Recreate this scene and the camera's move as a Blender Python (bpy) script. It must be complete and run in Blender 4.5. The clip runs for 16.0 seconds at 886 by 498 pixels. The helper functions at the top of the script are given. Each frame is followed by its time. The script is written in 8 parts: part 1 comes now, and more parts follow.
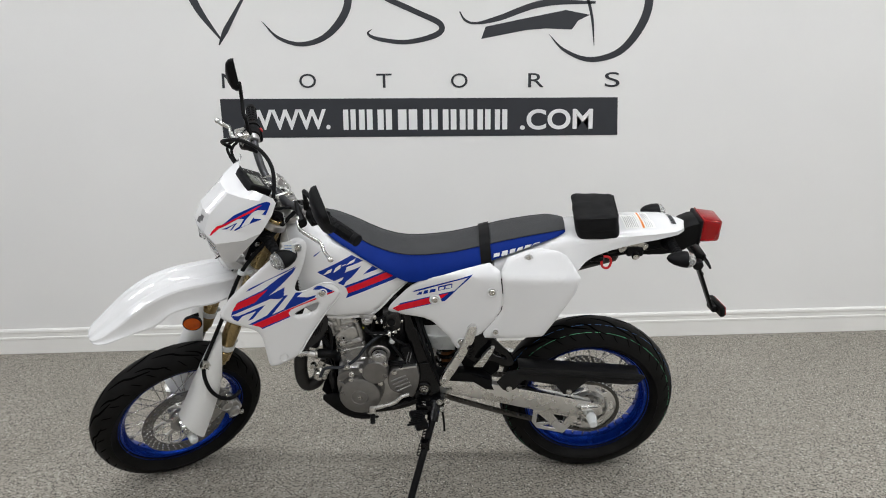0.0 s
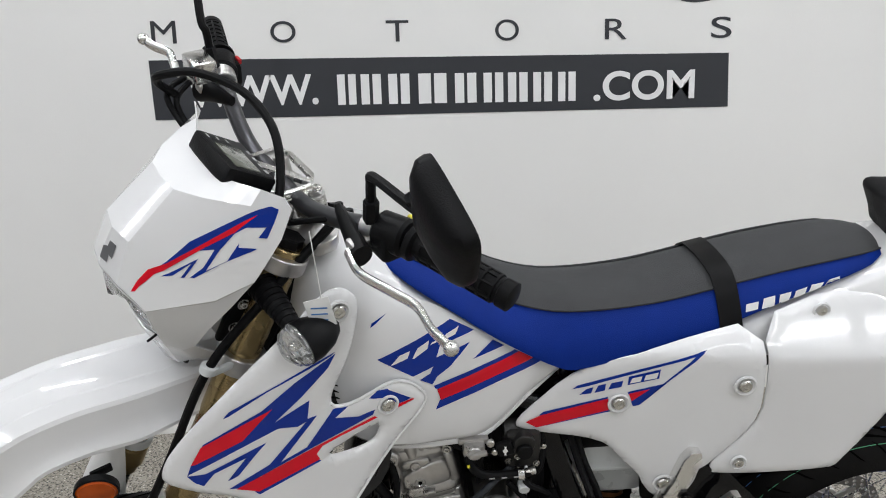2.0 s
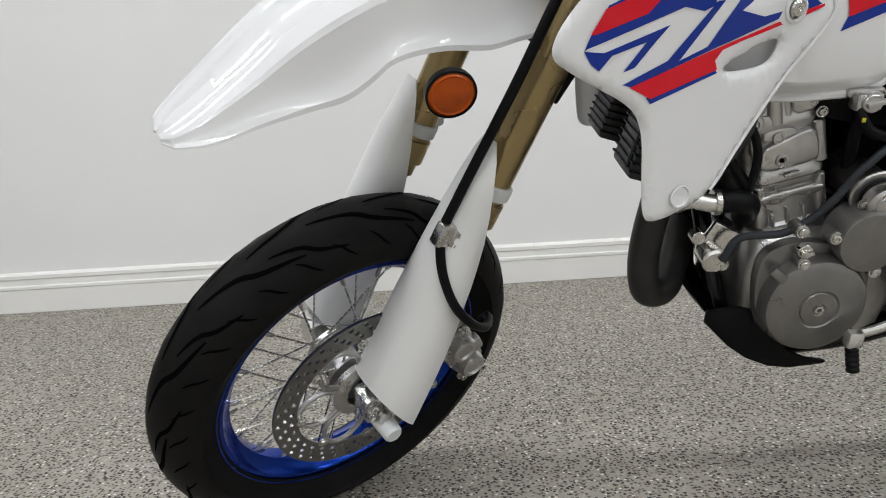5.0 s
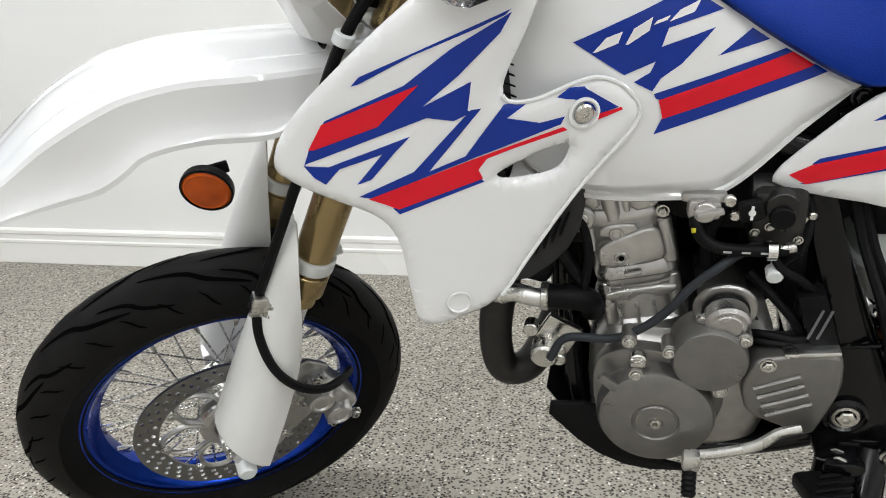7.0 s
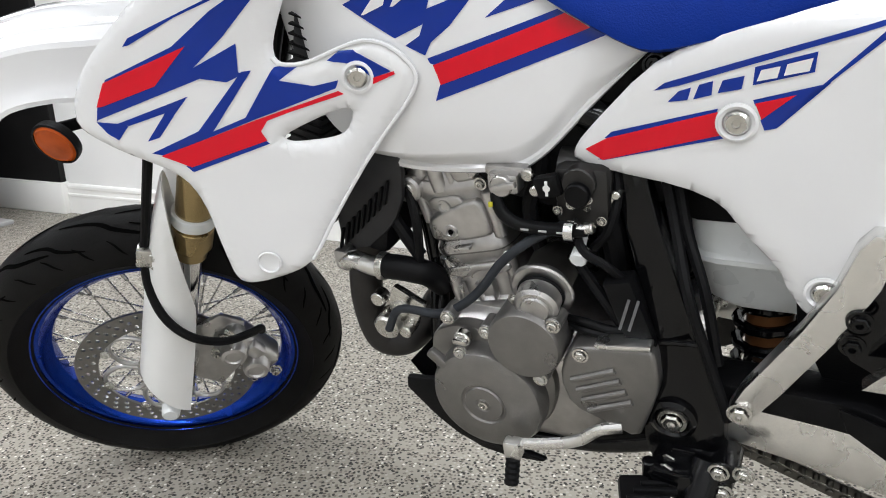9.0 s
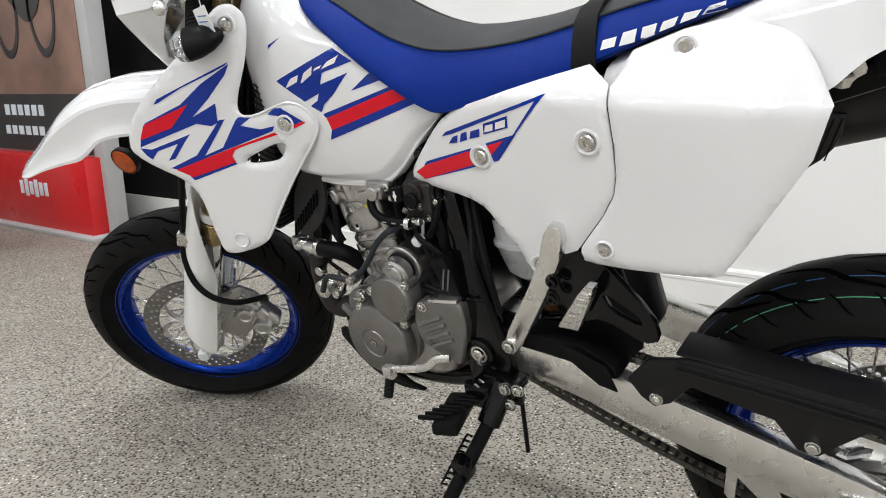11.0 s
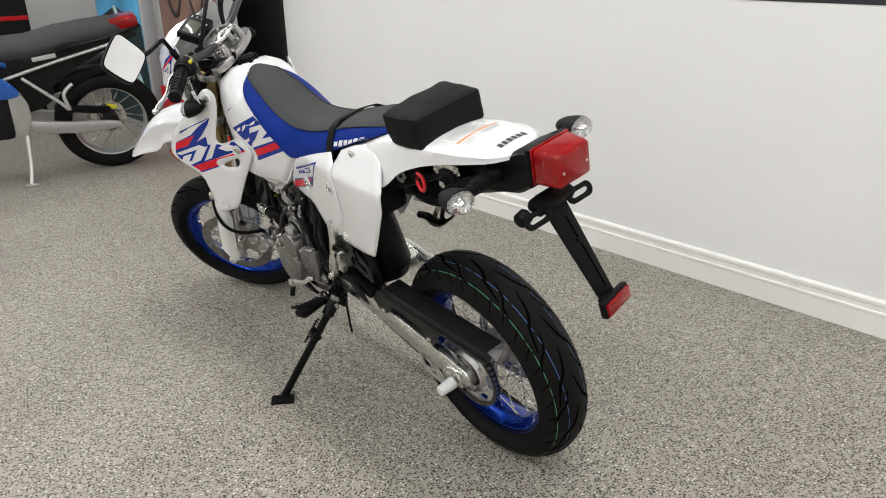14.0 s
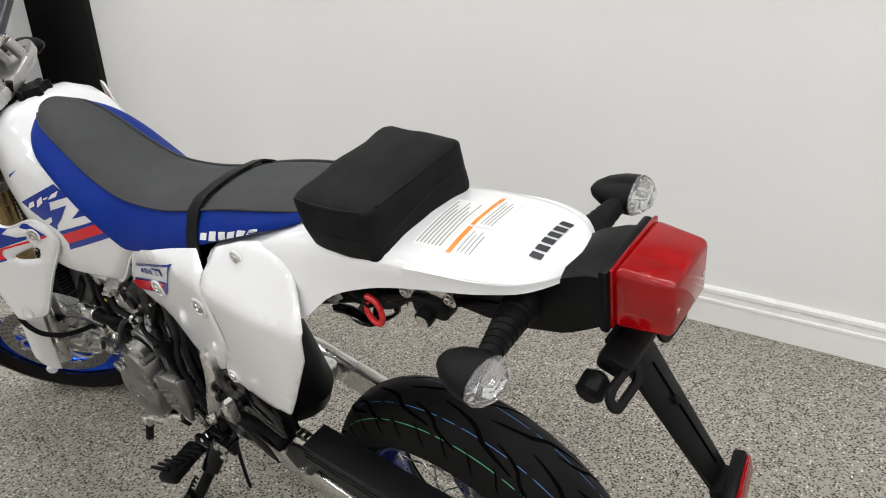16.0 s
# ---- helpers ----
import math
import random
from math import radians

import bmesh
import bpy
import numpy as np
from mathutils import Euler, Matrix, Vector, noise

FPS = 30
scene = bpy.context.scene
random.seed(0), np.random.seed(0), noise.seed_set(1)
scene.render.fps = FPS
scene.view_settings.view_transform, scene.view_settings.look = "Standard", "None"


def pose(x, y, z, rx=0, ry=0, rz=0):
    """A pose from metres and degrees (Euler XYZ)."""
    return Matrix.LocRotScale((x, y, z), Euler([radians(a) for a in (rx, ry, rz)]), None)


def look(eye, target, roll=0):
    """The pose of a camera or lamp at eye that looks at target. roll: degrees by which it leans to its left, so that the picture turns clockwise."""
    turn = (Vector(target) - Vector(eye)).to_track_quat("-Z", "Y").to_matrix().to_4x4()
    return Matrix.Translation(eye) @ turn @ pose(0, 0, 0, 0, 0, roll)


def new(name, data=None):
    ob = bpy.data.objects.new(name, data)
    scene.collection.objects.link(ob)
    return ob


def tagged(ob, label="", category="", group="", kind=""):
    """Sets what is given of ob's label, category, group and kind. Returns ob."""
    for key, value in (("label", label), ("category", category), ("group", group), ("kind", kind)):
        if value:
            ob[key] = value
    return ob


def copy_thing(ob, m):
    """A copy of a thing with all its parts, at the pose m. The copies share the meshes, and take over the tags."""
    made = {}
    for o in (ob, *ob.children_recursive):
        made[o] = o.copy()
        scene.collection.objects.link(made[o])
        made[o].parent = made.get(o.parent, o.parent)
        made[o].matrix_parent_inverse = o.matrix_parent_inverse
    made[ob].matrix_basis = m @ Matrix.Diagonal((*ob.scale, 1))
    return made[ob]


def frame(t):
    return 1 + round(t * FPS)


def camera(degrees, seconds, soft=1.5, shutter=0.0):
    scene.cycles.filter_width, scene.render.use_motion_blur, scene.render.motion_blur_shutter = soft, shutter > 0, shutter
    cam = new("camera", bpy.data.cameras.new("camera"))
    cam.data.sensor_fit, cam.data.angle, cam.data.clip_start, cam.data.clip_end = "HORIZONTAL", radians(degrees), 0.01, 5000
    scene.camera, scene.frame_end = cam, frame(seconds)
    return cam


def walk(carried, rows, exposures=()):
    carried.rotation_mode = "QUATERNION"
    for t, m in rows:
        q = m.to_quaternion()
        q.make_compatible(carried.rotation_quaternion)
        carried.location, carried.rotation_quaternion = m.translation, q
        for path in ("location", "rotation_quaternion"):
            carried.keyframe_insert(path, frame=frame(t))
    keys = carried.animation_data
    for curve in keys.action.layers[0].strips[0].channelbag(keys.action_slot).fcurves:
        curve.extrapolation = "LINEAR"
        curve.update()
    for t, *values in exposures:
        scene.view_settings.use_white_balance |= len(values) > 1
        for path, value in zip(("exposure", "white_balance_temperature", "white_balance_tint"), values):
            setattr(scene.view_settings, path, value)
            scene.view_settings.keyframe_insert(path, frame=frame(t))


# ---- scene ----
cam = camera(60.9, 16.0, soft=1.0)
# stops and white balance on the way
EXPOSURES = [(0.0, -0.40, 6200, 10), (2.5, -0.40, 6150, 10), (4.2, -0.30, 6150, 10), (6.5, -0.02, 6250, 8), (8.0, 0.25, 6150, 8), (9.0, 0.25, 6100, 10), (11.5, 0.02, 6300, 10), (13.0, -0.05, 6400, 10), (14.5, -0.17, 6400, 10), (16.0, -0.20, 6350, 10)]
PATH = [
    (0, (-0.574, -4.14, 1.408), (-0.524, -2.183, 1.0), -1.1),
    (0.5, (-0.602, -3.786, 1.4), (-0.546, -1.837, 0.954), -0.7),
    (1, (-0.695, -3.42, 1.397), (-0.619, -1.473, 0.947), -0.9),
    (1.5, (-0.792, -3.063, 1.335), (-0.67, -1.114, 0.9), -1.2),
    (2, (-0.932, -2.826, 1.215), (-0.722, -0.874, 0.832), -2.0),
    (2.5, (-1.074, -2.736, 1.014), (-0.721, -0.775, 0.841), -2.7),
    (3, (-1.19, -2.713, 0.891), (-0.789, -0.754, 0.838), -3.0),
    (3.5, (-1.287, -2.699, 0.806), (-0.924, -0.733, 0.765), -3.2),
    (4, (-1.359, -2.698, 0.725), (-1.113, -0.717, 0.601), -3.3),
    (4.2, (-1.404, -2.67, 0.71), (-1.149, -0.696, 0.511), -3.4),
    (6.3, (-1.141, -2.656, 0.7), (-1.43, -0.742, 0.194), -2.3),
    (6.5, (-1.07, -2.644, 0.751), (-1.381, -0.73, 0.26), -2.2),
    (7, (-0.905, -2.571, 0.862), (-1.271, -0.685, 0.305), -1.5),
    (7.5, (-0.8, -2.439, 0.855), (-1.255, -0.584, 0.261), -1.3),
    (8, (-0.689, -2.393, 0.848), (-1.253, -0.576, 0.23), -1.5),
    (8.5, (-0.59, -2.391, 0.829), (-1.313, -0.631, 0.214), -2.4),
    (9, (-0.499, -2.45, 0.829), (-1.307, -0.715, 0.249), -1.7),
    (9.2, (-0.441, -2.495, 0.85), (-1.281, -0.768, 0.292), -1.3),
    (11.3, (0.116, -2.681, 0.878), (-1.031, -1.111, 0.406), -1.8),
    (11.5, (0.172, -2.687, 0.891), (-0.999, -1.138, 0.412), -2.1),
    (12, (0.343, -2.675, 0.933), (-0.886, -1.182, 0.423), -2.6),
    (12.5, (0.542, -2.693, 1.008), (-0.769, -1.284, 0.463), -2.5),
    (13, (0.792, -2.742, 1.125), (-0.579, -1.414, 0.527), -2.1),
    (13.5, (1.103, -2.749, 1.26), (-0.295, -1.495, 0.569), -1.4),
    (14, (1.323, -2.834, 1.341), (-0.086, -1.612, 0.62), -1.3),
    (14.5, (1.401, -2.858, 1.378), (-0.018, -1.644, 0.663), -1.7),
    (15, (1.236, -2.725, 1.353), (-0.143, -1.463, 0.641), -2.0),
    (15.5, (0.951, -2.558, 1.339), (-0.329, -1.207, 0.604), -2.5),
    (16, (0.627, -2.416, 1.317), (-0.482, -0.947, 0.535), -2.7),
]
walk(cam, [(t, look(eye, target, roll)) for t, eye, target, roll in PATH], EXPOSURES)

# ---- world and lamps: a closed showroom under rows of ceiling strip lights ----
world = bpy.data.worlds.new("world")
scene.world = world
world.use_nodes = True
world.node_tree.nodes["Background"].inputs[0].default_value = (0.9, 0.95, 1.0, 1)
world.node_tree.nodes["Background"].inputs[1].default_value = 0.05
scene.view_settings.exposure = 0.0
CEIL = 3.3
STRIPS = [(x, y) for y in (-1.55, -3.6, -5.9) for x in (-4.6, -1.9, 0.8, 3.5)]
for sx, sy in STRIPS:
    lamp = bpy.data.lights.new("strip_light", "AREA")
    lamp.shape, lamp.size, lamp.size_y, lamp.energy, lamp.color = "RECTANGLE", 2.2, 0.12, 29.0, (1.0, 0.995, 0.985)
    ob = new("strip_light", lamp)
    ob.matrix_world = pose(sx, sy, CEIL - 0.09)


# ---- materials ----
def mat(name, color, rough=0.5, metal=0.0, var=0.06, scale=30.0, bump=0.0, bscale=200.0, coat=0.0, trans=0.0, rvar=0.08, aniso=0.0, spec=0.5):
    m = bpy.data.materials.new(name)
    m.use_nodes = True
    nt = m.node_tree
    b = nt.nodes["Principled BSDF"]
    b.inputs["Metallic"].default_value = metal
    b.inputs["Coat Weight"].default_value = coat
    b.inputs["Coat Roughness"].default_value = 0.04
    b.inputs["Transmission Weight"].default_value = trans
    b.inputs["Anisotropic"].default_value = aniso
    b.inputs["Specular IOR Level"].default_value = spec
    tc = nt.nodes.new("ShaderNodeTexCoord")
    n1 = nt.nodes.new("ShaderNodeTexNoise")
    n1.inputs["Scale"].default_value, n1.inputs["Detail"].default_value = scale, 6
    nt.links.new(tc.outputs["Object"], n1.inputs["Vector"])
    mr = nt.nodes.new("ShaderNodeMapRange")
    mr.inputs["From Min"].default_value, mr.inputs["From Max"].default_value = 0.3, 0.7
    mr.inputs["To Min"].default_value, mr.inputs["To Max"].default_value = 1 - var, 1 + var
    nt.links.new(n1.outputs["Fac"], mr.inputs["Value"])
    mx = nt.nodes.new("ShaderNodeMix")
    mx.data_type, mx.blend_type = "RGBA", "MULTIPLY"
    mx.inputs["Factor"].default_value = 1
    mx.inputs["A"].default_value = (*color, 1)
    nt.links.new(mr.outputs["Result"], mx.inputs["B"])
    nt.links.new(mx.outputs["Result"], b.inputs["Base Color"])
    n2 = nt.nodes.new("ShaderNodeTexNoise")
    n2.inputs["Scale"].default_value, n2.inputs["Detail"].default_value = scale * 0.31, 4
    nt.links.new(tc.outputs["Object"], n2.inputs["Vector"])
    rr = nt.nodes.new("ShaderNodeMapRange")
    rr.inputs["From Min"].default_value, rr.inputs["From Max"].default_value = 0.3, 0.7
    rr.inputs["To Min"].default_value, rr.inputs["To Max"].default_value = max(rough - rvar, 0.02), rough + rvar
    nt.links.new(n2.outputs["Fac"], rr.inputs["Value"])
    nt.links.new(rr.outputs["Result"], b.inputs["Roughness"])
    if bump:
        n3 = nt.nodes.new("ShaderNodeTexNoise")
        n3.inputs["Scale"].default_value, n3.inputs["Detail"].default_value = bscale, 3
        nt.links.new(tc.outputs["Object"], n3.inputs["Vector"])
        bp = nt.nodes.new("ShaderNodeBump")
        bp.inputs["Strength"].default_value, bp.inputs["Distance"].default_value = bump, 0.002
        nt.links.new(n3.outputs["Fac"], bp.inputs["Height"])
        nt.links.new(bp.outputs["Normal"], b.inputs["Normal"])
    return m


def glow(name, color, strength):
    m = mat(name, color, 0.5)
    b = m.node_tree.nodes["Principled BSDF"]
    b.inputs["Emission Color"].default_value, b.inputs["Emission Strength"].default_value = (*color, 1), strength
    return m


def speckled(name):
    """Epoxy flake floor: warm grey ground with black, white and tan chips."""
    m = bpy.data.materials.new(name)
    m.use_nodes = True
    nt = m.node_tree
    b = nt.nodes["Principled BSDF"]
    tc = nt.nodes.new("ShaderNodeTexCoord")
    big = nt.nodes.new("ShaderNodeTexNoise")
    big.inputs["Scale"].default_value, big.inputs["Detail"].default_value = 1.3, 5
    nt.links.new(tc.outputs["Object"], big.inputs["Vector"])
    base = nt.nodes.new("ShaderNodeValToRGB")
    base.color_ramp.elements[0].color, base.color_ramp.elements[1].color = (0.305, 0.282, 0.238, 1), (0.365, 0.340, 0.292, 1)
    base.color_ramp.elements[0].position, base.color_ramp.elements[1].position = 0.35, 0.65
    nt.links.new(big.outputs["Fac"], base.inputs["Fac"])
    last = base.outputs["Color"]
    rag = nt.nodes.new("ShaderNodeTexNoise")
    rag.inputs["Scale"].default_value, rag.inputs["Detail"].default_value = 240, 1
    nt.links.new(tc.outputs["Object"], rag.inputs["Vector"])
    ragged = nt.nodes.new("ShaderNodeVectorMath")
    ragged.operation, ragged.inputs[1].default_value = "MULTIPLY_ADD", (0.0022, 0.0022, 0.0)
    nt.links.new(rag.outputs["Color"], ragged.inputs[0])
    nt.links.new(tc.outputs["Object"], ragged.inputs[2])
    flakes = ((120, 0.55, 0.34, (0.20, 0.178, 0.148)), (110, 0.70, 0.32, (0.42, 0.39, 0.345)), (125, 0.68, 0.34, (0.10, 0.087, 0.070)), (100, 0.76, 0.29, (0.022, 0.020, 0.017)), (130, 0.82, 0.33, (0.022, 0.020, 0.018)), (95, 0.89, 0.25, (0.70, 0.68, 0.62)))
    for k, (sc, cut, size, col) in enumerate(flakes):
        v = nt.nodes.new("ShaderNodeTexVoronoi")
        v.voronoi_dimensions = "2D"
        v.inputs["Scale"].default_value = sc * 0.98
        mp = nt.nodes.new("ShaderNodeMapping")
        mp.inputs["Location"].default_value, mp.inputs["Rotation"].default_value = (k * 3.1, k * 1.7, 0.02), (0, 0, k * 0.6)
        nt.links.new(ragged.outputs["Vector"], mp.inputs["Vector"])
        nt.links.new(mp.outputs["Vector"], v.inputs["Vector"])
        sp = nt.nodes.new("ShaderNodeSeparateColor")
        nt.links.new(v.outputs["Color"], sp.inputs["Color"])
        gt = nt.nodes.new("ShaderNodeMath")
        gt.operation, gt.inputs[1].default_value = "GREATER_THAN", cut
        nt.links.new(sp.outputs[0], gt.inputs[0])
        lt = nt.nodes.new("ShaderNodeMath")
        lt.operation, lt.inputs[1].default_value = "LESS_THAN", size
        nt.links.new(v.outputs["Distance"], lt.inputs[0])
        an = nt.nodes.new("ShaderNodeMath")
        an.operation = "MULTIPLY"
        nt.links.new(gt.outputs[0], an.inputs[0])
        nt.links.new(lt.outputs[0], an.inputs[1])
        mx = nt.nodes.new("ShaderNodeMix")
        mx.data_type = "RGBA"
        nt.links.new(an.outputs[0], mx.inputs["Factor"])
        nt.links.new(last, mx.inputs["A"])
        mx.inputs["B"].default_value = (*col, 1)
        last = mx.outputs["Result"]
    nt.links.new(last, b.inputs["Base Color"])
    rr = nt.nodes.new("ShaderNodeMapRange")
    rr.inputs["To Min"].default_value, rr.inputs["To Max"].default_value = 0.45, 0.62
    b.inputs["Specular IOR Level"].default_value = 0.3
    nt.links.new(big.outputs["Fac"], rr.inputs["Value"])
    nt.links.new(rr.outputs["Result"], b.inputs["Roughness"])
    fine = nt.nodes.new("ShaderNodeTexNoise")
    fine.inputs["Scale"].default_value = 160
    nt.links.new(tc.outputs["Object"], fine.inputs["Vector"])
    bp = nt.nodes.new("ShaderNodeBump")
    bp.inputs["Strength"].default_value, bp.inputs["Distance"].default_value = 0.08, 0.002
    nt.links.new(fine.outputs["Fac"], bp.inputs["Height"])
    nt.links.new(bp.outputs["Normal"], b.inputs["Normal"])
    return m


FLOOR = speckled("flake_floor")
WALL = mat("wall_paint", (0.79, 0.785, 0.77), 0.6, var=0.02, scale=1.2, bump=0.12, bscale=240)
TRIMW = mat("trim_paint", (0.84, 0.83, 0.80), 0.3, var=0.03, scale=3)
INK = mat("vinyl_black", (0.018, 0.02, 0.026), 0.45, var=0.1, scale=6)
INKW = mat("vinyl_white", (0.78, 0.78, 0.78), 0.5, var=0.03, scale=6)
DARK = mat("dark_panel", (0.012, 0.0115, 0.0115), 0.5, var=0.15, scale=3, spec=0.15)
GREYP = mat("grey_paint", (0.42, 0.42, 0.42), 0.5, var=0.05, scale=3)
WHITE = mat("white_plastic", (0.77, 0.77, 0.775), 0.09, var=0.012, scale=8, coat=0.5, rvar=0.02, spec=0.5)
WHITE2 = mat("white_guard_plastic", (0.80, 0.80, 0.79), 0.35, var=0.02, scale=8, rvar=0.04)
BLUE = mat("blue_decal", (0.002, 0.026, 0.27), 0.16, var=0.03, rvar=0.02, coat=0.35, spec=0.2)
RED = mat("red_decal", (0.66, 0.002, 0.016), 0.16, var=0.03, rvar=0.02, coat=0.35, spec=0.2)
SEATTOP = mat("seat_grey_vinyl", (0.05, 0.051, 0.053), 0.62, var=0.06, bump=0.5, bscale=700, spec=0.15)
SEATBLUE = mat("seat_blue_vinyl", (0.003, 0.022, 0.20), 0.5, var=0.05, bump=0.3, bscale=600, spec=0.10)
BLACKP = mat("black_plastic", (0.0045, 0.0045, 0.005), 0.42, var=0.12, bump=0.2, bscale=500, spec=0.12)
BLACKG = mat("black_gloss_paint", (0.0025, 0.0025, 0.003), 0.14, var=0.1, coat=0.10, spec=0.25)
GUARDP = mat("dark_grey_plastic", (0.011, 0.011, 0.0115), 0.4, var=0.1, bump=0.2, bscale=500, spec=0.2)
RUBBER = mat("tyre_rubber", (0.0075, 0.0071, 0.0068), 0.55, var=0.2, scale=18, bump=0.2, bscale=300, spec=0.09)
GROOVE = mat("tyre_groove", (0.002, 0.002, 0.002), 0.9, spec=0.02)
SOFTBLK = mat("black_rubber", (0.005, 0.005, 0.0055), 0.5, var=0.1, spec=0.12)
NYLON = mat("black_nylon", (0.006, 0.006, 0.0065), 0.62, var=0.15, bump=0.5, bscale=900, spec=0.14)
RIMBLUE = mat("blue_anodised_rim", (0.004, 0.040, 0.36), 0.22, metal=0.85, var=0.05, coat=0.15)
ALU = mat("brushed_aluminium", (0.78, 0.775, 0.76), 0.27, metal=1.0, var=0.04, scale=50, bump=0.03, bscale=500)
CAST = mat("cast_aluminium", (0.52, 0.51, 0.50), 0.33, metal=0.95, var=0.1, scale=60, bump=0.14, bscale=900)
COVER = mat("engine_cover_paint", (0.215, 0.208, 0.20), 0.34, metal=0.8, var=0.07, scale=50, bump=0.2, bscale=600)
STEEL = mat("zinc_steel", (0.62, 0.61, 0.58), 0.26, metal=1.0, var=0.08, scale=80)
CHROME = mat("chrome", (0.80, 0.80, 0.80), 0.08, metal=1.0, var=0.03)
GOLD = mat("gold_anodised", (0.36, 0.27, 0.13), 0.27, metal=0.85, var=0.06, scale=30)
AMBER = mat("amber_lens", (0.40, 0.065, 0.003), 0.14, var=0.25, coat=0.05, spec=0.25)
REDLENS = mat("red_lens", (0.56, 0.002, 0.006), 0.05, var=0.04, trans=0.6, rvar=0.02, spec=0.5)
CLEAR = mat("clear_lens", (0.93, 0.94, 0.95), 0.05, trans=0.92, var=0.02, rvar=0.02)
HEADLENS = mat("headlight_glass", (0.95, 0.96, 0.97), 0.02, trans=1.0, var=0.0, rvar=0.0)
HEADLENS.node_tree.nodes["Principled BSDF"].inputs["IOR"].default_value = 1.18
MIRROR = mat("mirror_glass", (0.9, 0.9, 0.9), 0.02, metal=1.0, var=0.0, rvar=0.0)
NATURAL = mat("natural_nylon", (0.68, 0.70, 0.70), 0.35, var=0.04)
CORE = mat("radiator_core", (0.03, 0.03, 0.032), 0.5, metal=0.4, var=0.2)
ORANGE = mat("orange_print", (0.80, 0.24, 0.03), 0.35)
PAPER = mat("paper_tag", (0.78, 0.78, 0.76), 0.6, var=0.03)
LABELINK = mat("label_print", (0.34, 0.34, 0.34), 0.5)
GREYINK = mat("grey_print", (0.13, 0.13, 0.135), 0.4)
COPPER = mat("brown_spring_seat", (0.20, 0.085, 0.03), 0.4, var=0.2)
LCD = mat("display_glass", (0.10, 0.105, 0.085), 0.15, coat=0.5)
REDWIRE = mat("red_plug", (0.55, 0.012, 0.015), 0.4)
YELLOW = mat("yellow_mark", (0.55, 0.50, 0.02), 0.5)
GREENLINE = mat("green_line", (0.10, 0.45, 0.22), 0.6)
BLUELINE = mat("blue_line", (0.06, 0.19, 0.48), 0.6)
LAMPGLOW = glow("strip_diffuser", (1.0, 0.98, 0.95), 6.0)
CEILING = mat("ceiling_paint", (0.72, 0.72, 0.71), 0.8, var=0.03)
FARWALL = mat("far_wall_paint", (0.74, 0.74, 0.73), 0.7, var=0.05, scale=1.0)
HOUSING = mat("lamp_housing", (0.75, 0.75, 0.74), 0.4)


# ---- mesh helpers ----
def part(name, bm, material, parent=None, label="", m=None, smooth=True, angle=35):
    me = bpy.data.meshes.new(name)
    bmesh.ops.recalc_face_normals(bm, faces=bm.faces)
    if smooth:
        for f in bm.faces:
            f.smooth = True
        for e in bm.edges:
            if len(e.link_faces) == 2 and e.calc_face_angle(0) > radians(angle):
                e.smooth = False
    bm.to_mesh(me)
    bm.free()
    me.materials.append(material)
    ob = new(name, me)
    if m is not None:
        ob.matrix_world = m
    if parent is not None:
        ob.parent = parent
        if m is None:
            ob.matrix_local = Matrix.Identity(4)
        else:
            ob.matrix_local = m
    if label:
        ob["label"] = label
    return ob


def share(ob, parent, m):
    """Another object on the same mesh, under parent."""
    o = new(ob.name.split(".")[0], ob.data)
    o.parent = parent
    o.matrix_local = m
    return o


def join(*bms):
    out = bmesh.new()
    for b in bms:
        me = bpy.data.meshes.new("tmp")
        b.to_mesh(me)
        b.free()
        out.from_mesh(me)
        bpy.data.meshes.remove(me)
    out.normal_update()
    return out


def box(c, s, bevel=0.003, m=None, seg=2):
    bm = bmesh.new()
    bmesh.ops.create_cube(bm, size=1)
    for v in bm.verts:
        v.co = Vector((v.co.x * s[0], v.co.y * s[1], v.co.z * s[2]))
    if bevel:
        bmesh.ops.bevel(bm, geom=bm.edges[:], offset=min(bevel, min(s) * 0.45), segments=seg, affect="EDGES", profile=0.5)
    mm = Matrix.Translation(c) @ (m if m is not None else Matrix.Identity(4))
    bm.transform(mm)
    return bm


def aim(p0, p1):
    d = Vector(p1) - Vector(p0)
    return Matrix.Translation(p0) @ d.to_track_quat("Z", "Y").to_matrix().to_4x4(), d.length


def lathe(profile, n=32, m=None):
    """profile: (radius, height) pairs turned about z; m lays it in place. Ends at radius 0 close it."""
    bm = bmesh.new()
    rings = []
    for r, h in profile:
        if r < 1e-6:
            rings.append([bm.verts.new((0, 0, h))])
        else:
            rings.append([bm.verts.new((r * math.cos(2 * math.pi * k / n), r * math.sin(2 * math.pi * k / n), h)) for k in range(n)])
    for a, b in zip(rings, rings[1:]):
        for k in range(n):
            k2 = (k + 1) % n
            q = [a[k % len(a)], a[k2 % len(a)], b[k2 % len(b)], b[k % len(b)]]
            u = list(dict.fromkeys(q))
            if len(u) > 2:
                bm.faces.new(u)
    if m is not None:
        bm.transform(m)
    return bm


def rod(p0, p1, r0, r1=None, n=16, bevel=0.0015):
    m, d = aim(p0, p1)
    r1 = r0 if r1 is None else r1
    b = min(bevel, r0 * 0.4, r1 * 0.4, d * 0.3)
    return lathe([(0, 0), (r0 - b, 0), (r0, b), (r1, d - b), (r1 - b, d), (0, d)], n, m)


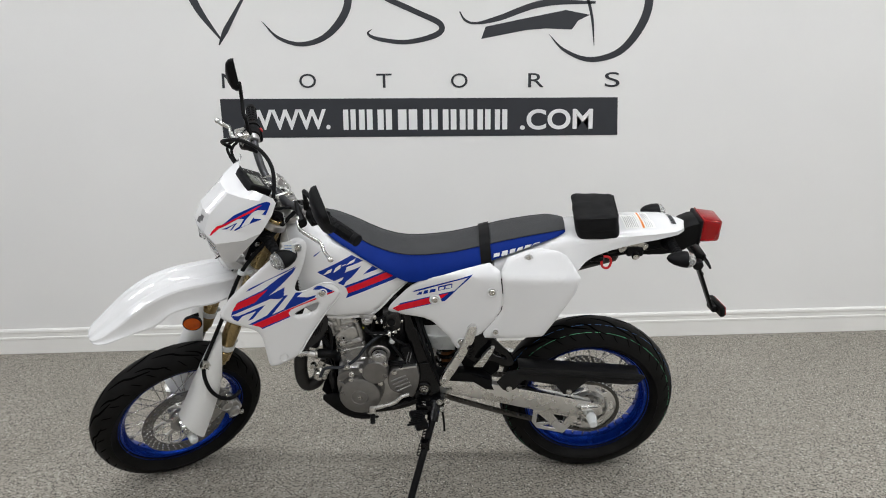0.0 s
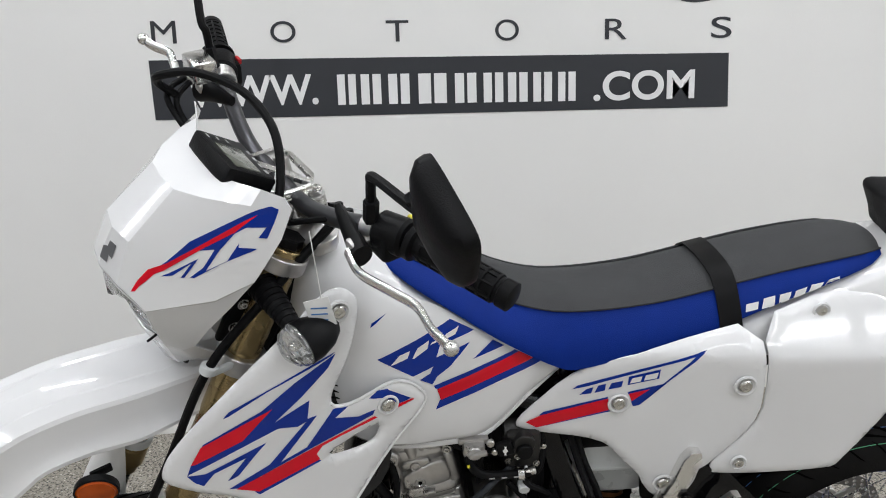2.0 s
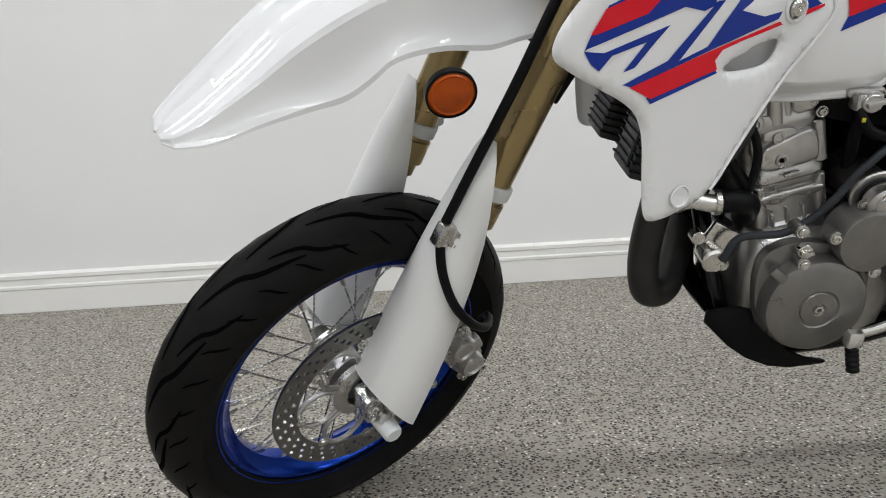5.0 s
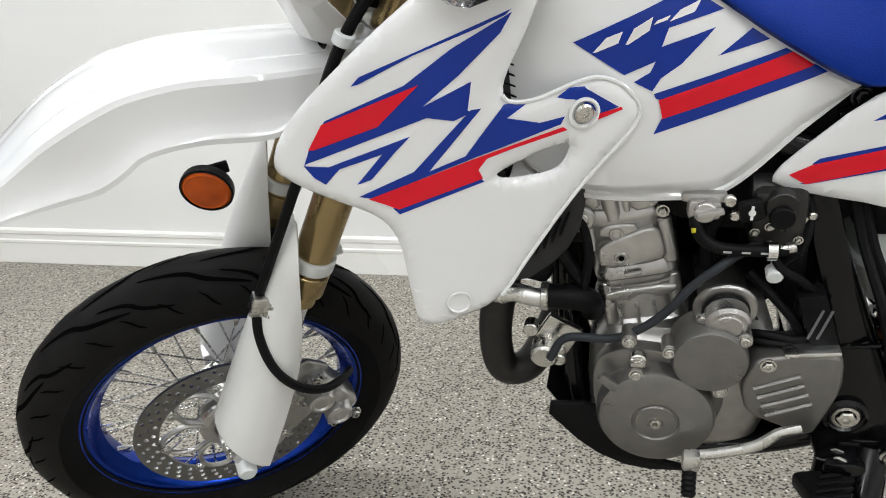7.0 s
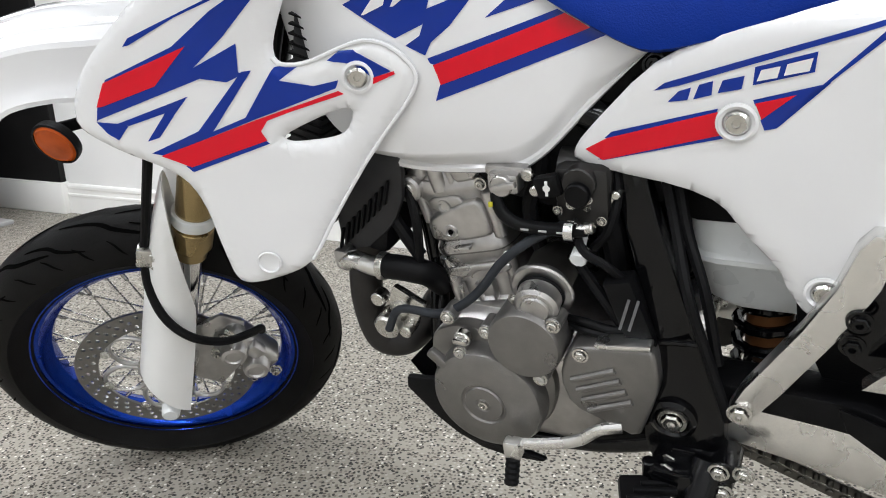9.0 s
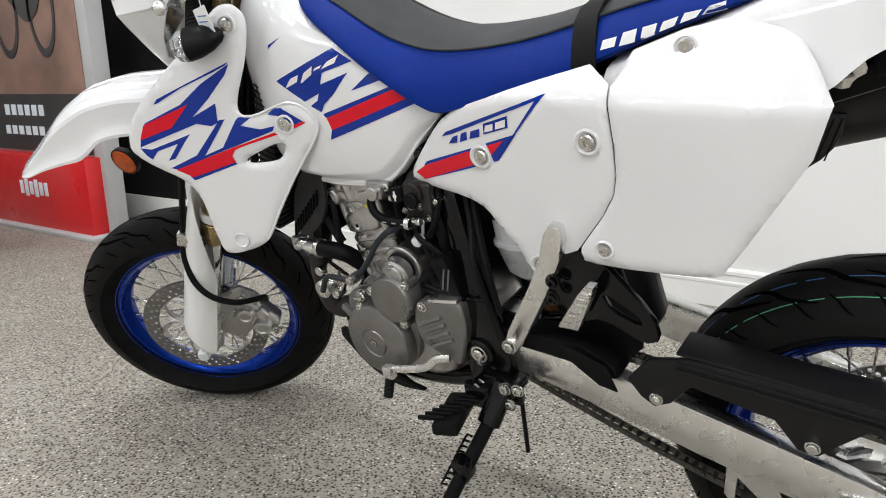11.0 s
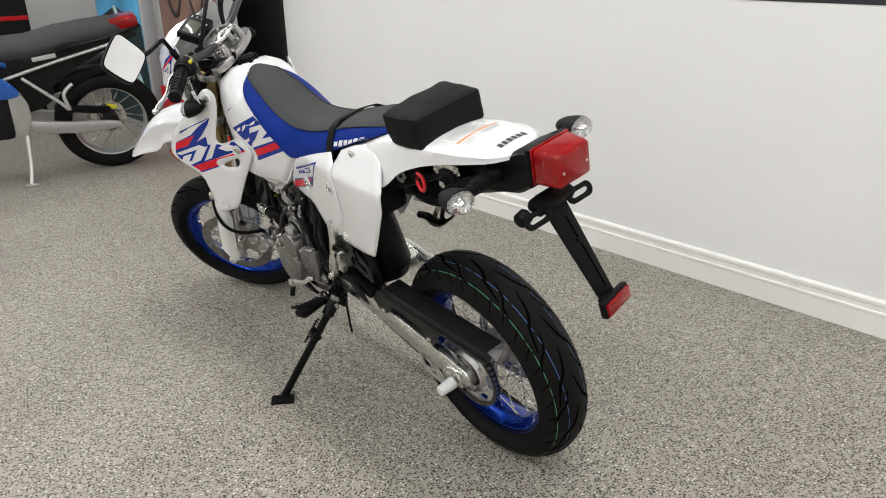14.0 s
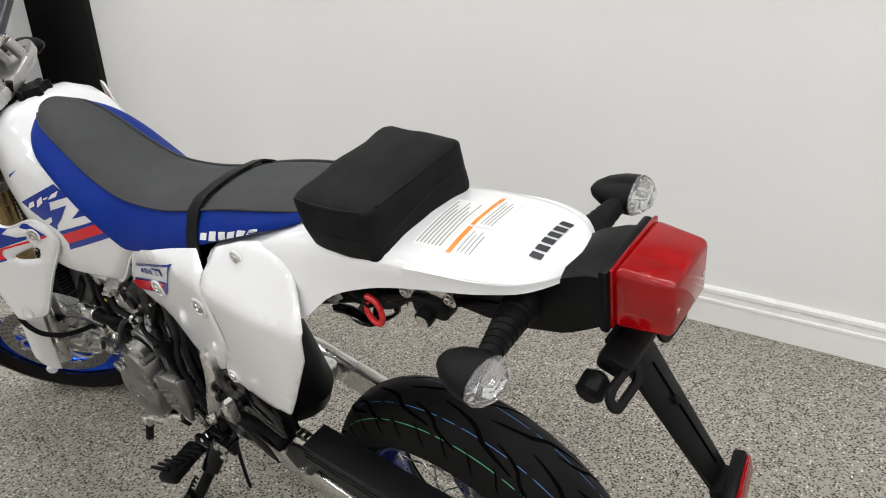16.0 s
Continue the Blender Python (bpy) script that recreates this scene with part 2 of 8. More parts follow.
def spline(pts, per=6):
    """Catmull-Rom through the points."""
    P = [Vector(p) for p in pts]
    P = [2 * P[0] - P[1]] + P + [2 * P[-1] - P[-2]]
    out = []
    for i in range(1, len(P) - 2):
        a, b, c, d = P[i - 1], P[i], P[i + 1], P[i + 2]
        for k in range(per):
            t = k / per
            out.append(0.5 * (2 * b + (c - a) * t + (2 * a - 5 * b + 4 * c - d) * t * t + (3 * b - a - 3 * c + d) * t ** 3))
    out.append(P[-2])
    return out


def tube(pts, r, n=10, per=6, flat=1.0, radii=None):
    """A round bar or hose along a smooth line."""
    P = spline(pts, per) if per > 1 else [Vector(p) for p in pts]
    bm = bmesh.new()
    up = Vector((0.13, 0.31, 0.94))
    rings = []
    for i, p in enumerate(P):
        t = (P[min(i + 1, len(P) - 1)] - P[max(i - 1, 0)]).normalized()
        a = up - t * up.dot(t)
        a = a.normalized() if a.length > 1e-4 else t.orthogonal().normalized()
        up = a
        b = t.cross(a)
        rr = r if radii is None else radii[0] + (radii[1] - radii[0]) * i / (len(P) - 1)
        rings.append([bm.verts.new(p + rr * (math.cos(2 * math.pi * k / n) * a + flat * math.sin(2 * math.pi * k / n) * b)) for k in range(n)])
    for A, B in zip(rings, rings[1:]):
        for k in range(n):
            bm.faces.new((A[k], A[(k + 1) % n], B[(k + 1) % n], B[k]))
    bm.faces.new(rings[0])
    bm.faces.new(rings[-1][::-1])
    return bm


def loft(rings, caps=True, closed=True):
    """Skin over rings of equal point counts."""
    bm = bmesh.new()
    R = [[bm.verts.new(p) for p in ring] for ring in rings]
    for A, B in zip(R, R[1:]):
        n = len(A)
        for k in range(n if closed else n - 1):
            bm.faces.new((A[k], A[(k + 1) % n], B[(k + 1) % n], B[k]))
    if caps and closed:
        bm.faces.new(R[0])
        bm.faces.new(R[-1][::-1])
    bm.normal_update()
    return bm


def round_outline(pts, times=2):
    """Cuts the corners of a closed outline."""
    P = [tuple(p) for p in pts]
    for _ in range(times):
        Q = []
        for a, b in zip(P, P[1:] + P[:1]):
            Q += [tuple(0.78 * u + 0.22 * v for u, v in zip(a, b)), tuple(0.22 * u + 0.78 * v for u, v in zip(a, b))]
        P = Q
    return P


def edge_distance(x, z, loops):
    best = 9.0
    for lp in loops:
        A = np.array(lp)
        B = np.roll(A, -1, axis=0)
        d = B - A
        t = np.clip(((x - A[:, 0]) * d[:, 0] + (z - A[:, 1]) * d[:, 1]) / np.maximum((d ** 2).sum(1), 1e-12), 0, 1)
        best = min(best, float(np.hypot(A[:, 0] + t * d[:, 0] - x, A[:, 1] + t * d[:, 1] - z).min()))
    return best


def sheet(loops, depth, step=0.014, lip=0.0, rnd=0.012, thick=0.003, lift=0.0, side=-1):
    """A formed panel: an outline (and holes) in x and z, cut into a fine grid and pushed to y = depth(x, z), with a rounded rim."""
    bm = bmesh.new()
    for lp in loops:
        vs = [bm.verts.new((p[0], 0, p[1])) for p in lp]
        for a, b in zip(vs, vs[1:] + vs[:1]):
            bm.edges.new((a, b))
    bmesh.ops.triangle_fill(bm, use_beauty=True, use_dissolve=False, edges=bm.edges[:])
    xs, zs = [p[0] for p in loops[0]], [p[1] for p in loops[0]]
    for lo, hi, no in ((min(xs), max(xs), (1, 0, 0)), (min(zs), max(zs), (0, 0, 1))):
        for k in range(math.ceil(lo / step), math.floor(hi / step) + 1):
            bmesh.ops.bisect_plane(bm, geom=bm.verts[:] + bm.edges[:] + bm.faces[:], plane_co=Vector(no) * k * step, plane_no=no)
    bmesh.ops.dissolve_degenerate(bm, dist=1e-5, edges=bm.edges[:])
    for f in bm.faces:
        f.normal_update()
        if f.normal.y * side < 0:
            f.normal_flip()
    for v in bm.verts:
        x, z = v.co.x, v.co.z
        y = depth(x, z)
        if lip:
            k = 1 - min(edge_distance(x, z, loops) / rnd, 1)
            y += lip * k * k
        v.co.y = (y - lift) * -side
    if thick:
        bmesh.ops.solidify(bm, geom=bm.faces[:], thickness=thick)
    return bm


def wave(*keys):
    """A smooth function through (place, value) pairs."""
    xs, ys = [k[0] for k in keys], [k[1] for k in keys]

    def f(x):
        if x <= xs[0]:
            return ys[0]
        if x >= xs[-1]:
            return ys[-1]
        i = max(j for j in range(len(xs)) if xs[j] <= x)
        t = (x - xs[i]) / (xs[i + 1] - xs[i])
        h = xs[i + 1] - xs[i]
        s0 = (ys[i + 1] - ys[i - 1]) / (xs[i + 1] - xs[i - 1]) if i > 0 else (ys[1] - ys[0]) / h
        s1 = (ys[i + 2] - ys[i]) / (xs[i + 2] - xs[i]) if i + 2 < len(xs) else (ys[i + 1] - ys[i]) / h
        return (2 * t ** 3 - 3 * t * t + 1) * ys[i] + (t ** 3 - 2 * t * t + t) * h * s0 + (3 * t * t - 2 * t ** 3) * ys[i + 1] + (t ** 3 - t * t) * h * s1
    return f


def bolt_head(c, d, r=0.008, h=0.005, hexed=True):
    """A bolt: washer, head and a recess; c its seat, d its outward direction."""
    m, _ = aim(c, Vector(c) + Vector(d))
    n = 6 if hexed else 16
    a = lathe([(r * 1.45, 0), (r * 1.45, h * 0.3), (r * 1.1, h * 0.32)], 16, m)
    b = lathe([(r, h * 0.3), (r, h * 0.85), (r * 0.85, h), (r * 0.45, h), (r * 0.4, h * 0.5), (0, h * 0.5)], n, m)
    return join(a, b)


def prism(outline, y0, y1, bevel=0.003, seg=2, hole=None):
    """A plate of the outline in x and z, from y0 to y1, with broken edges."""
    bm = bmesh.new()
    if hole:
        for lp in (outline, *hole):
            vs = [bm.verts.new((p[0], y0, p[1])) for p in lp]
            for a, b in zip(vs, vs[1:] + vs[:1]):
                bm.edges.new((a, b))
        bmesh.ops.triangle_fill(bm, use_beauty=True, use_dissolve=True, edges=bm.edges[:])
    else:
        bm.faces.new([bm.verts.new((p[0], y0, p[1])) for p in outline])
    out = bmesh.ops.extrude_face_region(bm, geom=bm.faces[:])
    bmesh.ops.translate(bm, verts=[v for v in out["geom"] if isinstance(v, bmesh.types.BMVert)], vec=(0, y1 - y0, 0))
    bmesh.ops.recalc_face_normals(bm, faces=bm.faces)
    if bevel:
        es = [e for e in bm.edges if len(e.link_faces) == 2 and e.calc_face_angle(0) > radians(60)]
        bmesh.ops.bevel(bm, geom=es, offset=bevel, segments=seg, affect="EDGES", profile=0.5, clamp_overlap=True)
    return bm


def flat(outline, lift=0.002, at=0.0):
    """A thin vinyl shape on the wall face y = at."""
    return prism(outline, at - lift, at - 0.0004, 0)


def ribbon(pts, widths, per=8):
    """Outline of a tapering brush stroke along a line in x and z."""
    P = spline([(a, 0, b) for a, b in pts], per)
    n = len(P)
    L, R = [], []
    for i, p in enumerate(P):
        t = (P[min(i + 1, n - 1)] - P[max(i - 1, 0)]).normalized()
        u = i / (n - 1) * (len(widths) - 1)
        j = min(int(u), len(widths) - 2)
        w = 0.5 * (widths[j] + (widths[j + 1] - widths[j]) * (u - j))
        L.append((p.x - t.z * w, p.z + t.x * w))
        R.append((p.x + t.z * w, p.z - t.x * w))
    return L + R[::-1]


def words(text, x0, x1, z0, z1, material, name, parent, at=-0.004, bold=0.0):
    """Letters on the wall between x0 and x1, standing on z0 and z1 high, facing -y."""
    cu = bpy.data.curves.new(name, "FONT")
    cu.body, cu.extrude, cu.size, cu.offset = text, 0.001, 1.0, bold
    tmp = bpy.data.objects.new("tmp", cu)
    me = bpy.data.meshes.new_from_object(tmp)
    bpy.data.objects.remove(tmp)
    xs, ys = [v.co.x for v in me.vertices], [v.co.y for v in me.vertices]
    kx, ky = (x1 - x0) / (max(xs) - min(xs)), (z1 - z0) / (max(ys) - min(ys))
    for v in me.vertices:
        v.co = Vector((x0 + (v.co.x - min(xs)) * kx, at - v.co.z, z0 + (v.co.y - min(ys)) * ky))
    me.materials.append(material)
    ob = new(name, me)
    if parent is not None:
        ob.parent = parent
    return ob


# ---- the showroom ----
X0, X1, Y0 = -8.0, 4.6, -7.5
tagged(part("floor", box(((X0 + X1) / 2, (Y0 + 0.15) / 2, -0.06), (X1 - X0 + 0.3, 0.3 - Y0, 0.12), 0), FLOOR, smooth=False), "speckled grey epoxy flake floor, slightly glossy", "floor", kind="structure")
tagged(part("wall_north", box(((X1 - 3.6) / 2, 0.06, CEIL / 2), (X1 + 3.6, 0.12, CEIL), 0), WALL, smooth=False), "plain white painted showroom wall", "wall", kind="structure")
tagged(part("wall_north_far", box(((X0 - 4.3) / 2, 0.66, CEIL / 2), (-4.3 - X0, 0.12, CEIL), 0), WALL, smooth=False), "plain white wall set back behind the posters", "wall", kind="structure")
tagged(part("wall_west", box((X0 - 0.06, Y0 / 2 + 0.3, CEIL / 2), (0.12, 0.9 - Y0, CEIL), 0), WALL, smooth=False), "plain white showroom wall", "wall", kind="structure")
tagged(part("wall_east", box((X1 + 0.06, Y0 / 2, CEIL / 2), (0.12, -Y0, CEIL), 0), FARWALL, smooth=False), "plain pale painted showroom wall", "wall", kind="structure")
tagged(part("wall_south", box(((X0 + X1) / 2, Y0 - 0.06, CEIL / 2), (X1 - X0 + 0.24, 0.12, CEIL), 0), FARWALL, smooth=False), "plain pale painted showroom wall", "wall", kind="structure")
tagged(part("ceiling", box(((X0 + X1) / 2, Y0 / 2 + 0.3, CEIL + 0.06), (X1 - X0 + 0.3, 1.0 - Y0, 0.12), 0), CEILING, smooth=False), "white painted ceiling", "ceiling", kind="structure")
pillar = part("pillar", box((-3.95, 0.18, CEIL / 2), (0.7, 0.42, CEIL), 0.004), DARK, smooth=False)
tagged(pillar, "matt black square pillar at the wall's end", "pillar", kind="structure")
tagged(part("pillar_base", box((-3.95, -0.02, 0.075), (0.73, 0.05, 0.15), 0.006), TRIMW), "white baseboard round the black pillar", "baseboard", kind="structure")

# moulded baseboard: plinth, groove and rounded cap
prof = [(0.0, 0.0), (-0.014, 0.0), (-0.014, 0.082), (-0.0165, 0.085), (-0.0165, 0.094), (-0.011, 0.098), (-0.011, 0.118), (-0.0145, 0.122), (-0.0145, 0.134), (-0.010, 0.140), (-0.004, 0.143), (0.0, 0.143)]
bb = loft([[(x, y - 0.0005, z + 0.001) for y, z in prof] for x in (-3.59, X1 - 0.002)])
tagged(part("baseboard", bb, TRIMW, smooth=False), "white moulded baseboard with a grooved cap, scuffed", "baseboard", kind="structure")

# ceiling strip lights
fix = None
for sx, sy in STRIPS:
    if fix is None:
        fix = new("strip_light_fixture")
        fix.matrix_world = pose(sx, sy, CEIL)
        tagged(fix, "long white ceiling strip light, switched on", "ceiling light", "ceiling strip lights")
        part("housing", box((0, 0, -0.03), (2.3, 0.16, 0.058), 0.004), HOUSING, fix)
        part("diffuser", box((0, 0, -0.066), (2.24, 0.13, 0.014), 0.003), LAMPGLOW, fix)
    else:
        copy_thing(fix, pose(sx, sy, CEIL))

# ---- wall graphics ----
sign = new("web_address_banner")
TILTED = pose(-1.645, 0, 1.393) @ pose(0, 0, 0, 0, 0.43) @ pose(1.645, 0, -1.397)
sign.matrix_world = TILTED
tagged(sign, "black wall banner with white stencil web address", "wall sign")
TL, TR, BR, BL = (-1.645, 1.397), (0.495, 1.382), (0.500, 1.180), (-1.640, 1.190)
part("banner_field", flat([TL, TR, BR, BL], 0.0025), INK, sign, smooth=False)
words("WWW.", -1.52, -1.062, 1.230, 1.338, INKW, "letters", sign, bold=0.022)
words(".COM", -0.035, 0.362, 1.214, 1.324, INKW, "letters", sign, bold=0.022)
SP = [(-0.992, -0.925), (-0.907, -0.834), (-0.807, -0.730), (-0.697, -0.593), (-0.562, -0.482), (-0.455, -0.381), (-0.363, -0.289), (-0.267, -0.196), (-0.172, -0.105)]
for a, b in SP:
    mid, g = (a + b) / 2, 0.006
    zt = 1.334 - 0.0105 * (a + 0.99)
    bar = join(flat([(a, zt - 0.108), (mid - g, zt - 0.108), (mid - g, zt), (a, zt)], 0.0015, -0.0035), flat([(mid + g, zt - 0.108), (b, zt - 0.108), (b, zt), (mid + g, zt)], 0.0015, -0.0035))
    part("letter_bar", bar, INKW, sign, smooth=False)

logo = new("wall_logo")
logo.matrix_world = TILTED
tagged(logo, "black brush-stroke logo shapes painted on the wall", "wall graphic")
STROKES = [
    ([(-1.80, 2.02), (-1.72, 1.85), (-1.615, 1.70)], (0.05, 0.035, 0.008)),
    ([(-1.40, 2.06), (-1.51, 1.88), (-1.59, 1.75), (-1.63, 1.675)], (0.006, 0.016, 0.03, 0.006)),
    ([(-1.40, 1.795), (-1.32, 1.712), (-1.205, 1.676), (-1.085, 1.705), (-0.99, 1.79), (-0.945, 1.89), (-0.96, 2.02), (-1.05, 2.12)], (0.002, 0.016, 0.022, 0.03, 0.04, 0.04, 0.03, 0.01)),
    ([(-0.80, 2.03), (-0.78, 1.93), (-0.60, 1.84), (-0.465, 1.775), (-0.48, 1.72), (-0.638, 1.682), (-0.787, 1.698), (-0.845, 1.725), (-0.825, 1.75)], (0.006, 0.03, 0.028, 0.03, 0.03, 0.024, 0.02, 0.012, 0.002)),
    ([(-0.36, 1.835), (-0.33, 1.79), (-0.27, 1.775), (-0.15, 1.80), (0.08, 1.872), (0.36, 1.875)], (0.006, 0.012, 0.012, 0.028, 0.035, 0.012)),
    ([(0.318, 1.90), (0.345, 1.79), (0.358, 1.655)], (0.016, 0.014, 0.003)),
    ([(0.115, 1.715), (0.20, 1.632), (0.34, 1.582), (0.50, 1.625), (0.61, 1.76), (0.645, 1.90), (0.60, 2.05)], (0.002, 0.016, 0.026, 0.036, 0.045, 0.045, 0.02)),
]
for pts, ws in STROKES:
    part("brush_stroke", flat(ribbon(pts, ws)), INK, logo, smooth=False)
part("brush_stroke", flat([(-0.246, 1.694), (-0.222, 1.757), (0.0, 1.80), (0.204, 1.838), (0.332, 1.812), (0.27, 1.784), (0.237, 1.738), (0.1, 1.745), (-0.005, 1.738)]), INK, logo, smooth=False)
for ch, cx, w, z0, z1 in (("M", -1.585, 0.085, 1.453, 1.530), ("O", -1.174, 0.088, 1.450, 1.523), ("T", -0.767, 0.082, 1.446, 1.520), ("O", -0.364, 0.088, 1.442, 1.517), ("R", 0.049, 0.084, 1.440, 1.514), ("S", 0.462, 0.08, 1.437, 1.515)):
    words(ch, cx - w / 2, cx + w / 2, z0, z1, INK, "letter", logo, at=-0.0015)


# ---- the motorcycle: leaning on its side stand, bars turned to the left ----
# Its own axes: x to the rear, y to its right, z up; the rear axle is over the origin.
bike = new("motorcycle")
bike.matrix_world = pose(0.011, -1.464, 0.002, 0, 0, -2.5) @ pose(0, 0, 0, 14.0) @ pose(0, 0.018, 0)
tagged(bike, "white, blue and red supermoto motorcycle leaning on its side stand", "motorcycle")
RAKE = radians(26.2)
AXIS = Vector((math.sin(RAKE), 0, math.cos(RAKE)))
PIVOT = Vector((-1.555, 0, 0))
STEER = Matrix.Translation((-0.012, -0.004, 0.003)) @ Matrix.Translation(PIVOT) @ Matrix.Rotation(radians(36.5), 4, AXIS) @ Matrix.Translation(-PIVOT)
ALONGY = Matrix.Rotation(radians(90), 4, "X")  # turns a lathe's z axis to -y


OLD = Matrix.Translation((0, -0.018, 0))  # for parts laid out from the left flank


def bp(name, bm, material, label="", steer=False, parent=None, m=None, **kw):
    return part(name, bm, material, parent or bike, label, STEER if steer else m, **kw)


def wheel(name, c, r, w, rim_r, hub_r, hub_w, steer, grooves, crown, lines=()):
    """Tyre with a rounded crown and cut grooves, box rim, hub and laced spokes. c: its centre."""
    at = Matrix.Translation(c) @ Matrix.Rotation(radians(90), 4, "X")
    base = (STEER if steer else Matrix.Identity(4)) @ at
    # rim, the part that carries the others
    rw = w * 0.62
    rim = lathe([(rim_r + 0.012, -rw), (rim_r + 0.011, -rw + 0.004), (rim_r - 0.004, -rw + 0.007), (rim_r - 0.010, -rw * 0.55), (rim_r - 0.022, -rw * 0.3), (rim_r - 0.024, 0), (rim_r - 0.022, rw * 0.3), (rim_r - 0.010, rw * 0.55), (rim_r - 0.004, rw - 0.007), (rim_r + 0.011, rw - 0.004), (rim_r + 0.012, rw), (rim_r + 0.006, rw), (rim_r + 0.004, 0), (rim_r + 0.006, -rw), (rim_r + 0.012, -rw)], 96)
    holder = part(name, rim, RIMBLUE, bike, "spoked wheel with a blue anodised rim", base)
    # tyre
    prof, steps = [], 22
    for k in range(steps + 1):
        a = -math.pi * 0.5 + math.pi * k / steps
        prof.append((r - crown + crown * math.cos(a), w * math.sin(a) * (1.0 if abs(math.sin(a)) < 0.95 else 1.0)))
    side = [(rim_r + 0.002, -rw + 0.003), (rim_r + 0.013, -rw - 0.002), (rim_r + 0.02, -w * 0.82), (rim_r + 0.034, -w * 0.93)]
    body = side + prof[1:-1] + [(a, -b) for a, b in side[::-1]]
    part("tyre", lathe(body, 128), RUBBER, holder, "black road tyre with curved grooves")
    # grooves: thin dark ribs laid into the crown
    def crown_at(u, th, out=0.0):
        rr, yy = r - crown + (crown + out) * math.cos(u), (w + out) * math.sin(u)
        return Vector((rr * math.cos(th), rr * math.sin(th), yy))
    gb = bmesh.new()

    def groove(u0, u1, th0, sweep, bend, wide, cells):
        last = None
        for k in range(cells + 1):
            q = k / cells
            u, th = u0 + (u1 - u0) * q, th0 + sweep * (q + bend * math.sin(2 * math.pi * q))
            dq = 0.02
            run = (r * (sweep * (1 + bend * 2 * math.pi * math.cos(2 * math.pi * q))), crown * (u1 - u0))
            ln = math.hypot(*run)
            hw = wide * (0.30 + 0.70 * math.sin(math.pi * q) ** 0.7)
            du, dt = hw * run[0] / ln / crown, -hw * run[1] / ln / r
            a, b = gb.verts.new(crown_at(u + du, th + dt, 0.0007)), gb.verts.new(crown_at(u - du, th - dt, 0.0007))
            if last:
                gb.faces.new((last[0], a, b, last[1]))
            last = (a, b)
    for i in range(grooves):
        for sgn in (1, -1):
            t0 = 2 * math.pi * (i + (0.5 if sgn < 0 else 0)) / grooves
            groove(sgn * 0.04, sgn * 0.66, t0, -0.50, 0.10, 0.0040, 16)
            groove(sgn * 0.30, sgn * 0.86, t0 - 0.36, -0.34, 0.10, 0.0032, 12)
            for h in (0.1, 0.43, 0.77):
                groove(sgn * 0.72, sgn * 1.12, t0 - 2 * math.pi * h / grooves, -0.10, 0.05, 0.0019, 6)
    tagged(part("tread_groove", gb, GROOVE, holder), kind="stuff")
    for u, material in lines:
        lb = bmesh.new()
        N = 160
        R = [[lb.verts.new(crown_at(u + s * 0.007, 2 * math.pi * k / N, 0.0004)) for s in (-1, 1)] for k in range(N)]
        for k in range(N):
            if (k * 7) % 11 < 9:
                A, B = R[k], R[(k + 1) % N]
                lb.faces.new((A[0], B[0], B[1], A[1]))
        part("paint_line", lb, material, holder)
    hub = lathe([(0.014, -hub_w - 0.012), (0.03, -hub_w - 0.012), (0.034, -hub_w - 0.004), (hub_r, -hub_w), (hub_r, -hub_w + 0.008), (hub_r * 0.62, -hub_w + 0.016), (hub_r * 0.55, 0), (hub_r * 0.62, hub_w - 0.016), (hub_r, hub_w - 0.008), (hub_r, hub_w), (0.034, hub_w + 0.004), (0.03, hub_w + 0.012), (0.014, hub_w + 0.012), (0.014, -hub_w - 0.012)], 40)
    part("hub", hub, CAST, holder)
    spoke0, nip0 = None, None
    for k in range(36):
        s = 1 if k % 2 else -1
        lead = radians(46) * (1 if (k // 2) % 2 else -1)
        th = 2 * math.pi * k / 36
        p1 = Vector(((rim_r - 0.02) * math.cos(th), (rim_r - 0.02) * math.sin(th), s * 0.006))
        p0 = Vector((hub_r * 0.93 * math.cos(th + lead), hub_r * 0.93 * math.sin(th + lead), s * (hub_w - 0.004)))
        m, d = aim(p1, p0)
        if spoke0 is None:
            spoke0 = part("spoke", lathe([(0, 0), (0.0017, 0), (0.0017, 1.0), (0, 1.0)], 6), STEEL, holder)
            nip0 = part("nipple", lathe([(0, -0.006), (0.0038, -0.006), (0.0038, 0.016), (0.0026, 0.02), (0, 0.02)], 8), STEEL, holder)
            so, no = spoke0, nip0
        else:
            so, no = share(spoke0, holder, Matrix.Identity(4)), share(nip0, holder, Matrix.Identity(4))
        so.matrix_local = m @ Matrix.Diagonal((1, 1, d, 1))
        no.matrix_local = m
    return holder


FW = Vector((-1.502, 0, 0.301))
RW = Vector((0, 0, 0.310))
front_wheel = wheel("front_wheel", FW, 0.309, 0.061, 0.218, 0.048, 0.036, True, 11, 0.064)
rear_wheel = wheel("rear_wheel", RW, 0.318, 0.079, 0.218, 0.062, 0.045, False, 12, 0.078, ((0.42, BLUELINE), (0.80, GREENLINE), (-0.42, BLUELINE)))


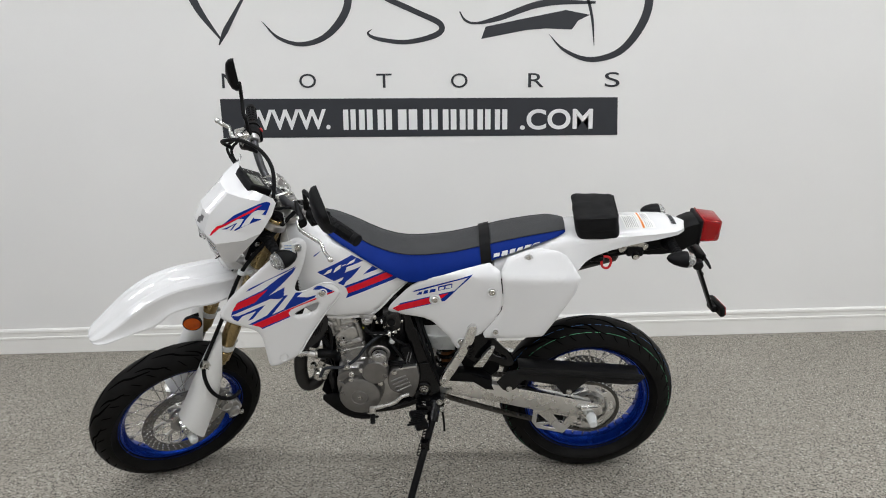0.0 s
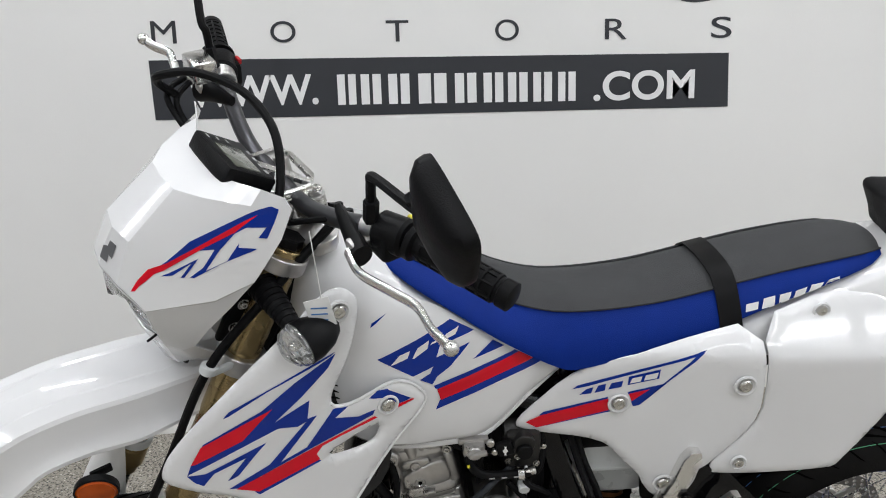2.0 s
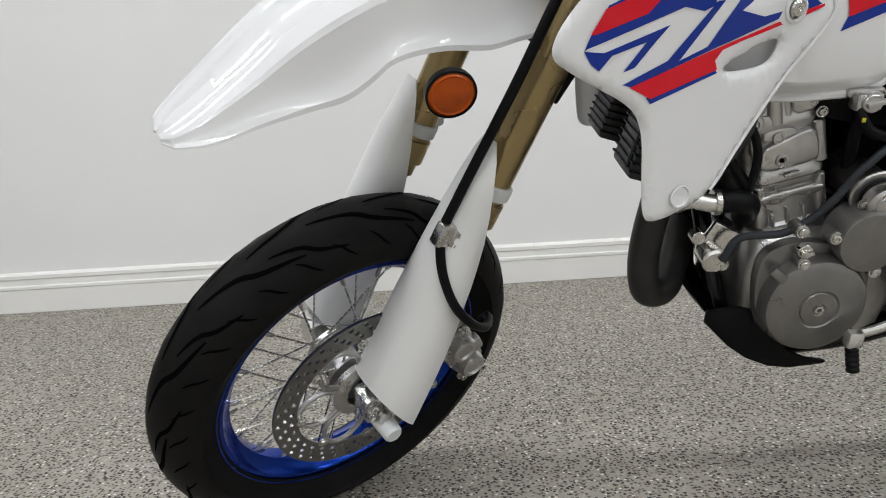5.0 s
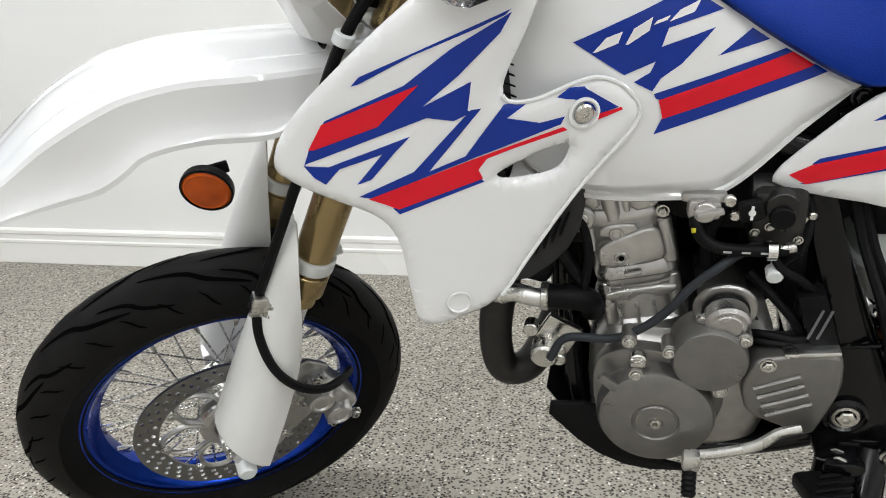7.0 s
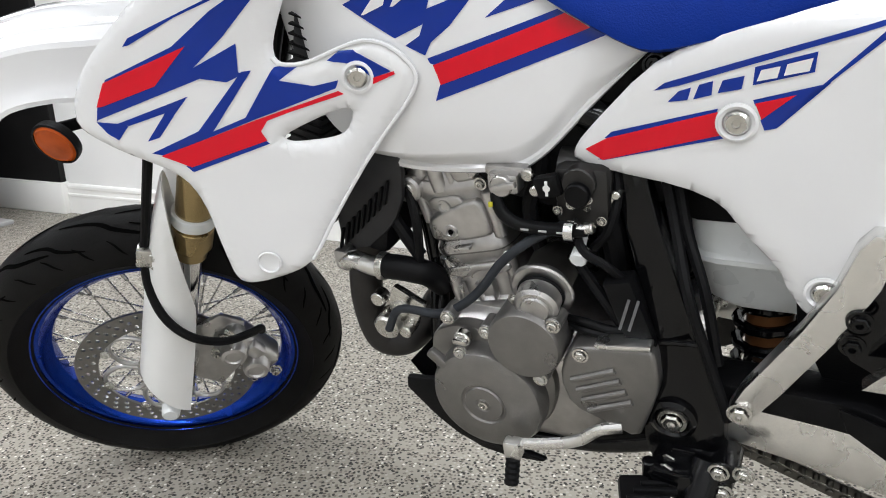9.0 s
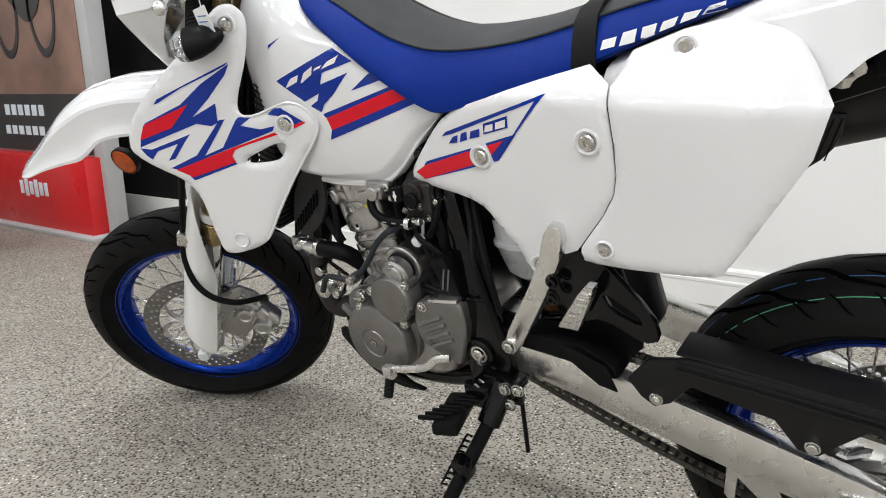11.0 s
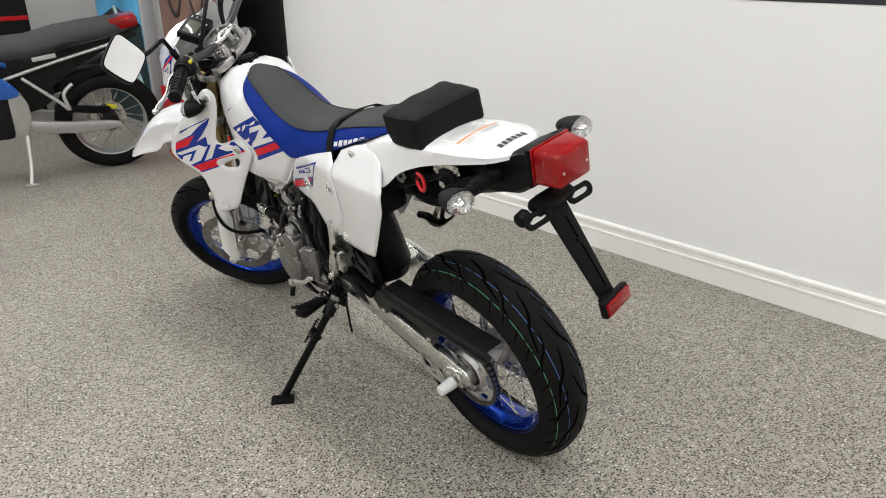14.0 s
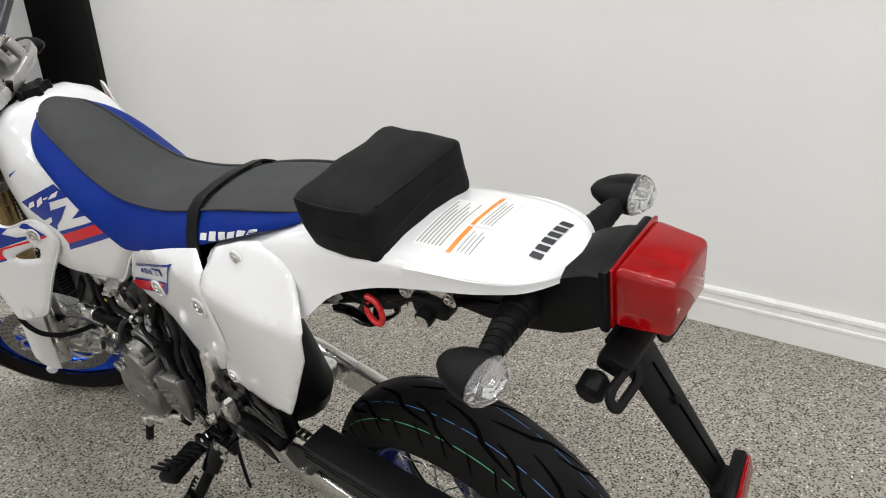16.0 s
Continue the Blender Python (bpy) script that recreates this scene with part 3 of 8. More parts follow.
def disc(r, ri, y, t, holes):
    """A drilled brake disc: annulus with rings of holes, on five arms."""
    out = [(r * math.cos(2 * math.pi * k / 72), r * math.sin(2 * math.pi * k / 72)) for k in range(72)]
    hs = [[(ri * math.cos(2 * math.pi * k / 48), ri * math.sin(2 * math.pi * k / 48)) for k in range(48)]]
    for i in range(holes):
        for j in range(3):
            rr = ri + (r - ri) * (0.22 + 0.28 * j)
            th = 2 * math.pi * (i + 0.33 * j) / holes
            hs.append([(rr * math.cos(th) + 0.0044 * math.cos(q * math.pi / 3), rr * math.sin(th) + 0.0044 * math.sin(q * math.pi / 3)) for q in range(6)])
    return prism(out, y - t / 2, y + t / 2, 0, hole=hs)


def carrier(r0, r1, y, t, arms, w):
    """The arms between a hub and a ring."""
    bms = []
    for k in range(arms):
        th = 2 * math.pi * k / arms
        for bend in (0.32, -0.32):
            p0 = Vector((r0 * math.cos(th + bend), y, r0 * math.sin(th + bend)))
            p1 = Vector((r1 * math.cos(th), y, r1 * math.sin(th)))
            d = (p1 - p0)
            n = Vector((-d.z, 0, d.x)).normalized() * w
            bms.append(prism([((p0 - n).x, (p0 - n).z), ((p1 - n * 0.6).x, (p1 - n * 0.6).z), ((p1 + n * 0.6).x, (p1 + n * 0.6).z), ((p0 + n).x, (p0 + n).z)], y - t / 2, y + t / 2, 0.001, 1))
    return bms


# disc steel with the dark reflections put into its base colour
DISCM = mat("dark_disc_steel", (0.25, 0.245, 0.235), 0.34, metal=1.0, var=0.08, scale=40)
UNY = Matrix.Rotation(radians(-90), 4, "X")  # back from the wheel's lathe axes to the bike's
dk = part("brake_disc", disc(0.152, 0.114, -0.062, 0.0045, 36), DISCM, front_wheel, "drilled steel front brake disc", UNY)
for k in range(6):
    th = 2 * math.pi * k / 6
    loop = [(0.046, -0.42), (0.078, -0.44), (0.104, -0.22), (0.113, 0.0), (0.104, 0.22), (0.078, 0.44), (0.046, 0.42)]
    part("disc_arm", tube([(r0 * math.cos(th + a), -0.060, r0 * math.sin(th + a)) for r0, a in loop], 0.0042, 8, 5), CAST, front_wheel, "", UNY)
part("disc_hub_ring", lathe([(0.030, 0.050), (0.050, 0.050), (0.052, 0.062), (0.046, 0.066), (0.030, 0.066)], 40), CAST, front_wheel)
dr = part("brake_disc", disc(0.118, 0.088, 0.066, 0.0045, 30), DISCM, rear_wheel, "drilled steel rear brake disc", UNY)
for cb in carrier(0.055, 0.090, 0.062, 0.005, 6, 0.008):
    part("disc_arm", cb, CAST, rear_wheel, "", UNY)
for k in range(8):
    th = 2 * math.pi * k / 8
    part("disc_bolt", bolt_head((0.108 * math.cos(th), -0.0655, 0.108 * math.sin(th)), (0, -1, 0), 0.006, 0.005), STEEL, front_wheel, "", UNY)

# rear sprocket with teeth and cut-outs
teeth = 41
ol = []
for k in range(teeth * 4):
    rr = 0.104 + (0.0055 if k % 4 in (1, 2) else 0.0)
    th = 2 * math.pi * k / (teeth * 4)
    ol.append((rr * math.cos(th), rr * math.sin(th)))
hs = [[(0.045 * math.cos(2 * math.pi * k / 32), 0.045 * math.sin(2 * math.pi * k / 32)) for k in range(32)]]
for k in range(6):
    th = 2 * math.pi * k / 6
    hs.append([(0.086 * math.cos(th + a) * s, 0.086 * math.sin(th + a) * s) for a, s in ((-0.3, 1), (-0.1, 1.06), (0.1, 1.06), (0.3, 1), (0.22, 0.86), (-0.22, 0.86))])
part("rear_sprocket", prism(ol, -0.088, -0.081, 0, hole=hs), ALU, rear_wheel, "light metal rear sprocket", UNY)
for k in range(6):
    th = 2 * math.pi * (k + 0.5) / 6
    part("sprocket_bolt", bolt_head((0.064 * math.cos(th), -0.088, 0.064 * math.sin(th)), (0, -1, 0), 0.007, 0.006), STEEL, rear_wheel, "", UNY)
part("cush_hub", lathe([(0.02, -0.02), (0.055, -0.02), (0.068, -0.006), (0.072, 0.012), (0.06, 0.03)], 40, Matrix.Translation((0, -0.07, 0)) @ ALONGY), CAST, rear_wheel, "", UNY)

# ---- chain: two runs round the sprockets, link by link ----
FS = Vector((-0.655, 0, 0.455))
cr, fr = 0.104, 0.036
d = Vector((RW.x - FS.x, 0, RW.z - FS.z))
L = d.length
ang = math.atan2(d.z, d.x)
beta = math.acos((cr - fr) / L)
path = []
up_r = ang + math.pi - beta
lo_r = ang + math.pi + beta
tf, tr_ = FS + fr * Vector((math.cos(up_r), 0, math.sin(up_r))), RW + cr * Vector((math.cos(up_r), 0, math.sin(up_r)))
bf, br_ = FS + fr * Vector((math.cos(lo_r), 0, math.sin(lo_r))), RW + cr * Vector((math.cos(lo_r), 0, math.sin(lo_r)))
line = [tf.lerp(tr_, k / 60) for k in range(60)]
line += [RW + cr * Vector((math.cos(up_r - (2 * math.pi - 2 * beta) * k / 40), 0, math.sin(up_r - (2 * math.pi - 2 * beta) * k / 40))) for k in range(40)]
line += [br_.lerp(bf, k / 60) - Vector((0, 0, 0.014 * math.sin(math.pi * k / 60))) for k in range(61)]
acc, links, nxt = 0.0, [], 0.0
for a, b in zip(line, line[1:]):
    sl = (b - a).length
    while nxt <= acc + sl:
        links.append((a.lerp(b, (nxt - acc) / sl), (b - a).normalized()))
        nxt += 0.0159
    acc += sl
CHAINM = mat("oiled_chain_steel", (0.13, 0.125, 0.115), 0.35, metal=1.0, var=0.15, scale=80)
chain = bp("chain", box((FS.x, -0.0845, FS.z), (0.02, 0.006, 0.02), 0.002), CHAINM, "dark steel drive chain")
lk = [0.0079 + 0.0, 0.0062]
plate = [(lk[0] * sx + 0.0058 * math.cos(q), 0.0058 * math.sin(q)) for sx, r0 in ((1, -90), (-1, 90)) for q in [radians(r0 + 30 * j) for j in range(7)]]
link0 = join(prism(plate, -0.0085, -0.0065, 0), prism(plate, 0.0065, 0.0085, 0), rod((-0.0079, -0.0105, 0), (-0.0079, 0.0105, 0), 0.0042, n=8, bevel=0.0005))
first = None
for p, t in links:
    m = Matrix.Translation((p.x, -0.0845, p.z)) @ Matrix.Rotation(-math.atan2(t.z, t.x), 4, "Y")
    if first is None:
        first = part("chain_link", link0, CHAINM, chain, "", m)
    else:
        share(first, chain, m)

# ---- swingarm, chain guard and axle ----
ARM = [(-0.615, 0.462), (-0.50, 0.476), (-0.42, 0.457), (-0.33, 0.438), (-0.18, 0.404), (0.03, 0.352), (0.045, 0.335), (0.045, 0.298), (-0.02, 0.290), (-0.20, 0.326), (-0.34, 0.364), (-0.50, 0.402), (-0.615, 0.415)]
for s in (-1, 1):
    bp("swingarm_beam", prism(round_outline(ARM, 1), s * 0.098, s * 0.128, 0.006), ALU, "brushed aluminium swingarm beam")
bp("swingarm_bridge", box((-0.47, 0, 0.44), (0.12, 0.2, 0.05), 0.012), ALU)
bp("swingarm_pivot_tube", rod((-0.6, -0.12, 0.44), (-0.6, 0.12, 0.44), 0.028), ALU)
bp("axle_block", box((-0.005, -0.132, 0.318), (0.06, 0.012, 0.05), 0.004), ALU)
bp("adjuster_slot", box((-0.03, -0.1405, 0.322), (0.03, 0.008, 0.018), 0.003), STEEL)
bp("axle_cap", lathe([(0, 0.0), (0.017, 0.0), (0.0175, 0.004), (0.015, 0.042), (0.012, 0.048), (0, 0.048)], 24, Matrix.Translation((0, -0.128, 0.312)) @ ALONGY), NATURAL, "white plastic axle protector cap", m=OLD)
GUARD = [(-0.335, 0.452), (-0.30, 0.494), (-0.24, 0.508), (-0.05, 0.496), (0.165, 0.478), (0.180, 0.468), (0.152, 0.438), (0.10, 0.438), (-0.02, 0.455), (-0.05, 0.425), (-0.075, 0.398), (-0.10, 0.40), (-0.13, 0.440), (-0.24, 0.462), (-0.27, 0.425), (-0.295, 0.412), (-0.315, 0.425)]
gd = bp("chain_guard", prism(GUARD, -0.118, -0.108, 0.003), GUARDP, "long black plastic chain guard", m=OLD)
part("top_ledge", join(box((-0.05, -0.088, 0.4955), (0.42, 0.058, 0.006), 0.002, Matrix.Rotation(radians(5), 4, "Y"))), GUARDP, gd)
for z in (0.482, 0.471):
    part("rib", box((-0.05, -0.1195, z), (0.42, 0.004, 0.003), 0.001, Matrix.Rotation(radians(5), 4, "Y")), GUARDP, gd)
for x, z in ((-0.291, 0.428), (-0.082, 0.412)):
    part("bolt", bolt_head((x, -0.118, z), (0, -1, 0), 0.007, 0.006, False), STEEL, gd)
FIN = [(-0.20, 0.322), (-0.03, 0.288), (-0.068, 0.240), (-0.090, 0.210), (-0.185, 0.234), (-0.205, 0.262)]
bp("chain_guide_plate", prism(FIN, -0.112, -0.106, 0.001, 1, hole=[[(-0.185, 0.300), (-0.145, 0.262), (-0.190, 0.256)], [(-0.130, 0.296), (-0.075, 0.284), (-0.098, 0.250)], [(-0.140, 0.250), (-0.172, 0.245), (-0.120, 0.232)]]), ALU, "aluminium chain guide plate with triangular cut-outs")
bp("chain_guide_block", box((-0.135, -0.09, 0.275), (0.09, 0.03, 0.03), 0.006), BLACKP)

# ---- seat: blue sides, grey top, strap ----
SEAT = ((-0.925, 1.052, 0.030, 1.036, 0.040), (-0.90, 1.047, 0.046, 1.020, 0.072), (-0.86, 1.030, 0.058, 0.994, 0.098), (-0.80, 1.000, 0.066, 0.955, 0.112), (-0.74, 0.966, 0.071, 0.912, 0.118), (-0.69, 0.946, 0.073, 0.880, 0.119), (-0.65, 0.936, 0.075, 0.857, 0.119), (-0.62, 0.933, 0.076, 0.846, 0.119), (-0.57, 0.933, 0.077, 0.853, 0.118), (-0.48, 0.942, 0.078, 0.874, 0.116), (-0.40, 0.959, 0.078, 0.899, 0.112), (-0.30, 0.982, 0.077, 0.936, 0.105), (-0.20, 0.999, 0.073, 0.968, 0.094), (-0.14, 1.005, 0.064, 0.984, 0.078), (-0.112, 1.002, 0.048, 0.990, 0.056))
SEATF = [wave(*[(s[0], s[k]) for s in SEAT]) for k in (1, 2, 3, 4)]
XS = [-0.925 + 0.813 * k / 60 for k in range(61)]
top, sid = [], []
for x in XS:
    zt, hw, zl, hl = [f(x) for f in SEATF]
    ring = []
    for k in range(13):
        q = -1 + 2 * k / 12
        ring.append((x, hw * q, zt + 0.010 * (1 - q * q) - 0.006 * abs(q) ** 6))
    top.append(ring)
    left = [(x, -hw - (hl - hw) * (1 - (1 - q) ** 1.6), zt - 0.006 + (zl - zt + 0.006) * q) for q in (0, 0.12, 0.25, 0.4, 0.55, 0.7, 0.85, 0.95, 1)]
    sid.append(left + [(x, -hl + 0.012, zl - 0.006), (x, hl - 0.012, zl - 0.006)] + [(a, -b, c) for a, b, c in left[::-1]])
seat = bp("seat", loft(sid, True, True), SEATBLUE, "long blue and grey vinyl seat")
part("seat_top", loft(top, False, False), SEATTOP, seat, "dark grey grippy seat top")
pipe = []
for s in (-1, 1):
    pipe.append(tube([(x, s * (SEATF[1](x) + 0.0015), SEATF[0](x) - 0.0045) for x in XS[::3]], 0.0022, 6, 2))
part("seam", join(*pipe), SEATTOP, seat)
st = []
for x in (-0.392, -0.358):
    zt, hw, zl, hl = [f(x) for f in SEATF]
    lf = [(x + 0.006 * q, -hw - (hl - hw) * (1 - (1 - q) ** 1.6) - 0.004, zt - 0.004 + (zl - zt - 0.012) * q) for q in (1, 0.8, 0.6, 0.4, 0.2, 0)]
    st.append(lf + [(x, hw * q, zt + 0.0145 - 0.010 * q * q) for q in (-0.8, -0.4, 0, 0.4, 0.8)] + [(a, -b, c) for a, b, c in lf[::-1]])
sb = loft(st, False, False)
bmesh.ops.solidify(sb, geom=sb.faces[:], thickness=0.003)
bp("seat_strap", sb, SOFTBLK, "black rubber passenger strap across the seat")

# ---- fuel tank ----
TANK = ((-1.055, 0.93, 1.000, 0.050, 0.070, 0.045, 0.024), (-1.03, 0.82, 1.026, 0.075, 0.108, 0.084, 0.030), (-0.98, 0.742, 1.040, 0.096, 0.136, 0.104, 0.032), (-0.93, 0.713, 1.026, 0.108, 0.146, 0.110, 0.034), (-0.90, 0.708, 1.004, 0.112, 0.146, 0.108, 0.030), (-0.86, 0.706, 0.982, 0.113, 0.141, 0.106, 0.018), (-0.815, 0.707, 0.960, 0.111, 0.133, 0.105, 0.005), (-0.775, 0.709, 0.931, 0.108, 0.126, 0.108, 0.004), (-0.752, 0.715, 0.915, 0.105, 0.121, 0.107, 0.003), (-0.725, 0.735, 0.899, 0.101, 0.115, 0.105, 0.003), (-0.677, 0.786, 0.868, 0.095, 0.105, 0.099, 0.002), (-0.626, 0.836, 0.842, 0.088, 0.092, 0.088, 0.001))
TK = [wave(*[(s[0], s[k]) for s in TANK]) for k in range(1, 7)]
rings = []
for k in range(61):
    x = -1.055 + 0.429 * k / 60
    zb, zs, hl, hm, hs, cr_ = [f(x) for f in TK]
    h = zs - zb
    q = min(1.0, h / 0.09)
    left = [(hl * 0.5, zb), (hl - 0.003, zb), (hl + 0.0015, zb + 0.003 * q), (hl + 0.002, zb + 0.008 * q), (hl - 0.0005, zb + 0.0115 * q), (hl + 0.001, zb + 0.0135 * q), (hl + (hm - hl) * 0.72, zb + 0.027 * q), (hl + (hm - hl) * 0.86, zb + 0.034 * q)]
    left += [(hm * 0.992, zb + max(h * 0.30, 0.04 * q)), (hm, zb + h * 0.50), (hm * 0.96 + hs * 0.04, zb + h * 0.66), (hm * 0.78 + hs * 0.22, zb + h * 0.81), (hm * 0.40 + hs * 0.60, zb + h * 0.93), (hs, zs), (hs * 0.62, zs + cr_ * 0.75)]
    left = [(x, -a, c) for a, c in left]
    rings.append(left + [(x, 0, zs + cr_)] + [(a, -b, c) for a, b, c in left[::-1]])
tank = bp("fuel_tank", loft(rings), WHITE, "glossy white fuel tank with blue and red graphics", angle=28)
cap = part("filler_cap", lathe([(0, 0.03), (0.026, 0.03), (0.03, 0.026), (0.034, 0.022), (0.034, 0.006), (0.028, 0.0)], 28, Matrix.Translation((-0.985, 0, 1.056)) @ Matrix.Rotation(radians(-8), 4, "Y")), BLACKP, tank, "black screw filler cap")
for k in range(6):
    th = math.pi * k / 3
    part("grip_lobe", rod((-0.985 + 0.034 * math.cos(th), 0.034 * math.sin(th), 1.062), (-0.987 + 0.034 * math.cos(th), 0.034 * math.sin(th), 1.084), 0.008, n=12), BLACKP, cap)
# added black sheet for the dark gap behind the tank's rear edge
bp("dark_gap_fill", prism(round_outline([(-0.86, 0.72), (-0.78, 0.66), (-0.60, 0.66), (-0.56, 0.80), (-0.60, 0.85), (-0.66, 0.86), (-0.80, 0.86)], 1), -0.082, -0.074, 0.002), BLACKP, "black fill added to darken the gap between tank and side cover")
bp("tank_bolt", bolt_head((-0.622, -0.084, 0.822), (0, -1, 0.3), 0.008, 0.008), BLACKG, "black tank bolt behind the seat line")

# ---- radiator shrouds ----
SHROUD = round_outline([(-1.212, 0.812), (-1.203, 0.842), (-1.172, 0.880), (-1.105, 0.937), (-1.040, 0.985), (-0.985, 1.035), (-0.958, 1.036), (-0.936, 1.010), (-0.953, 0.940), (-0.985, 0.878), (-0.985, 0.856), (-0.955, 0.852), (-0.898, 0.872), (-0.868, 0.862), (-0.845, 0.833), (-0.855, 0.808), (-0.910, 0.748), (-0.968, 0.664), (-0.992, 0.625), (-1.015, 0.608), (-1.066, 0.596), (-1.087, 0.602), (-1.092, 0.645), (-1.096, 0.712), (-1.112, 0.748), (-1.180, 0.790)], 2)
SHWIN = round_outline([(-0.998, 0.778), (-0.930, 0.803), (-0.918, 0.798), (-0.928, 0.776), (-0.945, 0.769), (-0.990, 0.769)], 2)


def shroud_y(x, z):
    y = -0.142 - 0.42 * (-0.9 - x) + 0.12 * max(z - 0.92, 0) if x < -0.9 else -0.142 + 0.25 * (x + 0.9)
    tip = max(-1.15 - x, 0)
    return y + 3.2 * tip * tip


def panel_pair(name, loops, depth, material, label, **kw):
    a = bp(name, sheet(loops, depth, **kw), material, label, m=OLD, angle=50)
    bm = sheet(loops, depth, **kw)
    bmesh.ops.scale(bm, verts=bm.verts, vec=(1, -0.80, 1))
    bp(name, bm, material, label, m=OLD.inverted(), angle=50)
    return a


shroud = panel_pair("radiator_shroud", [SHROUD, SHWIN], shroud_y, WHITE, "glossy white plastic radiator shroud", lip=0.006, rnd=0.009, step=0.010)
arm_rim = [p for p in SHROUD if p[0] > -1.0 and 0.60 < p[1] < 0.885]
part("rolled_edge", tube([(x, shroud_y(x, z) + 0.0035, z) for x, z in arm_rim[2:-1:2]], 0.0024, 8, 2), WHITE, shroud)
SIDE = round_outline([(-0.700, 0.738), (-0.690, 0.755), (-0.625, 0.826), (-0.585, 0.850), (-0.47, 0.885), (-0.33, 0.919), (-0.318, 0.79), (-0.328, 0.74), (-0.40, 0.645), (-0.432, 0.606), (-0.450, 0.586), (-0.468, 0.588), (-0.486, 0.612), (-0.496, 0.636), (-0.528, 0.668), (-0.552, 0.698), (-0.590, 0.711), (-0.665, 0.719), (-0.70, 0.728)], 1)
PLATE = round_outline([(-0.326, 0.919), (-0.22, 0.955), (-0.14, 0.956), (-0.105, 0.928), (-0.062, 0.862), (-0.18, 0.668), (-0.195, 0.660), (-0.344, 0.644), (-0.397, 0.646), (-0.325, 0.742), (-0.315, 0.79)], 1)


def side_y(x, z):
    return wave((-0.70, -0.086), (-0.54, -0.106), (-0.34, -0.136), (-0.20, -0.152), (-0.06, -0.153))(x) + 0.8 * max(z - 0.872, 0) + 0.06 * max(0.66 - z, 0)


cover = panel_pair("side_cover", [SIDE], side_y, WHITE, "glossy white plastic side cover", lip=0.004, rnd=0.008, step=0.012)
plate = panel_pair("number_plate_panel", [PLATE], lambda x, z: side_y(x, z) - 0.001, WHITE, "glossy white rear number plate panel", lip=0.004, rnd=0.008, step=0.012)
for x, z, r in ((-0.541, 0.783, 0.0105), (-0.353, 0.823, 0.0105), (-0.342, 0.673, 0.008), (-0.456, 0.622, 0.010), (-0.235, 0.932, 0.008)):
    y = side_y(x, z) - 0.002
    b = bp("panel_bolt", lathe([(r * 1.75, 0), (r * 1.75, 0.002), (r * 1.5, 0.0035), (r * 1.2, 0.001)], 24, Matrix.Translation((x, y, z)) @ ALONGY), WHITE, "white collar with a zinc panel bolt", m=OLD)
    part("bolt", lathe([(r * 1.05, 0.0), (r * 1.05, 0.003), (r * 0.85, 0.0055), (r * 0.4, 0.0055), (r * 0.3, 0.003), (0, 0.003)], 20, Matrix.Translation((x, y, z)) @ ALONGY), STEEL, b)
for x, z in ((-0.905, 0.834), (-0.965, 1.005)):
    y = shroud_y(x, z)
    b = bp("shroud_bolt", lathe([(0.017, -0.004), (0.017, 0.002), (0.014, 0.003), (0.012, 0.0)], 24, Matrix.Translation((x, y - 0.001, z)) @ Matrix.Rotation(radians(22.8), 4, "Z") @ ALONGY), WHITE, "white collar with a zinc bolt", m=OLD)
    part("bolt", lathe([(0.0105, 0.0), (0.0105, 0.003), (0.008, 0.005), (0.004, 0.005), (0.003, 0.003), (0, 0.003)], 20, Matrix.Translation((x, y - 0.001, z)) @ Matrix.Rotation(radians(22.8), 4, "Z") @ ALONGY), STEEL, b)
bp("moulded_dimple", lathe([(0.0150, 0.0), (0.0145, 0.0012), (0.0130, 0.0016), (0.0118, -0.0010), (0, -0.0016)], 24, Matrix.Translation((-1.040, shroud_y(-1.04, 0.627) - 0.0025, 0.627)) @ Matrix.Rotation(radians(22.8), 4, "Z") @ ALONGY), WHITE, m=OLD)

# ---- tail: white rear fender, tool bag, black tail carrier, lamps ----
TAIL = ((-0.345, 0.904, 0.860, 0.103), (-0.28, 0.927, 0.860, 0.103), (-0.215, 0.951, 0.862, 0.101), (-0.16, 0.970, 0.866, 0.100), (-0.12, 0.981, 0.884, 0.097), (-0.09, 0.984, 0.880, 0.096), (-0.046, 0.987, 0.915, 0.095), (0.015, 0.991, 0.938, 0.094), (0.06, 0.996, 0.951, 0.093), (0.12, 1.000, 0.965, 0.092), (0.18, 1.001, 0.976, 0.090), (0.22, 1.000, 0.982, 0.083), (0.248, 0.998, 0.984, 0.072), (0.268, 0.996, 0.985, 0.054), (0.280, 0.994, 0.985, 0.036), (0.286, 0.992, 0.984, 0.020))
TL_ = [wave(*[(s[0], s[k]) for s in TAIL]) for k in (1, 2, 3)]
flare = wave((-0.345, 0.02), (-0.20, 0.03), (-0.12, 0.046), (-0.09, 0.043), (-0.046, 0.020), (0.0, 0.009), (0.05, 0.005), (0.27, 0.003))
rings = []
for k in range(55):
    x = 0.286 - 0.631 * (1 - k / 54) ** 1.2
    zt, zl, hw = [f(x) for f in TL_]
    hl = flare(x)
    left = [(x, -hw - hl, zl), (x, -hw - hl * 0.55, zl + (zt - zl) * 0.35), (x, -hw - hl * 0.15 - 0.002, zl + (zt - zl) * 0.75), (x, -hw, zt - 0.008), (x, -hw + min(0.006, hw * 0.08), zt - 0.002), (x, -hw * 0.8, zt + 0.002), (x, -hw * 0.4, zt + 0.007)]
    outer = left + [(x, 0, zt + 0.009)] + [(a, -b, c) for a, b, c in left[::-1]]
    inner = [(a, b * (1 - 0.0035 / hw), c - 0.0035 * (1 - abs(b) / (hw + hl))) for a, b, c in outer]
    rings.append(outer + inner[::-1])
tb = loft(rings)
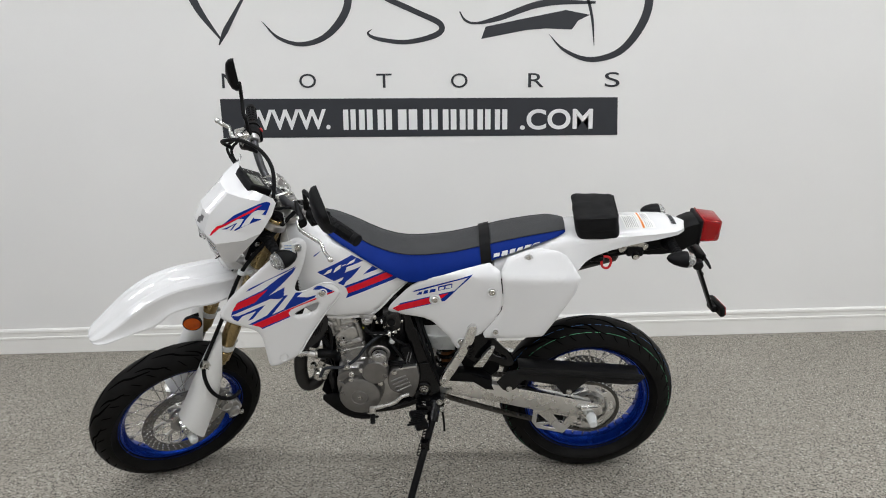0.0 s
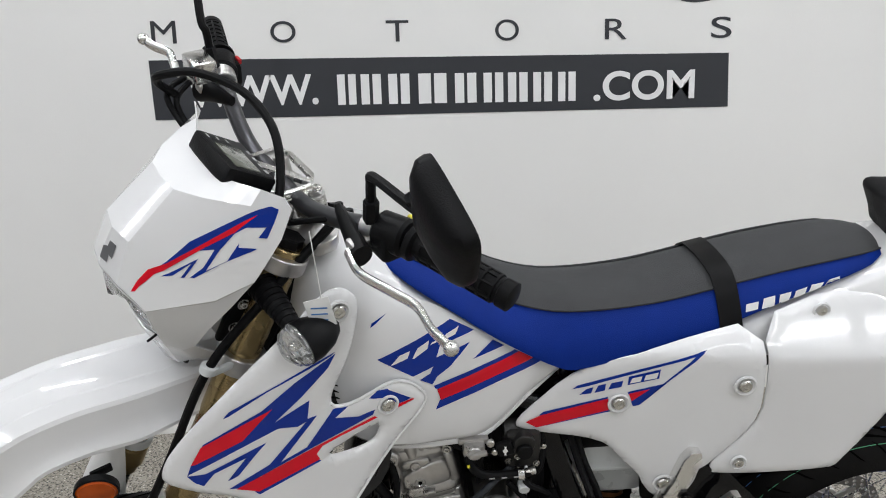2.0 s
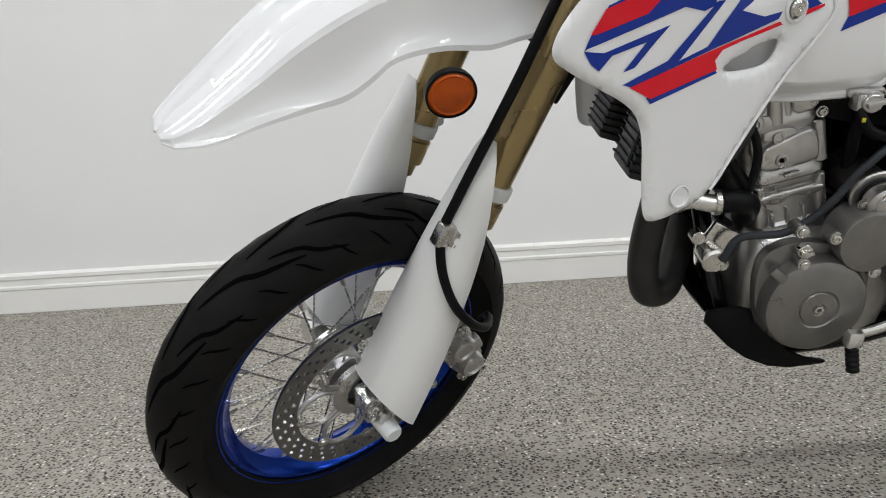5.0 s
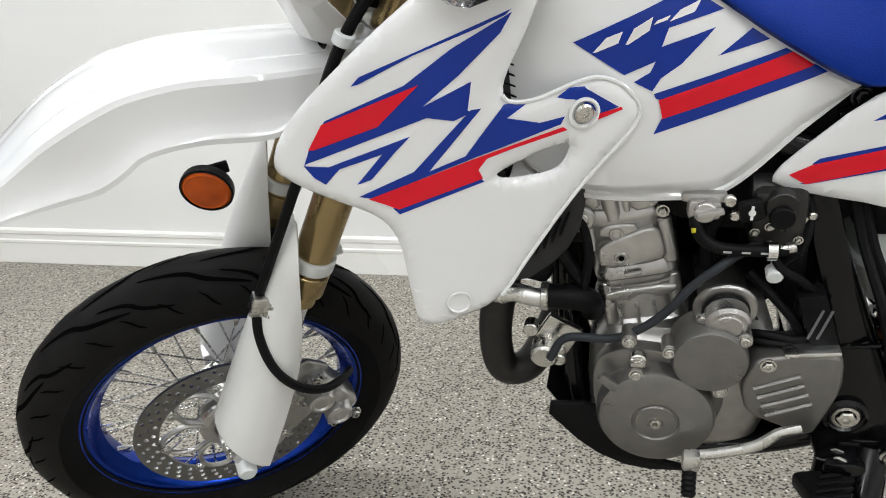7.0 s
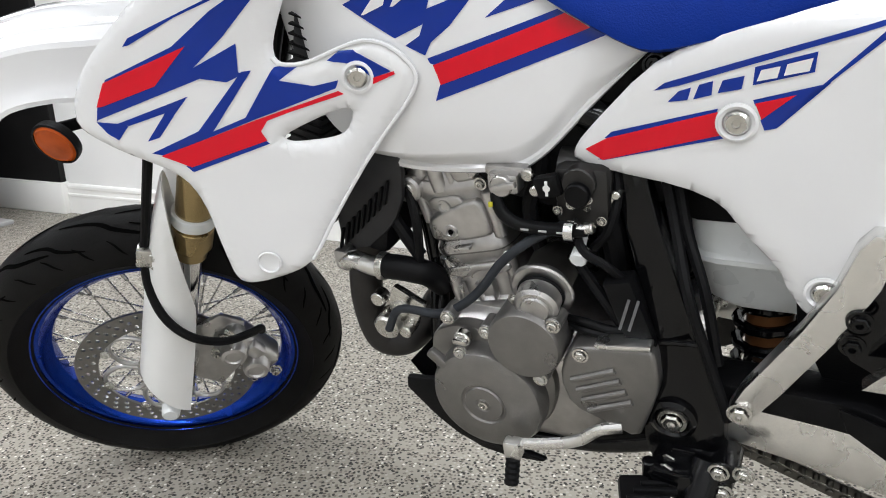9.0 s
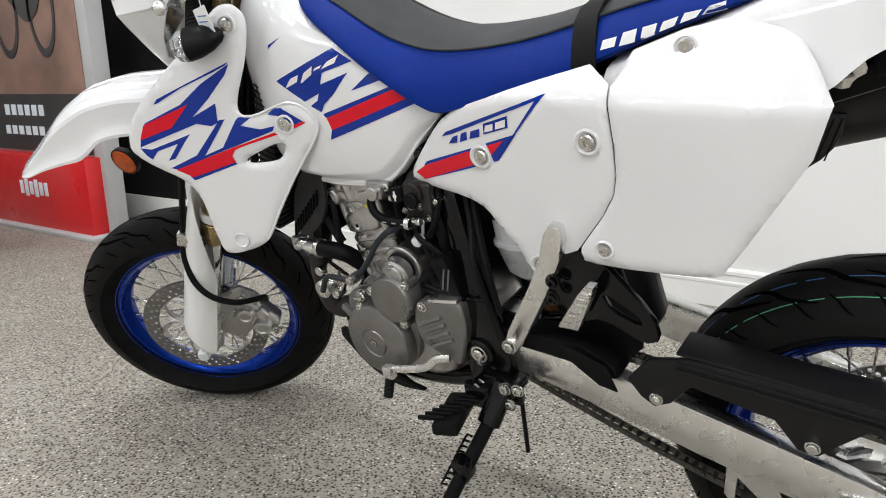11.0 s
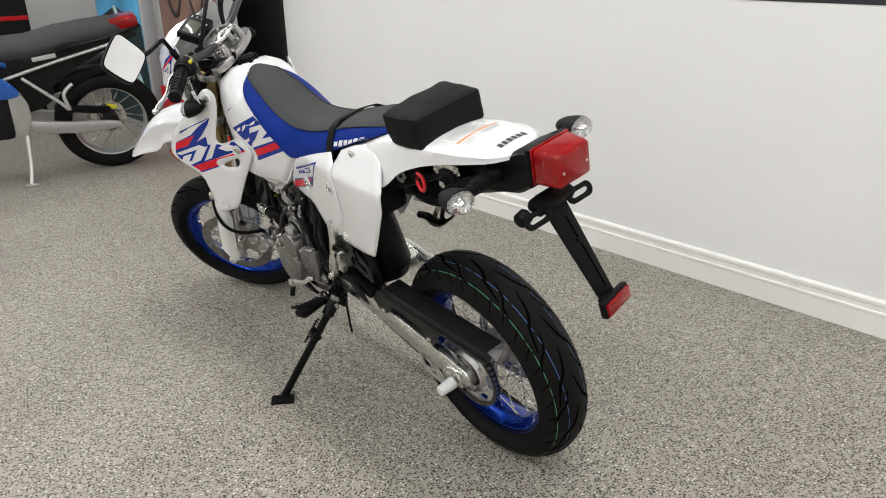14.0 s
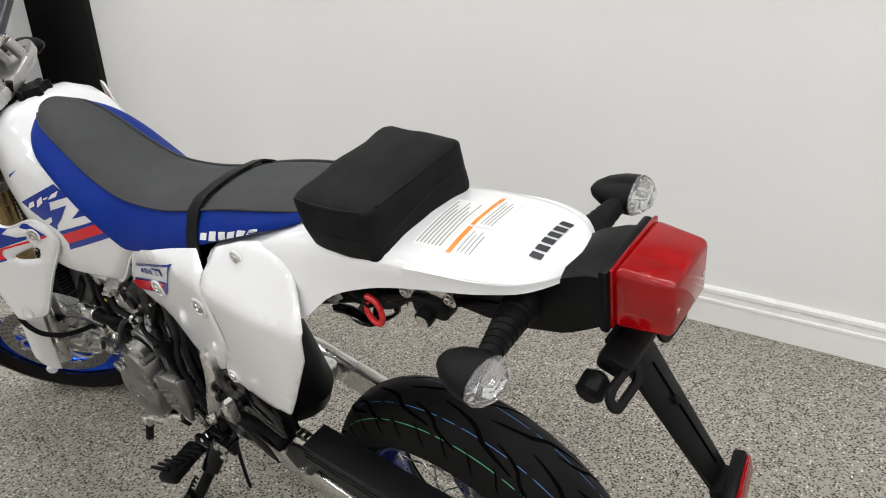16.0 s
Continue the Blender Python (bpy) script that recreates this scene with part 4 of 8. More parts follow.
TOFF = Matrix.Translation((0, -0.003, 0))
tail = part("rear_fender", tb, WHITE, bike, "glossy white rear fender with warning labels", TOFF, angle=50)
crr = []
for x, hw, zt, zb in ((0.05, 0.044, 0.940, 0.905), (0.11, 0.050, 0.952, 0.898), (0.17, 0.052, 0.966, 0.893), (0.22, 0.052, 0.979, 0.892), (0.268, 0.053, 0.991, 0.897), (0.284, 0.055, 1.001, 0.903), (0.310, 0.056, 1.010, 0.918), (0.334, 0.056, 1.013, 0.934)):
    yo = 0.012 * min(max((x - 0.2) / 0.1, 0), 1)
    crr.append([(x, yo + a * hw, zb + (zt - zb) * b) for a, b in ((-0.62, 0.0), (-0.92, 0.10), (-1.0, 0.35), (-1.0, 0.72), (-0.94, 0.92), (-0.7, 1.0), (0.7, 1.0), (0.94, 0.92), (1.0, 0.72), (1.0, 0.35), (0.92, 0.10), (0.62, 0.0))])
car = part("tail_carrier", loft(crr), BLACKP, bike, "black plastic tail carrier", TOFF, angle=28)
part("lamp_mount", box((0.330, 0.013, 0.974), (0.012, 0.116, 0.086), 0.004, Matrix.Rotation(radians(3), 4, "Y")), BLACKP, car)
part("front_tray", box((0.05, 0, 0.925), (0.2, 0.10, 0.03), 0.008, Matrix.Rotation(radians(-14), 4, "Y")), BLACKP, car)
for s in (-1, 1):
    part("signal_socket", rod((0.226, s * 0.040, 0.945), (0.230, s * 0.074, 0.945), 0.027, 0.021, n=20), BLACKP, car)
lampm = TOFF @ Matrix.Translation((0.370, 0.016, 0.975)) @ Matrix.Rotation(radians(4), 4, "Y")
lm = bmesh.new()
bmesh.ops.create_cube(lm, size=1)
for v in lm.verts:
    k = 0.86 if v.co.x > 0 else 1.0
    v.co = Vector((v.co.x * 0.066, v.co.y * 0.110 * k, v.co.z * 0.080 * (0.92 if v.co.x > 0 else 1)))
bmesh.ops.bevel(lm, geom=lm.edges[:], offset=0.009, segments=3, affect="EDGES", profile=0.5)
tl = part("tail_light", lm, REDLENS, bike, "red box-shaped tail light lens", lampm)
part("lens_lip", box((-0.0325, 0, 0), (0.005, 0.112, 0.082), 0.002), REDLENS, tl)
part("lamp_base", box((-0.041, 0, -0.004), (0.014, 0.108, 0.082), 0.004), BLACKP, tl)
for s in (-1, 1):
    part("lens_screw", lathe([(0.0035, 0), (0.0035, 0.0012), (0, 0.0016)], 12, Matrix.Translation((0.0325, s * 0.034, -0.004)) @ Matrix.Rotation(radians(90), 4, "Y")), STEEL, tl)
part("inner_wall", box((-0.004, -0.012, 0), (0.052, 0.003, 0.066), 0.001), REDLENS, tl)

# plate bracket with slotted ears and a red reflector
def on_strip(q, y=0.0, out=0.0):
    """A point down the hanger from 0 to 1, y across it and out of its rear face."""
    return Vector((0.322 + 0.112 * q + out * 0.92, 0.002 + 0.032 * q + y, 0.905 - 0.262 * q + out * 0.39))


hang = part("plate_bracket", loft([[on_strip(q, y * (0.032 - 0.011 * q), c * 0.0055) for y, c in ((-1, -0.6), (-0.85, -1), (0.85, -1), (1, -0.6), (1, 0.7), (0.88, 1), (-0.88, 1), (-1, 0.7))] for q in (0, 0.25, 0.5, 0.75, 1)]), BLACKP, bike, "black plastic number plate hanger, no plate fitted", TOFF, angle=35)
part("groove", tube([on_strip(q, 0.007, 0.0052) for q in (0.24, 0.5, 0.86)], 0.0022, 6, 3), GROOVE, hang)
part("plug", rod(on_strip(0.45, 0.004, 0.003), on_strip(0.45, 0.004, 0.012), 0.006, n=10), SOFTBLK, hang)
FOOT = Matrix.Translation((0.450, 0.030, 0.655)) @ Matrix.Rotation(radians(9), 4, "Z") @ Matrix.Rotation(radians(-8), 4, "Y")
foot = box((0.0, 0, 0), (0.018, 0.096, 0.040), 0.005)
foot.transform(FOOT)
neck = box((-0.012, 0, 0.002), (0.030, 0.050, 0.024), 0.006)
neck.transform(FOOT)
part("hanger_foot", join(foot, neck), BLACKP, hang)
refl = box((0.0105, 0, 0), (0.006, 0.088, 0.030), 0.002)
refl.transform(FOOT)
part("reflector", refl, REDLENS, hang, "red rear reflector")
for s in (-1, 1):
    slot = [(0.017 * math.cos(a) * 0.9 + (0.012 if math.cos(a) > 0 else -0.012), 0.006 * math.sin(a)) for a in [2 * math.pi * k / 16 for k in range(16)]]
    earo = [(0.017 * math.cos(a) + (0.02 if math.cos(a) > 0 else -0.02), 0.017 * math.sin(a)) for a in [2 * math.pi * k / 20 for k in range(20)]]
    ear = prism(earo, -0.003, 0.003, 0.001, 1, hole=[[(a * 0.9, b) for a, b in slot]])
    part("slotted_ear", ear, BLACKP, hang, "", Matrix.Translation((0.358, s * 0.063, 0.879)) @ Matrix.Rotation(radians(-90), 4, "Z") @ Matrix.Rotation(radians(24), 4, "X"))
part("ear_bar", box((0.338, 0.0, 0.890), (0.040, 0.110, 0.028), 0.008, Matrix.Rotation(radians(20), 4, "Y")), BLACKP, hang)
part("bracket_bolt", bolt_head((0.350, 0.016, 0.886), (0.9, 0, 0.4), 0.006, 0.006), STEEL, hang)
part("side_lug", rod((0.326, -0.060, 0.880), (0.325, -0.090, 0.872), 0.017, n=16, bevel=0.005), BLACKP, hang)


def signal(name, root, tip, face, label, steer=False):
    """A turn signal: ribbed rubber stalk from root to tip, black teardrop shell and a clear faceted lens that looks along face."""
    root, tip, face = Vector(root), Vector(tip), Vector(face).normalized()
    out = (tip - root).normalized()
    z = face
    x = (out - z * out.dot(z)).normalized()
    y = z.cross(x)
    m = Matrix.Translation(tip + out * 0.026) @ Matrix((x, y, z)).transposed().to_4x4()
    sh = bp(name, lathe([(0.003, -0.058), (0.011, -0.052), (0.020, -0.036), (0.0255, -0.014), (0.0265, 0.004), (0.0, 0.004)], 28), BLACKP, label, steer)
    sh.matrix_local = (STEER if steer else Matrix.Identity(4)) @ m @ Matrix.Diagonal((1.28, 0.92, 1.0, 1))
    part("lens", lathe([(0.0262, 0.0035), (0.0268, 0.008), (0.022, 0.020), (0.012, 0.029), (0, 0.031)], 10), CLEAR, sh, "clear faceted lens", smooth=False)
    part("lamp_reflector", lathe([(0.0245, 0.005), (0.016, 0.009), (0.006, 0.0055), (0, 0.0055)], 24), CHROME, sh)
    part("bulb", lathe([(0.004, 0.006), (0.005, 0.012), (0.003, 0.016), (0, 0.018)], 14), STEEL, sh)
    ribs = []
    n = 9
    for k in range(n):
        ribs += [(0.0225 - 0.010 * k / n, k / n), (0.0225 - 0.010 * k / n, (k + 0.55) / n), (0.0205 - 0.009 * k / n, (k + 0.6) / n), (0.0205 - 0.009 * k / n, (k + 0.95) / n)]
    mm, dd = aim(root, tip)
    stalk = lathe([(0, 0)] + [(a, b * dd) for a, b in ribs] + [(0.009, dd + 0.012), (0, dd + 0.012)], 16)
    o = part("stalk", stalk, SOFTBLK, sh, "ribbed black rubber stalk")
    o.matrix_local = (m @ Matrix.Diagonal((1.28, 0.92, 1.0, 1))).inverted() @ mm
    return sh


signal("rear_turn_signal", (0.228, -0.060, 0.946), (0.246, -0.150, 0.944), (1, -0.10, -0.05), "black rear turn signal with a clear lens")
signal("rear_turn_signal", (0.228, 0.060, 0.946), (0.244, 0.168, 0.952), (1, 0.10, -0.05), "black rear turn signal with a clear lens")

# tool bag on the tail
BAGC = [(-0.078, -0.096, 0.976), (0.058, -0.098, 0.978), (0.076, 0.086, 0.992), (-0.050, 0.090, 0.990), (-0.096, -0.094, 1.056), (0.052, -0.092, 1.058), (0.066, 0.094, 1.068), (-0.080, 0.098, 1.070)]


def bag_point(a, b, c):
    """A point of the bag from 0..1 along, across and up, between its eight corners."""
    P = Vector((0, 0, 0))
    for i, w in enumerate(((1 - a) * (1 - b), a * (1 - b), a * b, (1 - a) * b)):
        P += w * ((1 - c) * Vector(BAGC[i]) + c * Vector(BAGC[i + 4]))
    return P


bagb = bmesh.new()
bmesh.ops.create_cube(bagb, size=1.0)
bmesh.ops.bevel(bagb, geom=bagb.edges[:], offset=0.13, segments=4, affect="EDGES", profile=0.5)
bmesh.ops.subdivide_edges(bagb, edges=[e for e in bagb.edges if e.calc_length() > 0.3], cuts=11, use_grid_fill=True)
for v in bagb.verts:
    a, b, c = v.co.x + 0.5, v.co.y + 0.5, v.co.z + 0.5
    P = bag_point(a, b, c)
    puff = 0.009 * (math.sin(math.pi * min(max(a, 0), 1)) * math.sin(math.pi * min(max(b, 0), 1)))
    P.z += puff * (1 if c > 0.5 else 0)
    P.y -= 0.006 * math.sin(math.pi * min(max(a, 0), 1)) * math.sin(math.pi * min(max(c, 0), 1)) * (1 if b < 0.5 else -1)
    P += Vector((0.0035 * noise.noise(P * 30), 0.0035 * noise.noise(P * 33 + Vector((3, 1, 2))), 0.003 * noise.noise(P * 26 + Vector((7, 2, 1))) * (1 if c > 0.3 else 0)))
    v.co = P
bag = new("tool_bag")
bag.matrix_world = bike.matrix_world @ TOFF
tagged(bag, "black nylon tool bag on the tail fender", "tool bag")
part("bag_body", bagb, NYLON, bag, angle=40)
part("front_piping", tube([bag_point(a, 0.02, 0.93) + Vector((0, -0.006 * math.sin(math.pi * a), 0)) for a in (0.10, 0.3, 0.5, 0.7, 0.90)], 0.0024, 6), NYLON, bag)
part("rear_piping", tube([bag_point(0.98, b, 0.95) for b in (0.10, 0.3, 0.5, 0.7, 0.90)], 0.0024, 6), NYLON, bag)
part("pocket_flap", tube([bag_point(0.99, b, 0.40 + 0.22 * b) for b in (0.14, 0.35, 0.6, 0.86)], 0.003, 6), NYLON, bag)
part("side_seam", tube([bag_point(a, 0.0, 0.45) + Vector((0, -0.0055 * math.sin(math.pi * a), 0)) for a in (0.12, 0.3, 0.5, 0.7, 0.88)], 0.002, 6), NYLON, bag)
# ---- front end: fork, guards, fender, headlight fairing, bars ----
def fork_at(s, y, fwd=0.0):
    """A point s metres up the fork from the axle, at side y, fwd ahead of the tubes."""
    return Vector((-1.478, y, 0.300)) + AXIS * s + Vector((-math.cos(RAKE), 0, math.sin(RAKE))) * fwd


for s, nm in ((-1, "left"), (1, "right")):
    y = s * 0.090
    leg = bp("fork_leg", rod(fork_at(0.335, y), fork_at(0.90, y), 0.0265, n=28), GOLD, "gold anodised upper fork tube", True)
    part("lower_collar", join(rod(fork_at(0.322, y), fork_at(0.360, y), 0.030, n=28), rod(fork_at(0.300, y), fork_at(0.325, y), 0.0235, n=24)), GOLD, leg)
    part("white_clip", rod(fork_at(0.366, y), fork_at(0.386, y), 0.0315, n=28), NATURAL, leg)
    part("clip_ear", box(fork_at(0.376, y) + Vector((0.034, s * -0.004, 0)), (0.016, 0.016, 0.014), 0.003), NATURAL, leg)
    part("slider", rod(fork_at(0.02, y), fork_at(0.40, y), 0.019, n=24), CHROME, leg, "chrome fork slider")
    part("axle_lug", join(rod(fork_at(-0.035, y), fork_at(0.07, y), 0.027, n=24), box(fork_at(-0.005, y, 0.02), (0.055, 0.045, 0.055), 0.01), bolt_head(fork_at(0.0, y + s * 0.023, 0.04), (0, s, 0), 0.007, 0.007), bolt_head(fork_at(-0.02, y + s * 0.023, 0.03), (0, s, 0), 0.007, 0.007)), ALU, leg)
    part("top_cap", rod(fork_at(0.90, y), fork_at(0.915, y), 0.022, n=6), BLACKP, leg)
    # wrap-round guard, taller on its front edge
    rings = []
    for k in range(15):
        a = radians(-118 + 236 * k / 14)
        out = Vector((-math.cos(RAKE) * math.cos(a), s * math.sin(a), math.sin(RAKE) * math.cos(a)))
        col = []
        for j in range(12):
            q = j / 11
            hi = 0.445 - 0.22 * min(max((abs(a) - 0.35) / 1.7, 0), 1) ** 1.15
            lo = 0.040 - 0.036 * (1 - math.cos(a))
            rr = 0.051 + 0.006 * (1 - q) - 0.012 * q ** 4
            col.append(fork_at(lo + (hi - lo) * q, y + s * 0.004, 0.006) + out * rr)
        rings.append(col)
    gb = loft(rings, False, False)
    bmesh.ops.solidify(gb, geom=gb.faces[:], thickness=0.003)
    guard = bp("fork_guard", gb, WHITE2, "matt white plastic fork guard", True, angle=60)
    for fx_, sx_ in ((0.030, 0.062), (-0.030, 0.060), (-0.036, 0.160)):
        part("guard_screw", bolt_head(fork_at(sx_, y + s * 0.048, fx_), (0, s, 0), 0.005, 0.005, False), STEEL, guard)
bp("axle_cap", lathe([(0, 0.0), (0.0165, 0.0), (0.017, 0.004), (0.015, 0.048), (0.012, 0.052), (0, 0.052)], 24, Matrix.Translation((-1.499, -0.098, 0.280)) @ ALONGY), NATURAL, "white plastic axle protector cap", True)
bp("front_axle", rod((-1.502, -0.13, 0.301), (-1.502, 0.13, 0.301), 0.012), STEEL, "", True)
CQ = Matrix.Translation((-1.345, -0.084, 0.338)) @ Matrix.Rotation(radians(-24), 4, "Y")


def cq(bm):
    bm.transform(CQ)
    return bm


cal = bp("brake_caliper", cq(box((0, 0, 0), (0.058, 0.052, 0.112), 0.014, seg=3)), CAST, "grey two-piston brake caliper", True)
for dz_ in (-0.026, 0.026):
    part("piston_housing", cq(lathe([(0.0, 0.030), (0.012, 0.030), (0.0145, 0.033), (0.020, 0.031), (0.0225, 0.024), (0.0225, 0.0)], 28, Matrix.Translation((-0.002, -0.012, dz_)) @ ALONGY)), CAST, cal)
part("pad_spring", cq(box((-0.026, 0.0, 0.0), (0.012, 0.036, 0.060), 0.003)), STEEL, cal)
part("bridge", cq(box((0.020, -0.022, 0.0), (0.026, 0.022, 0.030), 0.006)), CAST, cal)
for dx_, dz_, r_ in ((0.012, 0.058, 0.0075), (0.012, -0.058, 0.0075), (-0.024, 0.044, 0.006), (-0.024, -0.044, 0.006)):
    part("caliper_pin", cq(bolt_head((dx_, -0.028, dz_), (0, -1, 0), r_, 0.010)), STEEL, cal)
part("bleed_nipple", cq(rod((0.02, -0.022, 0.050), (0.026, -0.030, 0.072), 0.0045, n=8)), STEEL, cal)
bp("caliper_bracket", prism([(-1.47, 0.30), (-1.43, 0.40), (-1.36, 0.42), (-1.33, 0.39), (-1.36, 0.30), (-1.42, 0.25)], -0.083, -0.073, 0.003), CAST, "", True)

# triple clamps and head
for sft, w, nm in ((0.70, 0.030, "lower_triple_clamp"), (0.878, 0.024, "upper_triple_clamp")):
    c = fork_at(sft, 0)
    o = bp(nm, join(box(c + Vector((0.025, 0, 0)), (0.075, 0.15, w), 0.008, Matrix.Rotation(RAKE, 4, "Y")), *[rod(fork_at(sft - w / 2, y), fork_at(sft + w / 2, y), 0.037, n=28) for y in (-0.090, 0.090)]), CAST, "cast aluminium fork clamp", True)
bp("steering_head", rod(PIVOT + AXIS * 0.86, PIVOT + AXIS * 1.06, 0.032), BLACKG, "black frame head tube")

# front fender: long crowned beak
FEN = ((-1.700, 0.795, 0.012, 0.004), (-1.696, 0.799, 0.028, 0.006), (-1.684, 0.807, 0.043, 0.010), (-1.66, 0.822, 0.057, 0.020), (-1.61, 0.854, 0.070, 0.038), (-1.56, 0.888, 0.076, 0.066), (-1.52, 0.908, 0.078, 0.084), (-1.49, 0.918, 0.079, 0.082), (-1.46, 0.923, 0.079, 0.070), (-1.40, 0.924, 0.081, 0.070), (-1.33, 0.914, 0.084, 0.074), (-1.29, 0.907, 0.084, 0.066), (-1.20, 0.889, 0.075, 0.056), (-1.13, 0.870, 0.068, 0.050))
FN = [wave(*[(s[0], s[k]) for s in FEN]) for k in (1, 2, 3)]
rings = []
for k in range(49):
    x = -1.700 + 0.570 * (k / 48) ** 1.15
    zt, hw, dp = [f(x) for f in FN]
    left = [(x, -hw * 1.02, zt - dp), (x, -hw * 1.01, zt - dp * 0.93), (x, -hw * 0.93, zt - dp * 0.84), (x, -hw * 0.85, zt - dp * 0.70), (x, -hw * 0.79, zt - dp * 0.50), (x, -hw * 0.75, zt - dp * 0.30), (x, -hw * 0.72, zt - dp * 0.16), (x, -hw * 0.68, zt - dp * 0.105), (x, -hw * 0.55, zt - dp * 0.06), (x, -hw * 0.42, zt - dp * 0.02), (x, -hw * 0.36, zt - dp * 0.03), (x, -hw * 0.25, zt)]
    rings.append(left + [(x, 0, zt + 0.003)] + [(a, -b, c) for a, b, c in left[::-1]])
fb = loft(rings, False, False)
bmesh.ops.solidify(fb, geom=fb.faces[:], thickness=0.0035)
bp("front_fender", fb, WHITE, "long glossy white beak-shaped front fender", True, angle=17)

# headlight fairing
def rows3(levels, per=4):
    """Levels of half-outline points from the back edge to the nose; mirrored and skinned."""
    rings = []
    for lv in levels:
        half = spline(lv, per)
        rings.append([(p.x, -p.y, p.z) for p in half] + [(p.x, p.y, p.z) for p in half[-2::-1]])
    return loft(rings, False, False)


LV = [
    [(-1.104, 0.138, 1.226), (-1.116, 0.100, 1.221), (-1.138, 0.055, 1.213), (-1.146, 0.030, 1.210), (-1.149, 0.0, 1.209)],
    [(-1.097, 0.143, 1.207), (-1.142, 0.114, 1.205), (-1.196, 0.070, 1.212), (-1.206, 0.036, 1.213), (-1.209, 0.0, 1.213)],
    [(-1.114, 0.145, 1.169), (-1.165, 0.121, 1.160), (-1.250, 0.080, 1.154), (-1.274, 0.040, 1.158), (-1.281, 0.0, 1.159)],
    [(-1.137, 0.143, 1.135), (-1.185, 0.125, 1.118), (-1.270, 0.087, 1.100), (-1.291, 0.043, 1.124), (-1.298, 0.0, 1.130)],
    [(-1.154, 0.141, 1.111), (-1.205, 0.126, 1.090), (-1.284, 0.090, 1.082), (-1.301, 0.045, 1.102), (-1.308, 0.0, 1.108)],
    [(-1.155, 0.139, 1.107), (-1.205, 0.124, 1.086), (-1.283, 0.088, 1.078), (-1.300, 0.044, 1.098), (-1.306, 0.0, 1.104)],
]
for lv_, flat_ in zip(LV, (0.6, 0.6, 0.5, 0.25, 0, 0)):
    for k in (1, 2):
        on = Vector(lv_[0]).lerp(Vector(lv_[3]), k / 3)
        lv_[k] = tuple(Vector(lv_[k]).lerp(on, flat_))
fair = rows3(LV, 1)
bmesh.ops.solidify(fair, geom=fair.faces[:], thickness=0.003)
fairing = bp("headlight_fairing", fair, WHITE, "glossy white headlight fairing with blue and red graphics", True, angle=20)
LOW = [
    [(-1.155, 0.139, 1.108), (-1.205, 0.124, 1.087), (-1.283, 0.089, 1.079)],
    [(-1.186, 0.127, 1.068), (-1.222, 0.111, 1.046), (-1.278, 0.083, 1.051)],
    [(-1.214, 0.112, 1.030), (-1.240, 0.098, 1.008), (-1.272, 0.077, 1.020)],
    [(-1.232, 0.094, 0.990), (-1.248, 0.086, 0.984), (-1.266, 0.069, 0.990)],
]
sides = []
for s in (-1, 1):
    sides.append(loft([[(a, s * b, c) for a, b, c in lv] for lv in LOW], False, False))
CHIN = [
    [(-1.232, 0.094, 0.990), (-1.248, 0.086, 0.984), (-1.266, 0.069, 0.990), (-1.277, 0.030, 0.986), (-1.279, 0.0, 0.985)],
    [(-1.212, 0.082, 0.958), (-1.228, 0.074, 0.943), (-1.248, 0.055, 0.930), (-1.258, 0.028, 0.924), (-1.260, 0.0, 0.922)],
    [(-1.190, 0.070, 0.930), (-1.204, 0.062, 0.918), (-1.222, 0.042, 0.908), (-1.230, 0.022, 0.903), (-1.232, 0.0, 0.902)],
]
low = join(*sides, rows3(CHIN, 1))
bmesh.ops.solidify(low, geom=low.faces[:], thickness=0.003)
part("headlight_surround", low, WHITE, fairing, "", angle=25)
OUT = [(-1.283, 0.089, 1.078), (-1.301, 0.045, 1.099), (-1.307, 0.0, 1.105), (-1.301, -0.045, 1.099), (-1.283, -0.089, 1.078), (-1.279, -0.083, 1.050), (-1.272, -0.076, 1.020), (-1.265, -0.068, 0.990), (-1.277, -0.030, 0.986), (-1.279, 0.0, 0.985), (-1.277, 0.030, 0.986), (-1.265, 0.068, 0.990), (-1.272, 0.076, 1.020), (-1.279, 0.083, 1.050)]
CEN = Vector((-1.292, 0, 1.048))


def inset(k, back):
    return [(CEN.x + (a - CEN.x) * (0.6 + 0.4 * k) + back, b * (0.45 + 0.55 * k if k > 0.6 else k * 1.25), CEN.z + (c - CEN.z) * k) for a, b, c in OUT]


bez = loft([OUT, inset(0.96, -0.001), inset(0.91, 0.001), inset(0.895, 0.004), inset(0.89, 0.016)], False, True)
part("headlight_bezel", bez, WHITE, fairing, "white frame round the headlight", angle=40)
lr = [inset(k, 0.004 - 0.010 * (1 - k) ** 0.7) for k in (0.895, 0.75, 0.62, 0.3, 0.1)]
lens = loft(lr, False, True)
lens.faces.new([v for v in lens.verts][-14:])
part("headlight_lens", lens, HEADLENS, fairing, "clear fluted headlight lens")
REFL = mat("lamp_reflector_coat", (0.78, 0.79, 0.80), 0.22, metal=1.0, var=0.03, rvar=0.02)
part("headlight_reflector", loft([inset(0.885, 0.018), inset(0.64, 0.045), inset(0.3, 0.075), inset(0.15, 0.078)]), REFL, fairing)
for k in range(23):
    y = -0.066 + 0.006 * k
    hz = 0.046 - 0.25 * max(abs(y) - 0.045, 0)
    part("lens_flute", rod((-1.270 + abs(y) * 0.10, y, 1.046 - hz), (-1.284 + abs(y) * 0.32, y, 1.050 + hz), 0.0019, n=6), REFL, fairing)
part("lens_step", box((-1.270, 0, 1.010), (0.006, 0.10, 0.010), 0.003), REFL, fairing)
